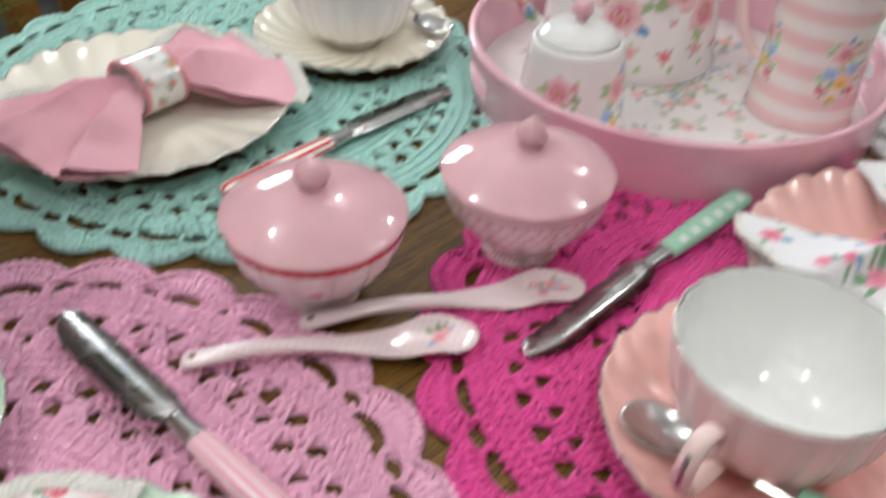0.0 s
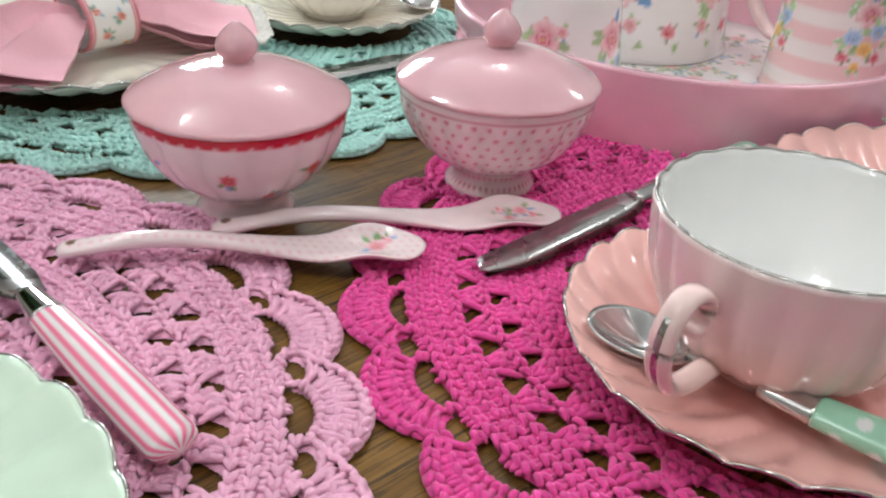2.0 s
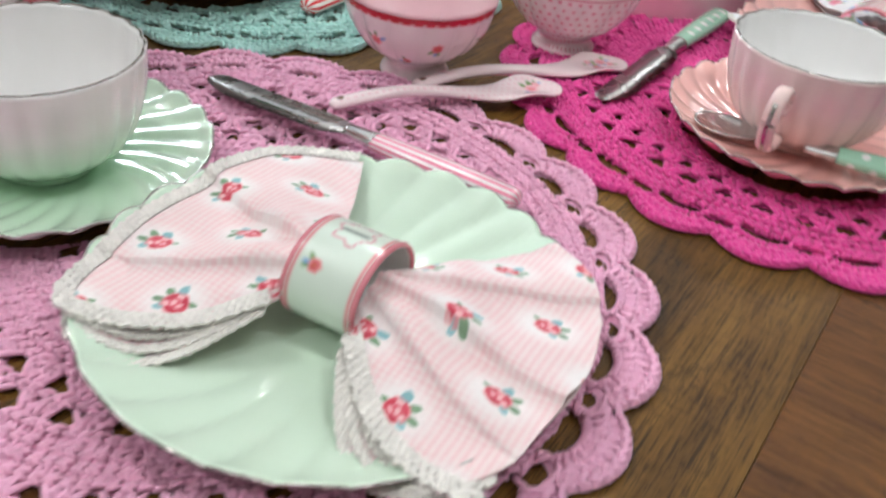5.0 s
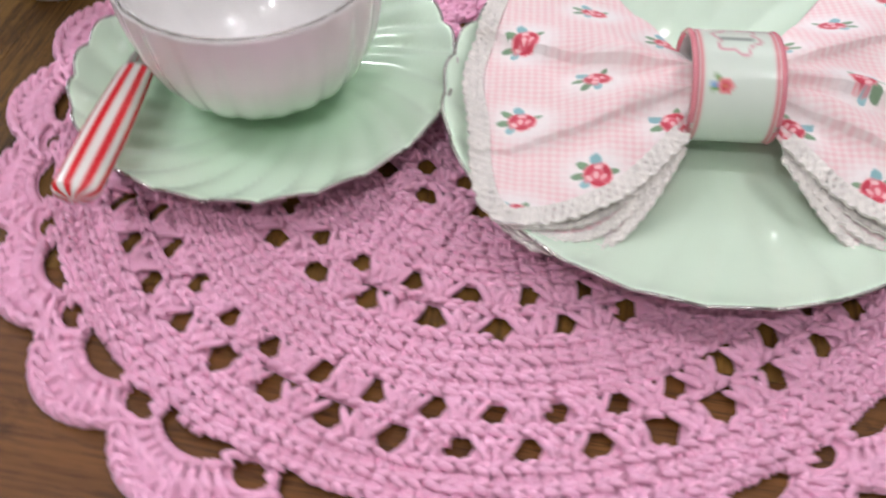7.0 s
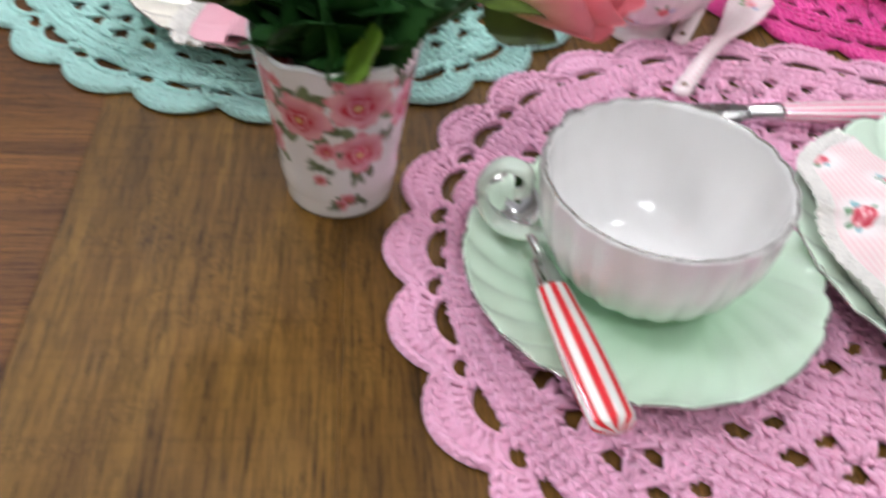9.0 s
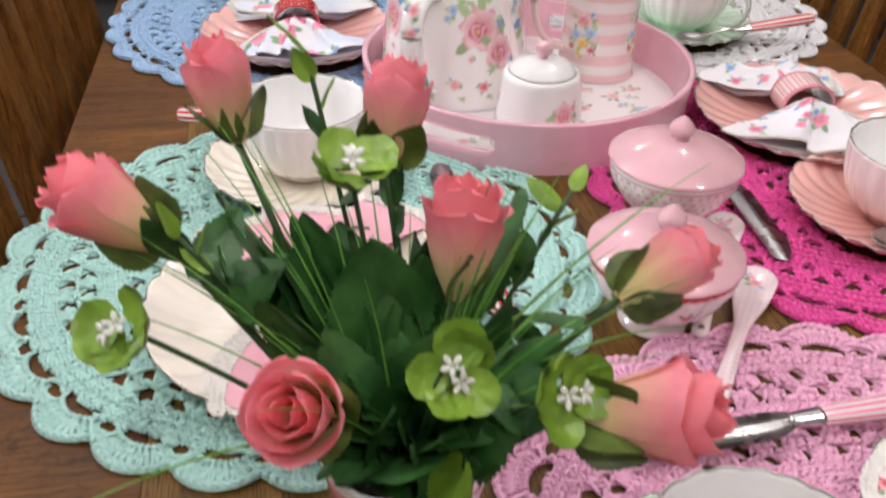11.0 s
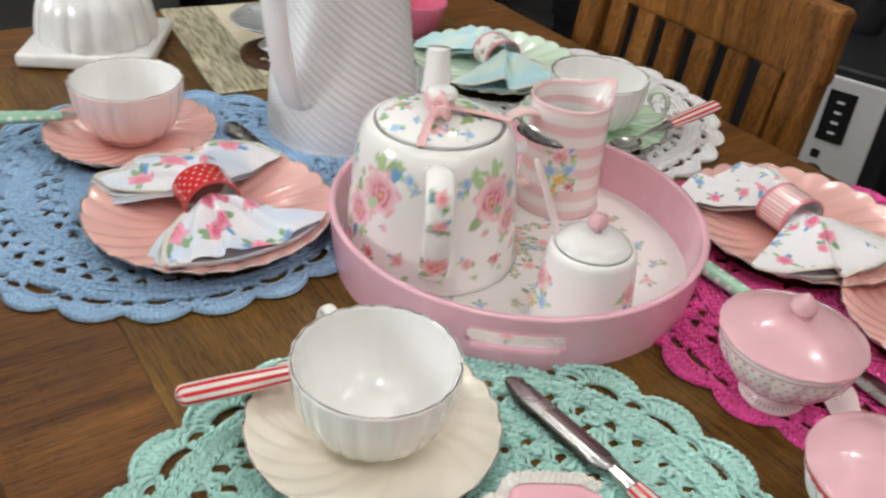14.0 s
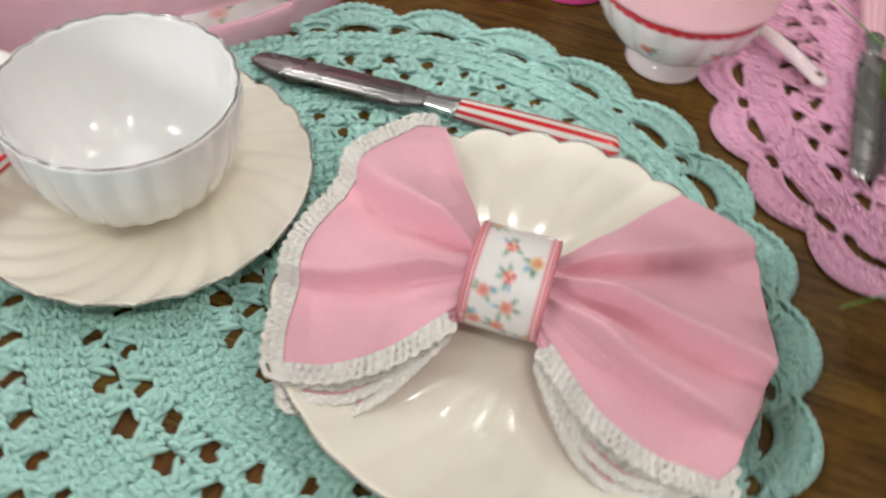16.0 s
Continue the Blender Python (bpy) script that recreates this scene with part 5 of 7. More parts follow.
napkin("white floral napkin with lace edge, pulled through a ring", (0.240, -0.018, PZ), 82, "small", "stripe", 4, ring_label="pink and white striped porcelain napkin ring", folds=1.0, crisp=0.04)
napkin("pale aqua napkin pulled through a napkin ring", (0.222, 0.390, PZ), 84, "aqua", "rose", 5, ring_label="white porcelain napkin ring with small roses")

# ---- tray and what stands on it ----
TRAY = (0.011, 0.080)
TRAY_Z = TT + 0.0065


def tray_floor(X, Y):
    """Wreath of small blossoms on white."""
    c = np.broadcast_to(np.array(lin(240, 234, 232)), X.shape + (3,)).copy()
    rg = random.Random(21)
    for k in range(190):
        a, rr = rg.uniform(0, 6.28), rg.choice((rg.gauss(0.098, 0.010), rg.uniform(0.0, 0.075)))
        x, y, r = rr * math.cos(a), rr * math.sin(a), rg.uniform(0.0030, 0.0070)
        kind = rg.random()
        sel = (np.abs(X - x) < 0.02) & (np.abs(Y - y) < 0.02)
        if not sel.any():
            continue
        dx, dy = X[sel] - x, Y[sel] - y
        if kind < 0.3:
            c[sel] = paint_rose(c[sel], dx, dy, r, k, light=lin(246, 214, 214), deep=lin(226, 150, 158), leaf=lin(150, 168, 140), extra=None, leaves=4)
        elif kind < 0.6:
            c[sel] = paint_rose(c[sel], dx, dy, r * 0.6, k, light=lin(214, 224, 236), deep=lin(140, 170, 204), leaf=lin(146, 164, 140), extra=None, leaves=5)
        else:
            c[sel] = paint_rose(c[sel], dx, dy, r * 0.45, k, light=lin(236, 226, 190), deep=lin(150, 160, 130), leaf=lin(136, 152, 128), extra=lin(170, 180, 160), leaves=6)
    return c


def build_tray():
    root = thing("serving_tray", "round pink lacquered tray with cut-out grips and floral base", "tray", (*TRAY, TT + 0.0), 0)
    lacq = glaze("pink_lacquer", lin(243, 190, 204), 0.2, 0.4)
    R, H, t = 0.1535, 0.047, 0.005
    n = 360
    th = np.linspace(0, 2 * np.pi, n, endpoint=False)
    zs = [0.0, 0.0015, 0.012, 0.0175, 0.0195, 0.023, 0.0265, 0.030, 0.0320, 0.036, H - 0.002, H]
    slots = (math.radians(-127.5), math.radians(52.5))

    def shell(r_base, r_top, zlist):
        rows = []
        for z in zlist:
            k = z / H
            r = r_base + (r_top - r_base) * k
            rows.append(np.stack([r * np.cos(th), r * np.sin(th), np.full(n, z)], -1))
        return np.array(rows)
    outer = shell(R - 0.004, R, zs)
    inner = shell(R - 0.004 - t, R - t, zs)
    nz = len(zs)
    cutmask = np.zeros((nz - 1, n), dtype=bool)
    for a in slots:
        d = np.abs(wrap_angle(th + np.pi / n - a)) * R
        for j in range(nz - 1):
            zm = (zs[j] + zs[j + 1]) / 2
            if 0.017 < zm < 0.0325:
                end = 0.036 - (0.0 if abs(zm - 0.0248) < 0.0045 else (0.0025 if abs(zm - 0.0248) < 0.0065 else 0.006))
                cutmask[j] |= d < end
    f = grid_faces(nz, n, True)
    keep = ~cutmask.ravel()
    V = np.vstack([outer.reshape(-1, 3), inner.reshape(-1, 3)])
    N = nz * n
    faces = [f[keep], f[keep][:, ::-1] + N]
    walls = []
    for j in range(nz - 1):
        for i in range(n):
            if not cutmask[j, i]:
                continue
            i2 = (i + 1) % n
            a, b, c_, d_ = j * n + i, j * n + i2, (j + 1) * n + i2, (j + 1) * n + i
            if not cutmask[j - 1, i]:
                walls.append((a, b, b + N, a + N))
            if j + 1 >= nz - 1 or not cutmask[j + 1, i]:
                walls.append((d_, c_, c_ + N, d_ + N))
            if not cutmask[j, (i - 1) % n]:
                walls.append((a, d_, d_ + N, a + N))
            if not cutmask[j, i2]:
                walls.append((b, c_, c_ + N, b + N))
    i = np.arange(n)
    o = (nz - 1) * n
    walls += list(np.stack([o + i, o + (i + 1) % n, o + (i + 1) % n + N, o + i + N], -1))
    faces.append(np.array(walls))
    np_mesh("wall", V, faces, lacq, root, "pink lacquered rim with two grips", smooth=False)
    m = 130
    X, T = np.meshgrid(np.linspace(0.0005, R - 0.004 - t + 0.001, m), th, indexing="ij")
    P = np.stack([X * np.cos(T), X * np.sin(T), np.full(X.shape, 0.0065)], -1)
    c = tray_floor(P[..., 0], P[..., 1])
    np_mesh("base", np.vstack([P.reshape(-1, 3)]), grid_faces(m, n, True), printed_glaze("tray_print", 0.3), root, "white base printed with a blossom wreath", cols=c.reshape(-1, 3))
    lathe("underside", [(0.001, 0.0005), (R - 0.006, 0.0005), (R - 0.006, 0.005), (0.001, 0.005)], lacq, root, 120)


build_tray()


def big_flowers(T, z, R, places, seed=0):
    c = np.broadcast_to(np.array(lin(250, 248, 245)), T.shape + (3,)).copy()
    for k, (a, zz, r, kind) in enumerate(places):
        dx, dy = wrap_angle(T - a) * R, z - zz
        sel = (np.abs(dx) < r * 2.6) & (np.abs(dy) < r * 2.6)
        if not sel.any():
            continue
        if kind == "rose":
            c[sel] = paint_rose(c[sel], dx[sel], dy[sel], r, k + seed, light=lin(252, 224, 226), deep=lin(216, 116, 134), leaf=lin(176, 200, 150), leaves=4, leafy=0.50)
        elif kind == "red":
            c[sel] = paint_rose(c[sel], dx[sel], dy[sel], r, k + seed, light=lin(244, 186, 194), deep=lin(200, 44, 62), leaf=lin(112, 126, 90), extra=lin(134, 146, 112), leaves=4, leafy=0.45)
        elif kind == "blue":
            c[sel] = paint_rose(c[sel], dx[sel], dy[sel], r, k + seed, light=lin(208, 226, 244), deep=lin(136, 178, 220), leaf=lin(172, 202, 154), extra=None, leaves=3)
        elif kind == "olive":
            c[sel] = paint_rose(c[sel], dx[sel], dy[sel], r * 0.35, k + seed, light=lin(128, 140, 108), deep=lin(98, 112, 82), leaf=lin(112, 126, 94), extra=None, leaves=5, leafy=1.1)
        elif kind == "leaf":
            c[sel] = paint_rose(c[sel], dx[sel], dy[sel], r * 0.4, k + seed, light=lin(192, 214, 166), deep=lin(168, 196, 140), leaf=lin(172, 202, 146), extra=None, leaves=6)
        else:
            c[sel] = paint_rose(c[sel], dx[sel], dy[sel], r, k + seed, light=lin(250, 226, 150), deep=lin(232, 170, 90), leaf=lin(160, 190, 130), extra=None, leaves=3)
    return c


def teapot():
    turn = -122.5
    root = thing("teapot", "white straight-sided teapot printed with pink roses", "teapot", (-0.052, 0.113, TRAY_Z), turn)
    root.scale = (1.0, 1.0, 1.03)
    rg = random.Random(3)
    pl = []
    for a in (0.72, -0.72, 1.75, -1.75, 2.7, -2.7):
        g = 1 if a > 0 else -1
        pl += [(a - g * 0.12, 0.094, 0.006, "leaf"), (a - g * 0.38, 0.089, 0.0042, "blue"), (a - g * 0.46, 0.082, 0.003, "blue"), (a, 0.073, 0.0180, "rose"), (a + g * 0.31, 0.051, 0.0150, "rose"), (a + g * 0.12, 0.097, 0.005, "leaf"), (a - g * 0.25, 0.096, 0.006, "leaf"), (a + g * 0.20, 0.037, 0.0075, "leaf"), (a - g * 0.12, 0.047, 0.0026, "rose"), (a + g * 0.30, 0.080, 0.0055, "leaf")]
    for k in range(16):
        pl += [(k * 0.3927, 0.022 + 0.003 * (k % 2), 0.0048, "rose" if k % 2 else "red"), (k * 0.3927 + 0.1, 0.012, 0.0042, "leaf")]
    prof = curve_pts([(0.001, 0.001), (0.067, 0.0), (0.0705, 0.002), (0.0702, 0.008), (0.0685, 0.03), (0.0655, 0.06), (0.0625, 0.088), (0.0600, 0.0985), (0.0560, 0.1060), (0.051, 0.1098), (0.0495, 0.1090), (0.0490, 0.104), (0.001, 0.103)], 130)
    lathe("body", prof, M_PRINT, root, 300, None, lambda T, S, r, z: big_flowers(T, z, 0.066, pl))
    lp = [(rg.uniform(0, 6.28), rg.uniform(0.024, 0.043), rg.uniform(0.0026, 0.005), rg.choice(("rose", "blue", "leaf", "leaf"))) for _ in range(34)]

    def lid_c(T, S, r, z):
        c = np.broadcast_to(np.array(lin(250, 248, 245)), T.shape + (3,)).copy()
        X, Y = r * np.cos(T), r * np.sin(T)
        for k, (a, rr, q, kind) in enumerate(lp):
            kw = dict(light=lin(250, 214, 218), deep=lin(222, 124, 142)) if kind == "rose" else dict(light=lin(206, 224, 244), deep=lin(136, 180, 220)) if kind == "blue" else dict(light=lin(170, 200, 140), deep=lin(140, 176, 110))
            c = paint_rose(c, X - rr * math.cos(a), Y - rr * math.sin(a), q, k, leaf=lin(176, 202, 150), leaves=3, **kw)
        return c
    lid = lathe("lid", curve_pts([(0.0470, 0.107), (0.0480, 0.1105), (0.0465, 0.1125), (0.034, 0.1165), (0.015, 0.1190), (0.008, 0.1200), (0.001, 0.1202)], 70), M_PRINT, root, 200, None, lid_c)
    lathe("knob", curve_pts([(0.007, 0.119), (0.0065, 0.123), (0.010, 0.127), (0.0125, 0.131), (0.010, 0.135), (0.001, 0.1362)], 30), M_PRINT, lid, 40, None, lambda T, S, r, z: big_flowers(T, z, 0.012, [(k * 1.2, 0.130, 0.003, "leaf" if k % 2 else "rose") for k in range(6)]))
    h = curve_pts([(0.059, 0, 0.098), (0.074, 0, 0.1015), (0.092, 0, 0.098), (0.0995, 0, 0.083), (0.0975, 0, 0.058), (0.087, 0, 0.034), (0.073, 0, 0.020), (0.066, 0, 0.018)], 60)
    m, n = 60, 24
    col = np.broadcast_to(np.array(lin(250, 248, 245)), (m, n, 3)).copy()
    A, Fz = np.meshgrid(np.linspace(-0.02, 0.02, n), h[:, 2], indexing="xy")
    for k, zz in enumerate((0.095, 0.080, 0.045)):
        sel_r = 0.0085 if k == 2 else 0.0034
        col = paint_rose(col, np.abs(A) - 0.010, Fz - zz, sel_r, k, light=lin(248, 200, 200), deep=lin(206, 80, 90), leaves=5)
    tube("handle", h, 0.0105, M_PRINT, root, n, 0.5, colour=col)
    s = curve_pts([(-0.060, 0, 0.040), (-0.073, 0, 0.052), (-0.086, 0, 0.075), (-0.093, 0, 0.104), (-0.098, 0, 0.130)], 40)
    tube("spout", s, np.linspace(0.0175, 0.0098, 40), M_PRINT, root, 24, 0.9, colour=np.repeat(np.array([lin(250, 248, 245)]), 40, 0))
    rib = cloth("ribbon_satin", 1500)
    pinkr = np.array(lin(242, 194, 195))

    def strip(name, pts, w):
        p = curve_pts(pts, 50)
        t = np.gradient(p, axis=0)
        side = np.cross(t, np.array((0, 0, 1.0)))
        side /= np.linalg.norm(side, axis=1)[:, None] + 1e-9
        V = np.vstack([p - side * w / 2, p + side * w / 2, p + side * w / 2 - (0, 0, 0.0006), p - side * w / 2 - (0, 0, 0.0006)])
        np_mesh(name, V, [grid_faces(4, 50)], rib, bow, cols=np.repeat(pinkr[None], 200, 0))
    bow = thing("ribbon_bow", "pale pink ribbon tied round the teapot knob", "ribbon", (-0.052, 0.113, TRAY_Z + 0.0040), 0)
    tube("loop", np.stack([0.0085 * np.cos(np.linspace(0, 6.28, 40)), 0.0085 * np.sin(np.linspace(0, 6.28, 40)), np.full(40, 0.1235)], -1), 0.0024, rib, bow, 8, 1.4, colour=np.repeat(pinkr[None], 40, 0))
    for sgn in (-1, 1):
        a = np.linspace(0, 2 * np.pi, 36)
        lp_ = np.stack([-0.010 + sgn * 0.002 + 0.004 * np.sin(a), -0.010 + sgn * (0.008 - 0.008 * np.cos(a)), 0.1275 + 0.004 * np.sin(2 * a) + 0.002 * np.sin(a)], -1)
        tube("bow_loop", lp_, 0.0022, rib, bow, 8, 1.8, colour=np.repeat(pinkr[None], 36, 0))
    tube("knot", [(-0.013, -0.010, 0.1275), (-0.010, -0.010, 0.129), (-0.007, -0.010, 0.1275)], 0.0034, rib, bow, 10, colour=np.repeat(pinkr[None], 3, 0))
    strip("tail", [(-0.010, -0.011, 0.127), (-0.022, -0.018, 0.1195), (-0.033, -0.028, 0.1150), (-0.040, -0.036, 0.1125)], 0.0062)
    strip("tail", [(-0.008, -0.010, 0.127), (0.012, -0.018, 0.1225), (0.034, -0.026, 0.1165), (0.050, -0.034, 0.1115)], 0.0055)
    strip("tail", [(-0.008, -0.009, 0.127), (0.014, -0.014, 0.1215), (0.036, -0.022, 0.1160), (0.051, -0.031, 0.111)], 0.0045)
    # silver charm spoon on the ribbon
    ch = thing("silver_charm_spoon", "small silver leaf-shaped spoon hanging from the teapot ribbon", "spoon", (-0.002, 0.078, TRAY_Z + 0.1155), -38)
    a, r = np.meshgrid(np.linspace(0, 2 * np.pi, 36, endpoint=False), np.linspace(0.02, 1, 10), indexing="xy")
    x = 0.017 + r * np.cos(a) * 0.019
    y = r * np.sin(a) * 0.0105 * (1 - 0.35 * np.cos(a))
    z = -0.006 - 0.55 * (x - 0.0) * 0.62 + 0.003 * r ** 2 + 0.0006 * np.sin(x * 2200) * np.sin(y * 2200)
    v = np.stack([x, y, z], -1).reshape(-1, 3)
    ff = grid_faces(10, 36, True)
    np_mesh("leaf_bowl", np.vstack([v, v - (0, 0, 0.0011)]), [ff, ff[:, ::-1] + len(v)], M_STEEL, ch)
    tube("hook", curve_pts([(-0.006, 0, 0.002), (-0.003, 0, 0.0045), (0.001, 0, 0.001), (0.003, 0, -0.006)], 16), 0.0011, M_STEEL, ch, 8)


teapot()


def sugar_pot():
    root = thing("sugar_pot", "white porcelain sugar pot with pink knob and posies", "sugar pot", (-0.005, -0.022, TRAY_Z), -50)
    root.scale = (1.03, 1.03, 1.06)
    pl = []
    for a in (0.95, -0.35, 2.2, 3.6):
        pl += [(a, 0.038, 0.0100, "rose"), (a + 0.26, 0.023, 0.0050, "blue"), (a - 0.26, 0.022, 0.0050, "blue"), (a - 0.1, 0.014, 0.0045, "yellow"), (a + 0.3, 0.042, 0.0035, "rose"), (a - 0.28, 0.040, 0.004, "leaf")]
    lathe("pot", curve_pts([(0.001, 0.001), (0.0345, 0.0), (0.0372, 0.002), (0.0368, 0.008), (0.0345, 0.030), (0.0320, 0.052), (0.0308, 0.0595), (0.0285, 0.0625), (0.0265, 0.0620), (0.0255, 0.058), (0.001, 0.055)], 90), M_PRINT, root, 240, None, lambda T, S, r, z: big_flowers(T, z, 0.035, pl, 11))
    lid = lathe("lid", curve_pts([(0.0235, 0.0605), (0.0262, 0.0625), (0.0258, 0.0645), (0.020, 0.0690), (0.010, 0.0722), (0.001, 0.0728)], 40), M_WHITE, root, 80)
    lathe("knob", curve_pts([(0.004, 0.0715), (0.0036, 0.0740), (0.0066, 0.0780), (0.0068, 0.0815), (0.0045, 0.0850), (0.001, 0.0862)], 26), M_PINK, lid, 36, label="pale pink knob")
    sp = thing("sugar_spoon", "white porcelain spoon leaning out of the sugar pot", "spoon", (-0.005, -0.022, TRAY_Z), 0)
    p = curve_pts([(-0.010, 0.013, 0.030), (-0.016, 0.021, 0.066), (-0.024, 0.032, 0.100), (-0.030, 0.041, 0.122)], 40)
    rad = np.full(40, 0.0042) * np.sqrt(np.clip(1 - np.clip((np.linspace(0, 1, 40) - 0.93) / 0.07, 0, 0.96) ** 2, 0.05, 1))
    tube("handle", p, rad, M_PRINT, sp, 16, 0.6, colour=np.repeat(np.array([lin(244, 226, 224)]), 40, 0))


sugar_pot()


def striped_jug():
    root = thing("milk_jug", "pink and white striped porcelain jug with a posy", "jug", (0.096, 0.126, TRAY_Z), -5)
    root.scale = (1.02, 1.02, 0.90)
    pl = []
    for a in (-0.55, -2.3, 1.3):
        pl += [(a, 0.066, 0.0085, "rose"), (a + 0.24, 0.054, 0.0055, "blue"), (a - 0.2, 0.050, 0.0055, "blue"), (a + 0.05, 0.042, 0.005, "yellow"), (a + 0.3, 0.036, 0.004, "red"), (a - 0.3, 0.036, 0.0035, "red"), (a - 0.05, 0.030, 0.003, "yellow"), (a - 0.3, 0.068, 0.005, "leaf"), (a + 0.4, 0.044, 0.005, "leaf")]

    def tint(T, S, r, z):
        k = np.clip(3.0 * np.sin(z * 2 * np.pi / 0.0225 + 0.8) + 0.5, 0, 1)[..., None]
        base = np.array(lin(240, 204, 204)) * k + np.array(lin(246, 238, 234)) * (1 - k)
        fl = big_flowers(T, z, 0.034, pl, 31)
        plain = np.array(lin(250, 248, 245))
        m = np.clip(np.abs(fl - plain).sum(-1) * 8, 0, 1)[..., None]
        c = base * (1 - m) + fl * m
        return np.where((S > 0.62)[..., None], np.array(WHITE_G), c)
    prof = curve_pts([(0.001, 0.001), (0.035, 0.0), (0.0375, 0.002), (0.0370, 0.010), (0.0352, 0.045), (0.0345, 0.080), (0.0350, 0.108), (0.0352, 0.113), (0.0325, 0.113), (0.0318, 0.100), (0.0320, 0.060), (0.033, 0.012), (0.001, 0.008)], 130)

    def lip(T, S, r, z):
        a = wrap_angle(T - 0.12)
        g = np.exp(-(a / 0.34) ** 2) * np.clip((z - 0.085) / 0.028, 0, 1) ** 1.5
        return r + 0.013 * g, z + 0.0075 * g
    lathe("body", prof, M_PRINT, root, 240, lip, tint)
    h = curve_pts([(-0.033, 0, 0.100), (-0.050, 0, 0.106), (-0.063, 0, 0.098), (-0.066, 0, 0.075), (-0.060, 0, 0.048), (-0.046, 0, 0.030), (-0.034, 0, 0.027)], 48)
    tube("handle", h, 0.0062, M_PRINT, root, 20, 0.62, colour=np.repeat(np.array([lin(242, 214, 212)]), 48, 0))


striped_jug()


# ---- far end of the table ----
def vacuum_jug():
    root = thing("vacuum_jug", "tall white ribbed vacuum jug with a flat handle", "jug", (-0.006, 0.347, TT + 0.004), -156)
    plast = paint("white_ribbed_plastic", (0.84, 0.84, 0.85), 0.25, 40, 0.03)
    prof = curve_pts([(0.001, 0.0), (0.071, 0.0), (0.075, 0.004), (0.0725, 0.05), (0.063, 0.12), (0.056, 0.19), (0.050, 0.235), (0.044, 0.252), (0.03, 0.262), (0.001, 0.265)], 150)

    def rib(T, S, r, z):
        g = np.clip((z - 0.006) / 0.01, 0, 1) * np.clip((0.235 - z) / 0.01, 0, 1)
        return r + 0.0010 * g * np.sin(z * 2 * np.pi / 0.0085 + 35 * T), z
    lathe("body", prof, plast, root, 300, rib)
    p = curve_pts([(0.052, 0, 0.228), (0.075, 0, 0.236), (0.096, 0, 0.218), (0.102, 0, 0.165), (0.094, 0, 0.105), (0.078, 0, 0.055), (0.066, 0, 0.046)], 60)
    tube("handle", p, 0.0135, plast, root, 20, 0.5)
    lathe("lid", curve_pts([(0.044, 0.25), (0.046, 0.262), (0.036, 0.272), (0.001, 0.275)], 20), plast, root, 60)


vacuum_jug()


def cake_stand():
    root = thing("cake_stand", "white glazed pedestal on a square base", "cake stand", (-0.165, 0.645, TT), -30)
    bm = box(0.143, 0.143, 0.016, 0.005, (0, 0, 0.010), 3)
    part("base_plate", bm, M_WHITE, root, smooth=True)
    prof = curve_pts([(0.064, 0.017), (0.066, 0.022), (0.0645, 0.040), (0.059, 0.062), (0.046, 0.082), (0.031, 0.098), (0.022, 0.112), (0.024, 0.125), (0.018, 0.145), (0.016, 0.17), (0.03, 0.18), (0.001, 0.182)], 120)
    lathe("pedestal", prof, M_WHITE, root, 180, wavy(16, 0.06, 0.0, 0.066, 0.0, 0.8))


cake_stand()


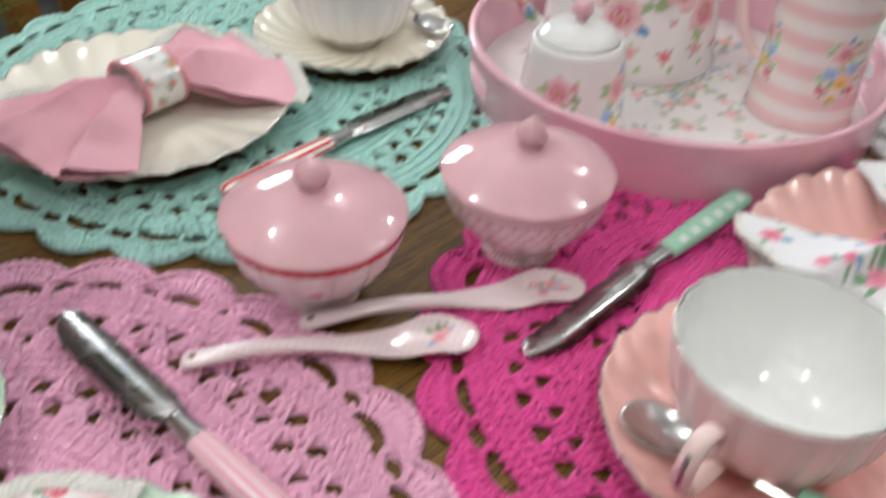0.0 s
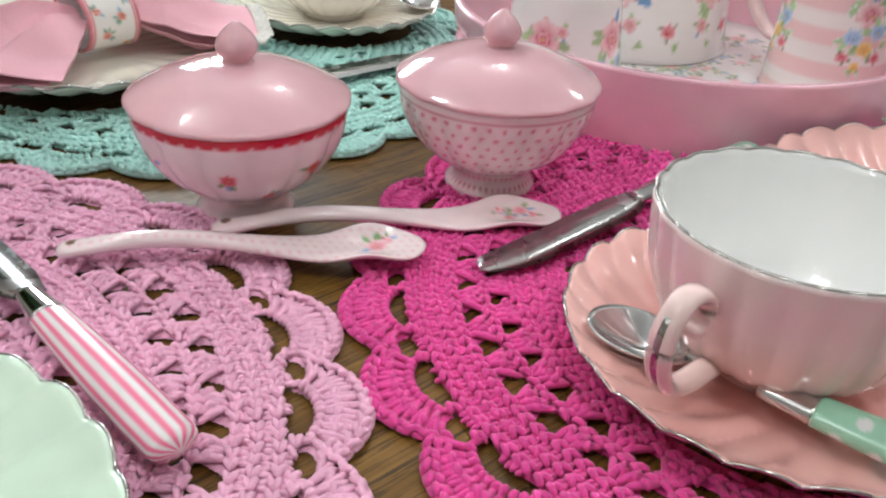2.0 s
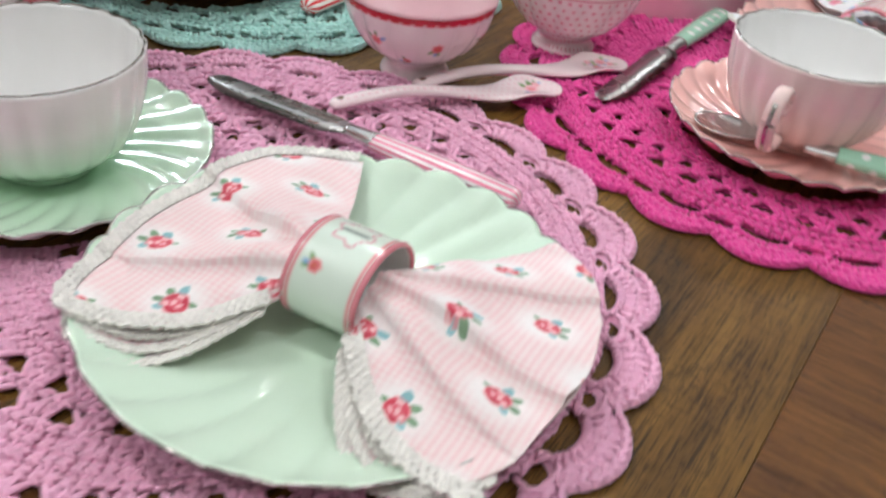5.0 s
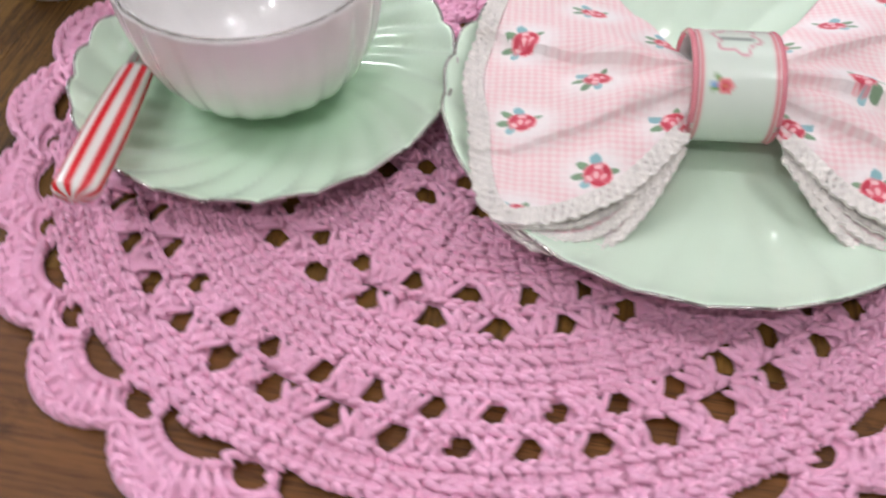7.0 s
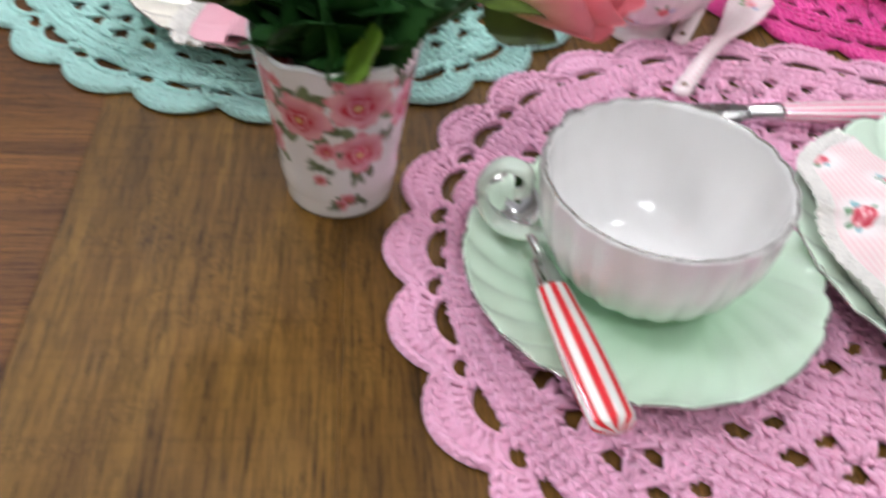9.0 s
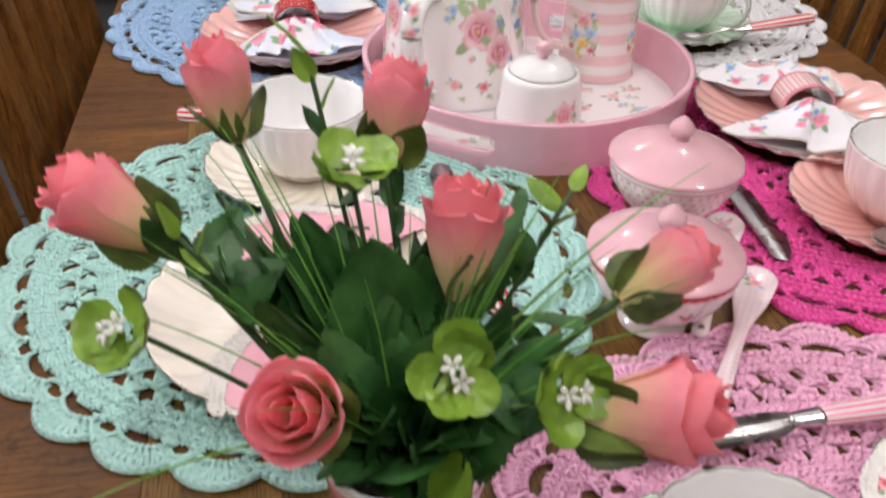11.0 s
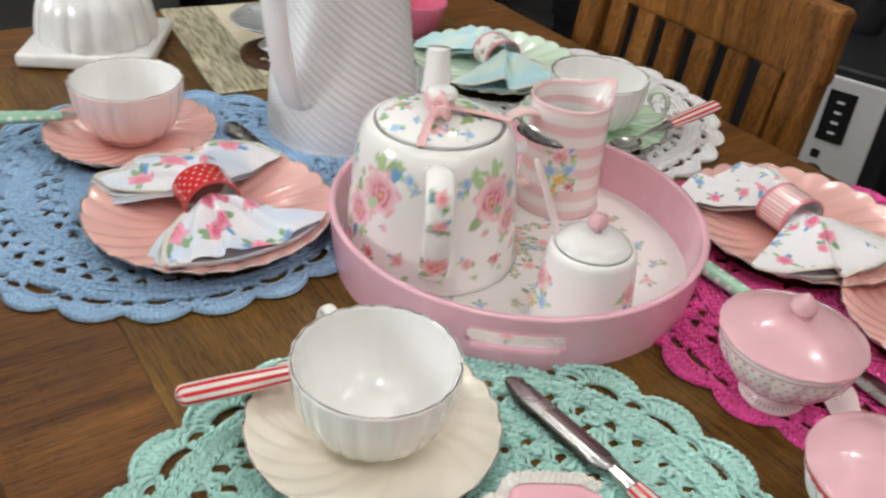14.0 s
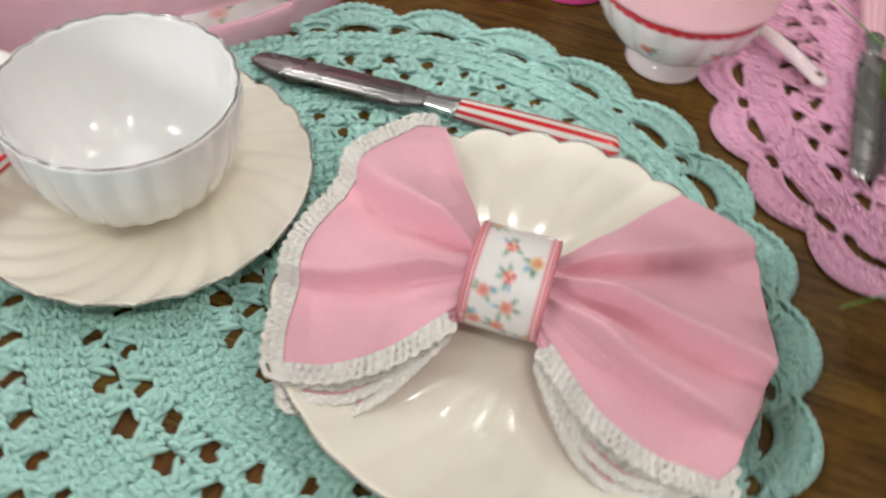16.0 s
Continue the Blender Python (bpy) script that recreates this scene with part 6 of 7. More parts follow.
def far_things():
    n = Nodes("gold_weave")
    v = n.coords(scale=(1, 1, 1), rot=(0, 0, 0.3))
    k = n.noise(n.coords(scale=(260, 30, 1)), 1.0, 3)
    col = n.ramp(k, [(0.35, lin(146, 136, 98)), (0.6, lin(228, 222, 194))])
    n.set(Base_Color=col, Roughness=0.35, Metallic=0.35)
    n.bump(k, 0.4, 0.002)
    root = thing("table_runner", "pale gold woven table runner with a cream border", "table runner", (0.018, 0.598, TT), -7)
    part("weave", box(0.19, 0.28, 0.0022, 0.0008, (0, 0, 0.0013)), n.mat, root)
    cream = paint("cream_linen", lin(224, 214, 190), 0.85, 200)
    part("border", box(0.125, 0.24, 0.0016, 0.0006, (0.030, 0.01, 0.0034)), cream, root, "cream linen centre band")
    grey = metal("pewter", (0.62, 0.63, 0.64), 0.42)
    st = thing("trivet", "brown wooden trivet with cut-out hearts on the runner", "trivet", (0.017, 0.537, TT + 0.0043), 0)
    brown = wood("dark_trivet_wood", lin(60, 36, 20), lin(92, 58, 34), lin(110, 74, 46), "x")
    lathe("disc", curve_pts([(0.001, 0.0), (0.046, 0.0), (0.048, 0.003), (0.046, 0.007), (0.001, 0.007)], 20), brown, st, 64)
    for q in range(9):
        a = 3.6 + q * 0.25
        bm = box(0.006, 0.005, 0.0012, 0.0004, (0.036 * math.cos(a), 0.036 * math.sin(a), 0.0073))
        part("inlay", bm, cream, st)
    dish = thing("pewter_dish", "grey pewter footed dish on the wooden trivet", "dish", (0.017, 0.553, TT + 0.0113), 0)
    lathe("dish", curve_pts([(0.001, 0.0), (0.022, 0.0), (0.014, 0.008), (0.012, 0.018), (0.03, 0.026), (0.050, 0.032), (0.053, 0.035), (0.050, 0.035), (0.03, 0.029), (0.001, 0.028)], 50), grey, dish, 90, wavy(20, 0.02, 0.0008, 0.053, 0.0, 2))
    for q in range(16):
        a = q * math.pi / 8
        bmr = box(0.005, 0.0028, 0.002, 0.0006, (0.044 * math.cos(a), 0.044 * math.sin(a), 0.0335))
        part("bead", bmr, grey, dish)
    b = thing("pink_bowl", "small glossy pink bowl near the table end", "bowl", (0.213, 0.547, TT), 0)
    b.scale = (0.74, 0.74, 0.9)
    lathe("bowl", curve_pts([(0.001, 0.003), (0.022, 0.0), (0.024, 0.003), (0.036, 0.018), (0.046, 0.040), (0.049, 0.052), (0.047, 0.052), (0.034, 0.020), (0.001, 0.008)], 60), glaze("deep_pink_glaze", lin(226, 120, 150)), b, 96, wavy(18, 0.02, 0.0, 0.05))


far_things()

# ---- beaker of silk roses ----
VASE = (-0.173, -0.418)


def beaker():
    root = thing("beaker_vase", "white beaker printed with red roses, holding silk flowers", "vase", (*VASE, TT), 0)
    H = 0.0875
    pl = []
    for a in (-2.02, -0.42, 1.12, 2.66):
        pl += [(a + 0.28, 0.058, 0.008, "olive"), (a - 0.25, 0.076, 0.007, "olive"), (a + 0.2, 0.074, 0.006, "olive"), (a + 0.2, 0.034, 0.007, "olive"), (a + 0.75, 0.030, 0.008, "olive"), (a + 1.2, 0.050, 0.005, "olive"), (a + 1.25, 0.066, 0.005, "olive"), (a - 0.35, 0.050, 0.005, "olive")]
        pl += [(a, 0.062, 0.0118, "red"), (a + 0.78, 0.071, 0.0128, "red"), (a + 0.80, 0.043, 0.0115, "red"), (a + 0.30, 0.045, 0.0050, "red"), (a + 0.62, 0.0135, 0.0042, "red"), (a + 0.50, 0.0105, 0.0036, "red"), (a + 0.86, 0.012, 0.005, "olive"), (a + 0.38, 0.009, 0.004, "olive"), (a + 0.18, 0.026, 0.0032, "red"), (a + 1.28, 0.078, 0.0032, "red"), (a + 0.5, 0.083, 0.0028, "red")]
    prof = curve_pts([(0.001, 0.001), (0.022, 0.0), (0.0250, 0.0015), (0.0262, 0.008), (0.0310, 0.045), (0.0364, 0.081), (0.0374, H), (0.0360, H), (0.0300, 0.046), (0.0245, 0.006), (0.001, 0.004)], 170)

    def rim(T, S, r, z):
        g = np.clip((z - 0.07) / 0.02, 0, 1)
        return r, z + 0.0010 * g * np.cos(10 * T)
    lathe("beaker", prof, M_PRINT, root, 260, rim, lambda T, S, r, z: big_flowers(T, z, 0.030, pl, 51))
    a_ = np.linspace(0, 2 * np.pi, 120, endpoint=False)
    tube("rim", np.stack([0.0367 * np.cos(a_), 0.0367 * np.sin(a_), H + 0.0010 * np.cos(10 * a_)], -1), 0.0009, M_WHITE, root, 8, wrap=True, label="rounded white rim")


beaker()


def leaf_stuff(name, dark, light, rough=0.45):
    n = Nodes(name)
    v = n.coords()
    a = n.noise(v, 60, 3)
    col = n.ramp(a, [(0.3, dark), (0.7, light)])
    n.set(Base_Color=col, Roughness=rough, Subsurface_Weight=0.0)
    n.bump(n.noise(v, 380, 3), 0.3, 0.001)
    return n.mat


def petal_stuff():
    n = Nodes("coral_silk_petal")
    c = n.add("ShaderNodeVertexColor", layer_name="Col")
    v = n.coords()
    col = n.mix(0.25, c.outputs["Color"], n.mix(1.0, c.outputs["Color"], n.ramp(n.noise(v, 170, 3), [(0.3, (0.86, 0.76, 0.78)), (0.7, (1, 1, 1))]), "MULTIPLY"))
    n.set(Base_Color=col, Roughness=0.65, Sheen_Weight=0.15)
    n.bump(n.noise(v, 900, 2), 0.25, 0.0006)
    # light shines through the thin silk
    tl = n.add("ShaderNodeBsdfTranslucent")
    n.join(col, tl.inputs["Color"])
    mx = n.add("ShaderNodeMixShader")
    mx.inputs[0].default_value = 0.3
    n.join(n.bsdf.outputs[0], mx.inputs[1])
    n.join(tl.outputs[0], mx.inputs[2])
    n.join(mx.outputs[0], n.t.nodes["Material Output"].inputs["Surface"])
    return n.mat


M_LEAF = leaf_stuff("dark_leaf", lin(32, 74, 32), lin(62, 112, 50))
M_LIME = leaf_stuff("lime_leaf", lin(100, 138, 36), lin(148, 184, 70), 0.35)
M_GRASS = leaf_stuff("grass_blade", lin(70, 132, 40), lin(120, 176, 74))
M_STEM = leaf_stuff("stem_green", lin(38, 66, 30), lin(58, 92, 42))
M_SEPAL = leaf_stuff("sepal", lin(58, 70, 30), lin(104, 128, 52))
M_PETAL = petal_stuff()
M_FLORET = paint("white_floret", (0.74, 0.74, 0.68), 0.6, 200)


def align(d):
    d = Vector(d).normalized()
    return d.to_track_quat("Z", "Y").to_matrix().to_4x4()


def rose_head(root, at, d, size, seed, openness=0.4):
    """A silk rose: overlapping cupped petals round a rolled heart, with sepals below."""
    rg = random.Random(seed)
    m = Matrix.Translation(at) @ align(d)
    m3, o = np.array(m.to_3x3()), np.array(at)
    heart, tip, low = np.array(lin(255, 136, 146)), np.array(lin(255, 158, 170)), np.array(lin(252, 232, 170))
    layers = [(2, 0.15, 1.00, 0.02), (3, 0.28, 1.03, 0.04), (3, 0.41, 0.99, 0.06 + 0.22 * openness), (4, 0.52, 0.80, 0.10 + 0.45 * openness)]
    for li, (cnt, rad, hh, flare) in enumerate(layers):
        for k in range(cnt):
            th0 = 2 * math.pi * (k + 0.37 * li + 0.1 * rg.random()) / cnt
            span = 2 * math.pi / cnt * (0.80 if cnt < 4 else 0.84)
            U, Vv = np.meshgrid(np.linspace(-1, 1, 17), 1 - (1 - np.linspace(0, 1, 15)) ** 2.0, indexing="xy")
            wid = np.sin(np.pi * np.clip(0.10 + 0.80 * Vv, 0, 1)) ** 0.45 * np.clip(1 - (np.clip(Vv - 0.58, 0, 1) / 0.423) ** 5.0, 0.0, 1) ** 0.5
            a = th0 + U * span * wid
            rr = size * (0.10 + (rad - 0.10) * np.sin(np.clip(Vv * 1.7, 0, np.pi / 2)) ** 0.9 + flare * 0.55 * np.clip((Vv - 0.55) / 0.45, 0, 1) ** 1.8)
            rr = rr * (1 - 0.24 * (1 - openness) * np.clip((Vv - 0.5) / 0.5, 0, 1) ** 2) + size * 0.03 * np.abs(U) ** 2 + size * 0.022 * np.sin(3 * U + seed + k) * Vv
            z = size * (-0.72 + (hh + 0.72) * Vv - 0.05 * np.abs(U) ** 2.2 * Vv - flare * 0.45 * np.clip((Vv - 0.6) / 0.4, 0, 1) ** 2 + 0.025 * rg.uniform(-1, 1) * Vv + (0.03 * np.exp(-((U - 0.2 * math.sin(seed + k)) / 0.5) ** 2) + 0.012 * np.sin(5 * U + seed * 3 + k)) * Vv ** 5)
            P = np.stack([rr * np.cos(a), rr * np.sin(a), z], -1).reshape(-1, 3)
            g = np.clip(1.9 * Vv - 0.58 + 0.12 * np.abs(U), 0, 1).reshape(-1, 1) ** 0.8
            C = low * (1 - g) + (heart * (1 - li / 3) + tip * li / 3) * (0.94 + 0.12 * rg.random()) * g
            np_mesh("petal", P @ m3.T + o, grid_faces(15, 17), M_PETAL, root, cols=C)
    for k in range(5):
        th = 2 * math.pi * k / 5 + 0.4
        leaf(root, tuple(np.array((0.12 * size * math.cos(th), 0.12 * size * math.sin(th), -0.70 * size)) @ m3.T + o), m.to_3x3() @ Vector((0.42 * math.cos(th), 0.42 * math.sin(th), 1.0)), size * 0.92, 0.38, M_SEPAL, "sepal", 0.25, seed + k)


def leaf(root, at, d, length, width, material, name="leaf", curl=0.3, seed=0, cup=0.25, toward=None):
    """A pointed leaf with a keel, bent along its length."""
    rg = random.Random(seed)
    m = align(d)
    spin = Matrix.Rotation(rg.uniform(0, 6.28), 4, "Z")
    m3 = np.array((m @ spin).to_3x3())
    if toward is not None:
        zz = Vector(d).normalized()
        yy = (-Vector(toward) + zz * Vector(toward).dot(zz)).normalized()
        xx = yy.cross(zz)
        m3 = np.array((xx, yy, zz)).T
    nu, nv = 9, 44
    U, Vv = np.meshgrid(np.linspace(-1, 1, nu), np.linspace(0, 1, nv), indexing="xy")
    w = width * length * np.sin(np.pi * Vv ** 0.72) ** 0.75 * (1 + 0.07 * (1 - 2 * ((Vv * 13) % 1)) * (length > 0.018))
    X = U * w
    Y = curl * length * Vv ** 2 + cup * np.abs(U) * w + 0.02 * length * np.sin(9 * Vv + seed) * U
    Z = length * (Vv - 0.10 * curl * Vv ** 2)
    P = np.stack([X, Y, Z], -1).reshape(-1, 3) @ m3.T + np.array(at)
    n = np.array(m3 @ np.array((0, 1.0, 0))) * 0.00035
    f = grid_faces(nv, nu)
    return np_mesh(name, np.vstack([P, P - n]), [f, f[:, ::-1] + nu * nv], material, root)


def stem(root, a, b, r=0.0013, sag=0.2, name="stem", material=None):
    a, b = np.array(a), np.array(b)
    t = np.linspace(0, 1, 16)[:, None]
    mid = (a + b) / 2 + np.array((0, 0, 1.0)) * sag * np.linalg.norm(b - a) * 0.3
    p = a * (1 - t) ** 2 + 2 * mid * t * (1 - t) + b * t ** 2
    tube(name, p, r, material or M_STEM, root, 8)
    return p


def flower_spray(at, d, size, seed, openness=0.4):
    """One silk rose on its stem, with a few leaves."""
    rg = random.Random(seed)
    base = (VASE[0] + rg.uniform(-0.012, 0.012), VASE[1] + rg.uniform(-0.012, 0.012), TT + 0.05)
    root = thing("silk_rose", "coral pink silk rose with green leaves in a beaker", "flower", (0, 0, 0), group="silk roses")
    d = Vector(d).normalized()
    foot = Vector(at) - d * size * 0.72
    p = stem(root, base, foot, 0.0017, 0.15)
    rose_head(root, at, d, size, seed, openness)
    for k in range(3 if seed == 1 else 7):
        q = p[rg.randint(7, 14)]
        dd = Vector((rg.uniform(-1, 1), rg.uniform(-1, 1), rg.uniform(-0.1, 0.9)))
        leaf(root, tuple(q), dd, rg.uniform(0.020, 0.036), 0.30, M_LEAF, seed=seed * 9 + k)


ROSES = [
    ((-0.237, -0.327, 0.951), (-0.2, 0.30, 1.0), 0.0275, 1, 0.15),
    ((-0.169, -0.344, 0.945), (0.2, 0.35, 1.0), 0.0280, 2, 0.25),
    ((-0.277, -0.376, 0.928), (-1.0, 0.25, 0.75), 0.0300, 3, 0.35),
    ((-0.147, -0.388, 0.909), (0.15, 0.3, 1.0), 0.0310, 4, 0.45),
    ((-0.067, -0.402, 0.898), (1.0, 0.25, 0.45), 0.0275, 5, 0.15),
    ((-0.213, -0.442, 0.880), (-0.35, -0.8, 0.85), 0.0310, 6, 0.50),
    ((-0.095, -0.461, 0.882), (1.0, -0.45, 0.30), 0.0345, 7, 0.45),
]
for at_, d_, s_, seed_, op_ in ROSES:
    flower_spray(at_, d_, s_ * 0.96, seed_, op_)


def greenery():
    rg = random.Random(77)
    root = thing("silk_foliage", "green silk leaves and grass filling the beaker", "foliage", (0, 0, 0))
    c = Vector((VASE[0], VASE[1], TT + 0.088))
    for k in range(34):
        a = rg.uniform(0, 6.28)
        d = Vector((math.cos(a), math.sin(a), rg.uniform(1.2, 2.8) if math.sin(a) > -0.25 else rg.uniform(2.0, 3.2)))
        s = c + Vector((math.cos(a), math.sin(a), 0)) * rg.uniform(0.004, 0.022) + Vector((0, 0, rg.uniform(-0.012, 0.020)))
        leaf(root, tuple(s), d, rg.uniform(0.040, 0.062), rg.uniform(0.27, 0.36), M_LEAF, seed=k, curl=rg.uniform(0.0, 0.45))
    # small crinkled leaves crowding the mouth of the beaker
    for k in range(34):
        a = 2 * math.pi * k / 34 * 5 + rg.uniform(-0.3, 0.3)
        rr = rg.uniform(0.004, 0.024)
        s = c + Vector((math.cos(a) * rr, math.sin(a) * rr, rg.uniform(-0.002, 0.030) - 0.25 * rr))
        d = Vector((math.cos(a), math.sin(a), rg.uniform(0.5, 1.4)))
        leaf(root, tuple(s), d, rg.uniform(0.020, 0.029), rg.uniform(0.36, 0.44), M_LEAF, seed=500 + k, curl=rg.uniform(0.1, 0.5), cup=0.35, toward=(math.cos(a) * 0.6, math.sin(a) * 0.6, 0.8))
    # low leaves that hang over the rim
    for k, (a, dz) in enumerate(((-1.2, 0.1), (0.1, 0.5), (2.2, 0.6), (1.0, 0.5))):
        s = c + Vector((math.cos(a), math.sin(a), 0)) * 0.024 + Vector((0, 0, 0.006))
        leaf(root, tuple(s), Vector((math.cos(a), math.sin(a), dz)), 0.040, 0.32, M_LIME if k in (0,) else M_LEAF, seed=100 + k)
    for k in range(46):
        a = rg.uniform(0, 6.28)
        reach = rg.uniform(0.03, 0.12)
        b = c + Vector((math.cos(a) * reach, math.sin(a) * reach + 0.02, rg.uniform(0.05, 0.115)))
        p0 = np.array(c + Vector((math.cos(a), math.sin(a), 0)) * 0.012)
        t = np.linspace(0, 1, 14)[:, None]
        mid = (p0 + np.array(b)) / 2 + np.array((0, 0, 0.02))
        p = p0 * (1 - t) ** 2 + 2 * mid * t * (1 - t) + np.array(b) * t ** 2
        tube("grass_blade", p, 0.0011 * (1 - 0.85 * t[:, 0]), M_GRASS, root, 6, 0.4)
    # broad dark leaves standing up round the roses
    for k, (tx, ty, tz, ln) in enumerate(((-0.237, -0.345, 0.922, 0.062), (-0.117, -0.345, 0.914, 0.058), (-0.207, -0.356, 0.913, 0.056), (-0.216, -0.345, 0.902, 0.054), (-0.168, -0.362, 0.903, 0.052), (-0.222, -0.362, 0.908, 0.052), (-0.190, -0.352, 0.905, 0.050), (-0.205, -0.366, 0.920, 0.046), (-0.160, -0.376, 0.915, 0.046), (-0.185, -0.395, 0.925, 0.044), (-0.225, -0.40, 0.905, 0.044), (-0.135, -0.41, 0.905, 0.044))):
        tip = Vector((tx, ty, tz))
        foot = c + Vector(((tx - c.x) * 0.30, (ty - c.y) * 0.30, 0.012))
        d = (tip - foot).normalized()
        leaf(root, tuple(tip - d * ln * 1.2), d, ln * 1.2, 0.40, M_LEAF, seed=300 + 7 * k, curl=0.10, toward=(-0.1, 0.55, 0.75))
    # long arching blades
    for k, e in enumerate(((-0.055, -0.42, 0.885), (-0.060, -0.445, 0.875), (-0.29, -0.47, 0.875), (-0.03, -0.36, 0.925))):
        p0 = np.array(c)
        b = np.array(e)
        t = np.linspace(0, 1, 16)[:, None]
        mid = (p0 + b) / 2 + np.array((0, 0, 0.025))
        p = p0 * (1 - t) ** 2 + 2 * mid * t * (1 - t) + b * t ** 2
        tube("grass_blade", p, 0.0013 * (1 - 0.8 * t[:, 0]), M_GRASS, root, 6, 0.4)


greenery()


def blossom_sprig(at, d, seed):
    """A sprig of round lime leaves about a cluster of white florets."""
    rg = random.Random(seed)
    root = thing("blossom_sprig", "lime green round leaves about a white floret cluster", "flower", (0, 0, 0), group="blossom sprigs")
    d = Vector(d).normalized()
    stem(root, (VASE[0], VASE[1], TT + 0.06), Vector(at) - d * 0.006, 0.0011, 0.2)
    m = Matrix.Translation(at) @ align(d)
    for k in range(5):
        a = 2 * math.pi * k / 5 + rg.random()
        n, r = 14, rg.uniform(0.0078, 0.0105)
        T, R = np.meshgrid(np.linspace(0, 2 * np.pi, n, endpoint=False), np.linspace(0.02, 1, 6), indexing="xy")
        x = R * np.cos(T) * r
        y = R * np.sin(T) * r
        z = 0.30 * r * R ** 2 + 0.10 * r * np.sin(5 * T) * R
        loc = np.stack([x, y, z], -1).reshape(-1, 3)
        q = m @ Matrix.Rotation(a, 4, "Z") @ Matrix.Translation((0.0110, 0, -0.002)) @ Matrix.Rotation(rg.uniform(-0.9, 0.0), 4, "Y")
        P = loc @ np.array(q.to_3x3()).T + np.array(q.translation)
        up = np.array(q.to_3x3() @ Vector((0, 0, 0.0004)))
        f = grid_faces(6, n, True)
        np_mesh("round_leaf", np.vstack([P, P - up]), [f, f[:, ::-1] + len(P)], M_LIME, root)
    for k in range(2):
        tilt = align(d) @ Matrix.Rotation(seed + math.pi * k, 4, "Z") @ Matrix.Translation((0.0032, 0, 0.0035 + 0.001 * k)) @ Matrix.Rotation(0.35, 4, "Y")
        bm = bmesh.new()
        for j in range(5):
            bmesh.ops.create_icosphere(bm, subdivisions=2, radius=0.0021, matrix=Matrix.Rotation(j * 1.2566 + 0.2 * rg.random(), 4, "Z") @ Matrix.Translation((0.0027, 0, 0.0006)) @ Matrix.Rotation(-0.30, 4, "Y") @ Matrix.Diagonal((1, 0.62, 0.40, 1)))
        bmesh.ops.create_icosphere(bm, subdivisions=1, radius=0.0008)
        bmesh.ops.transform(bm, matrix=Matrix.Translation(at) @ tilt, verts=bm.verts)
        part("floret", bm, M_FLORET, root, smooth=True)


for at_, d_, seed_ in (((-0.189, -0.381, 0.947), (0.1, -0.2, 1), 1), ((-0.160, -0.448, 0.898), (0, -0.9, 0.6), 2), ((-0.122, -0.462, 0.896), (0.4, -0.9, 0.6), 3), ((-0.276, -0.420, 0.908), (-0.6, -0.6, 0.7), 4)):
    blossom_sprig(at_, d_, seed_)


def bud_sprig(at, seed):
    rg = random.Random(seed)
    root = thing("leaf_sprig", "thin green sprig with small pointed leaves", "flower", (0, 0, 0), group="leaf sprigs")
    p = stem(root, (VASE[0], VASE[1], TT + 0.06), at, 0.0011, 0.1)
    for k in range(7):
        leaf(root, tuple(p[15 - k]), Vector((rg.uniform(-1, 1), rg.uniform(-1, 1), 0.9)), rg.uniform(0.014, 0.022), 0.26, M_LIME if k < 3 else M_LEAF, seed=seed * 5 + k, curl=0.2)


for at_, seed_ in (((-0.203, -0.345, 0.978), 1), ((-0.098, -0.375, 0.925), 2), ((-0.255, -0.39, 0.925), 3)):
    bud_sprig(at_, seed_)

# ---- chairs and the kitchen behind ----
def chair(at, turn):
    """A slat-backed wooden dining chair; it faces its own +x."""
    root = thing("dining_chair", "brown wooden dining chair with slatted back", "chair", at, turn, group="dining chairs")
    part("seat", box(0.42, 0.42, 0.03, 0.008, (0, 0, 0.455), 3), M_CHAIR, root)
    for sx in (-1, 1):
        for sy in (-1, 1):
            part("leg", box(0.038, 0.038, 0.44, 0.004, (sx * 0.18, sy * 0.18, 0.22)), M_CHAIR, root)
    for sy in (-1, 1):
        bm = box(0.034, 0.04, 0.44, 0.006, (0, 0, 0.22))
        bmesh.ops.rotate(bm, cent=(0, 0, 0), matrix=Matrix.Rotation(radians(-7), 3, "Y"), verts=bm.verts)
        bmesh.ops.translate(bm, vec=(-0.19, sy * 0.175, 0.44), verts=bm.verts)
        part("back_post", bm, M_CHAIR, root)
    bm = box(0.026, 0.40, 0.092, 0.01, (-0.237, 0, 0.837), 3)
    part("top_rail", bm, M_CHAIR, root)
    part("lower_rail", box(0.022, 0.36, 0.04, 0.004, (-0.204, 0, 0.555)), M_CHAIR, root)
    for k in range(6):
        bm = box(0.014, 0.031, 0.24, 0.003, (0, 0, 0))
        bmesh.ops.rotate(bm, cent=(0, 0, 0), matrix=Matrix.Rotation(radians(-7), 3, "Y"), verts=bm.verts)
        bmesh.ops.translate(bm, vec=(-0.2195, -0.130 + 0.052 * k, 0.680), verts=bm.verts)
        part("slat", bm, M_CHAIR, root)
    for sy in (-1, 1):
        part("rail", box(0.33, 0.02, 0.05, 0.003, (0, sy * 0.18, 0.41)), M_CHAIR, root)
    return root


first = chair((0.263, 0.335, 0), 180)
copy_thing(first, pose(-0.255, -0.12, 0, 0, 0, 2))
copy_thing(first, pose(-0.262, 0.36, 0, 0, 0, -2))


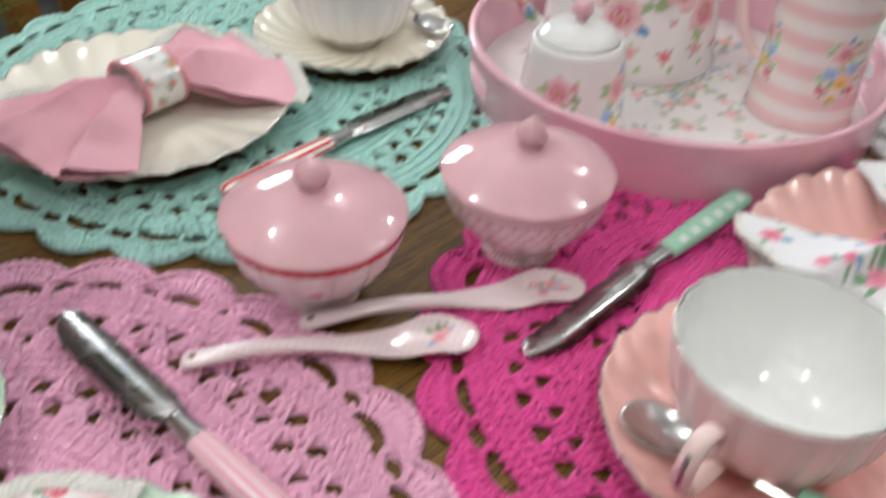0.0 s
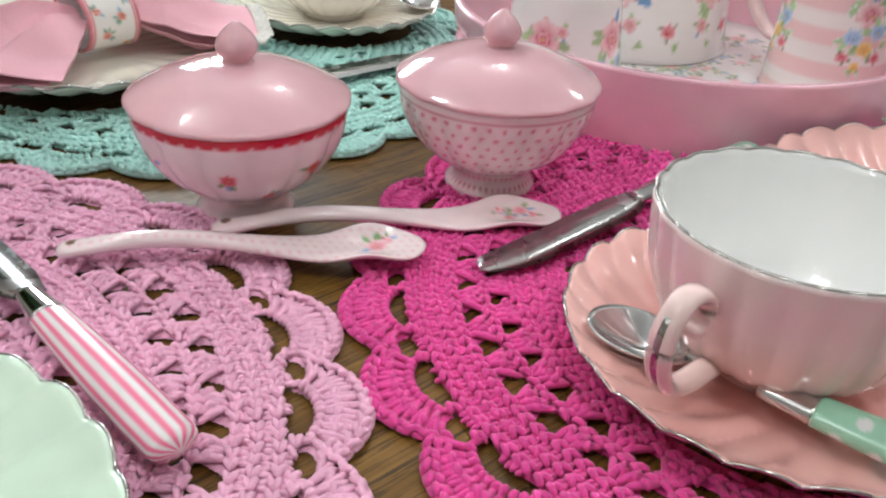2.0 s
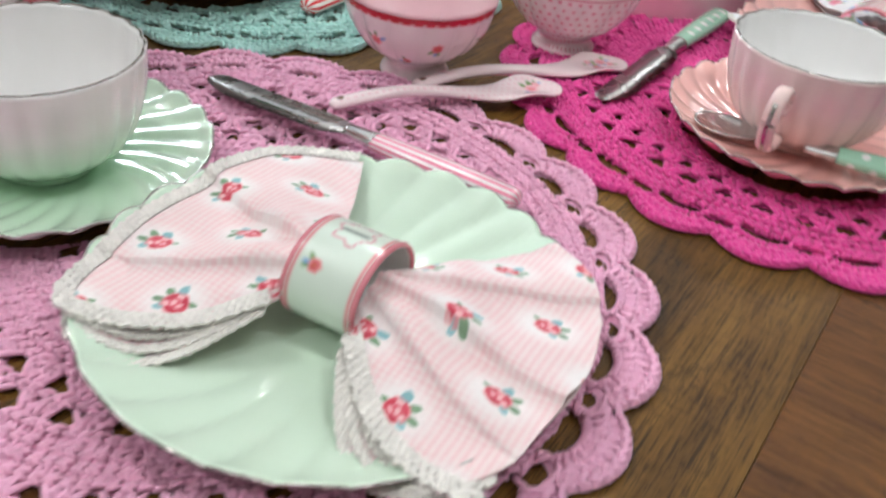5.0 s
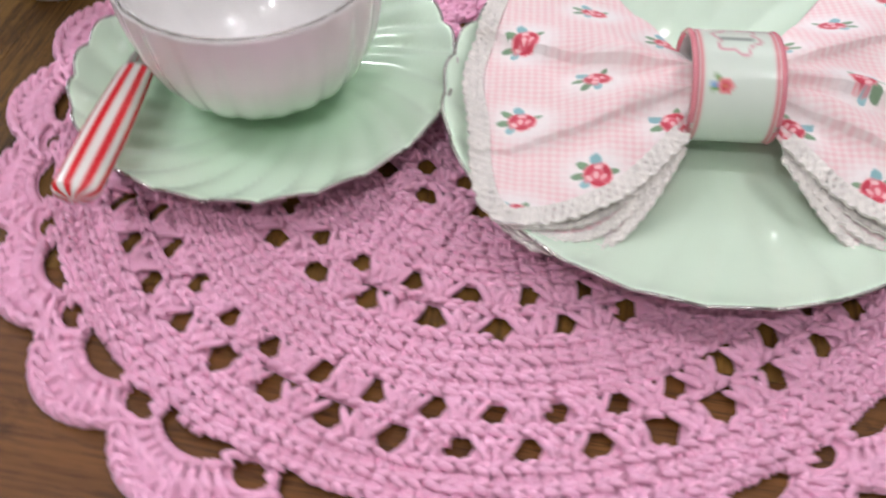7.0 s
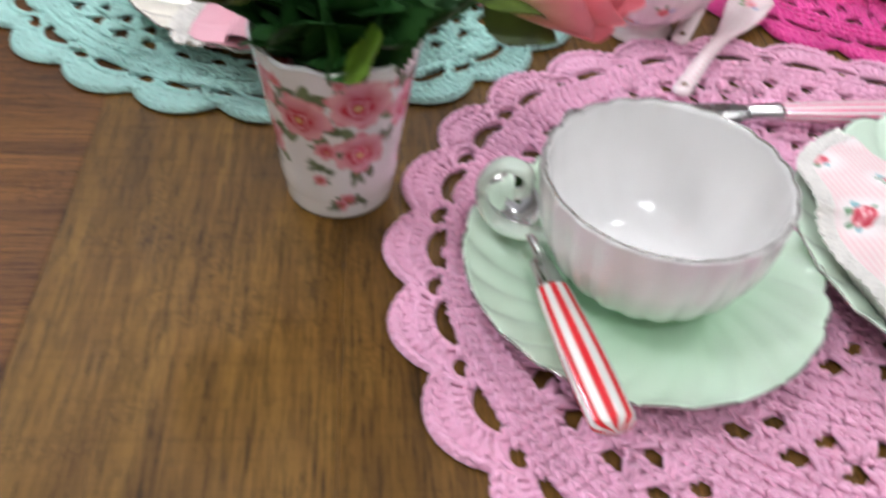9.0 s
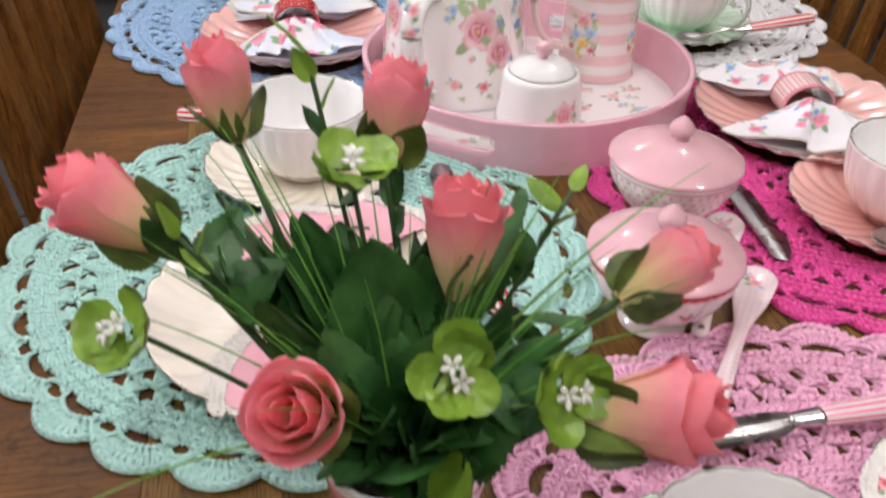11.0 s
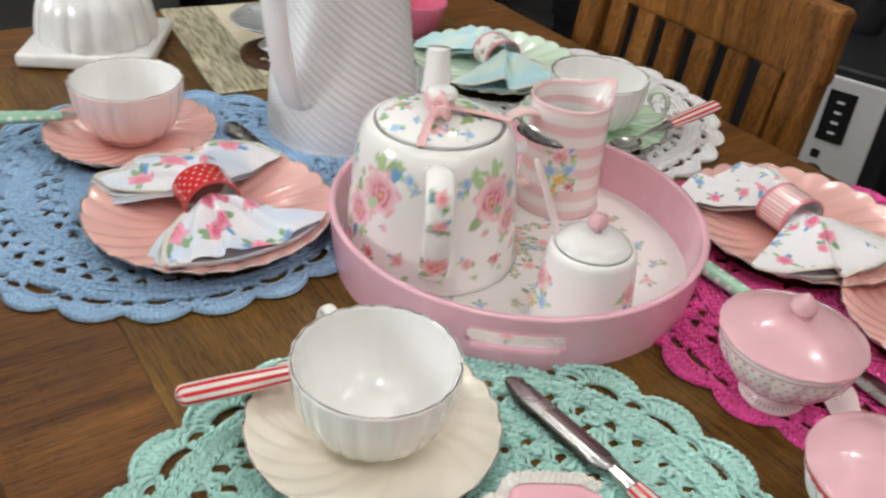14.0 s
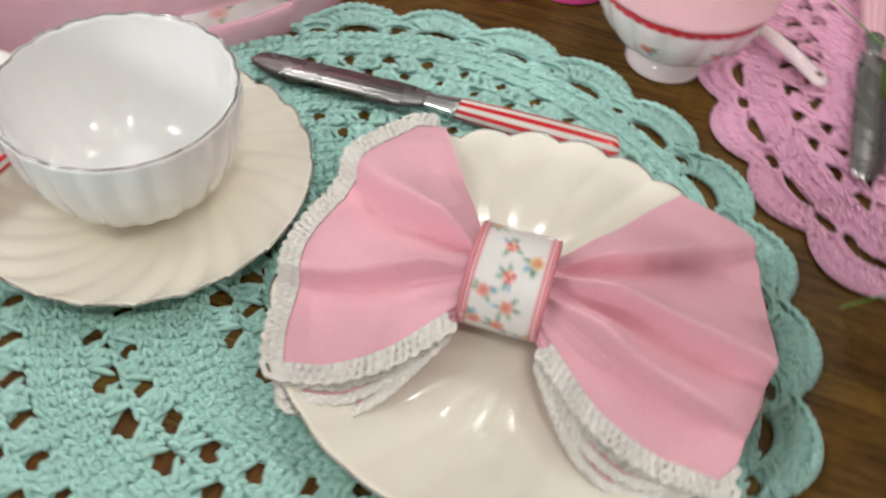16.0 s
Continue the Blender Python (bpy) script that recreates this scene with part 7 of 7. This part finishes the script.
def heater():
    root = thing("tall_oven", "kitchen oven with a white fascia, black dials and its shaded sides coloured black", "oven", (1.22, 0.535, 0), 200)
    wh = paint("white_enamel", (0.74, 0.74, 0.75), 0.35, 30, 0.03)
    # black colour stands for shade on the case's sides; also the button's own black
    case = paint("case_shade_and_button_black", (0.02, 0.02, 0.022), 0.3, 30, 0.05)
    part("body", box(0.36, 0.32, 0.615, 0.012, (0, 0, 0.3075), 3), case, root, "case with the shade of its sides put in as black")
    fascia = part("fascia", box(0.010, 0.150, 0.585, 0.004, (0.183, 0.052, 0.305), 3), wh, root, "white control fascia")
    part("control_panel", box(0.004, 0.050, 0.098, 0.0015, (0.189, 0.055, 0.525)), paint("black_panel", (0.015, 0.015, 0.016), 0.25), fascia)
    for k in range(4):
        part("indicator", box(0.003, 0.013, 0.0045, 0.001, (0.1915, 0.055, 0.494 + 0.020 * k)), wh, fascia)
    part("button", box(0.004, 0.016, 0.016, 0.003, (0.189, 0.040, 0.446)), case, fascia)
    for z in (0.405, 0.34):
        bm = bmesh.new()
        bmesh.ops.create_cone(bm, cap_ends=True, segments=32, radius1=0.021, radius2=0.018, depth=0.016, matrix=pose(0.194, 0.044, z, 0, 90, 0))
        part("dial", bm, M_DARK, fascia, smooth=False)


heater()


def potted_plant():
    root = thing("potted_plant", "small bushy green plant in a dark pot", "plant", (1.29, 0.555, 0.616), 0)
    lathe("pot", curve_pts([(0.001, 0.0), (0.035, 0.0), (0.045, 0.07), (0.048, 0.075), (0.043, 0.075), (0.040, 0.06), (0.001, 0.06)], 30), M_DARK, root, 40)
    rg = random.Random(8)
    for k in range(46):
        a = rg.uniform(0, 6.28)
        d = Vector((math.cos(a), math.sin(a), rg.uniform(0.0, 1.8)))
        s = Vector((math.cos(a), math.sin(a), 0)) * rg.uniform(0.0, 0.06) + Vector((0, 0, rg.uniform(0.065, 0.12)))
        leaf(root, tuple(s), d, rg.uniform(0.03, 0.055), 0.32, M_LEAF if k % 3 else M_GRASS, seed=k, curl=0.4)


potted_plant()


def cabinet(at, turn, w, h, d, mat, label):
    root = thing("kitchen_cabinet", label, "cabinet", at, turn, group="kitchen units")
    part("carcass", box(d, w, h, 0.004, (0, 0, h / 2)), mat, root)
    for k in (-1, 1):
        dr = part("door", box(0.02, w / 2 - 0.006, h - 0.12, 0.004, (d / 2 + 0.011, k * w / 4, h / 2 + 0.04)), mat, root)
        part("handle", box(0.014, 0.012, 0.12, 0.004, (d / 2 + 0.028, k * 0.03, h * 0.7)), M_STEEL, dr)


M_BLACK = paint("black_laminate", (0.014, 0.014, 0.016), 0.35, 30)
cabinet((2.08, 0.2, 0), 180, 1.2, 1.5, 0.5, M_BLACK, "tall black laminate kitchen cabinet with two doors")
cabinet((2.08, 1.45, 0), 180, 1.2, 1.5, 0.5, M_BLACK, "tall black laminate kitchen cabinet with two doors")
cabinet((1.2, 2.6, 0), -90, 1.2, 1.3, 0.5, M_BLACK, "black laminate kitchen cabinet with two doors")
cabinet((-0.2, 2.6, 0), -90, 1.4, 0.9, 0.5, paint("grey_laminate", (0.07, 0.068, 0.064), 0.4, 30), "dark grey laminate kitchen cabinet with two doors")

# ---- floor tiles ----
tile_me = None
count = 0
for ix in range(10):
    for iy in range(12):
        if tile_me is None:
            bm = box(0.472, 0.462, 0.012, 0.003)
            tile_me = bpy.data.meshes.new("tile")
            bm.to_mesh(tile_me)
            bm.free()
            tile_me.materials.append(M_SLATE)
        t = new("tile", tile_me)
        t.parent = floor
        t.matrix_basis = pose(RX0 + 0.24 + 0.48 * ix, RY0 + 0.235 + 0.47 * iy, -0.006)
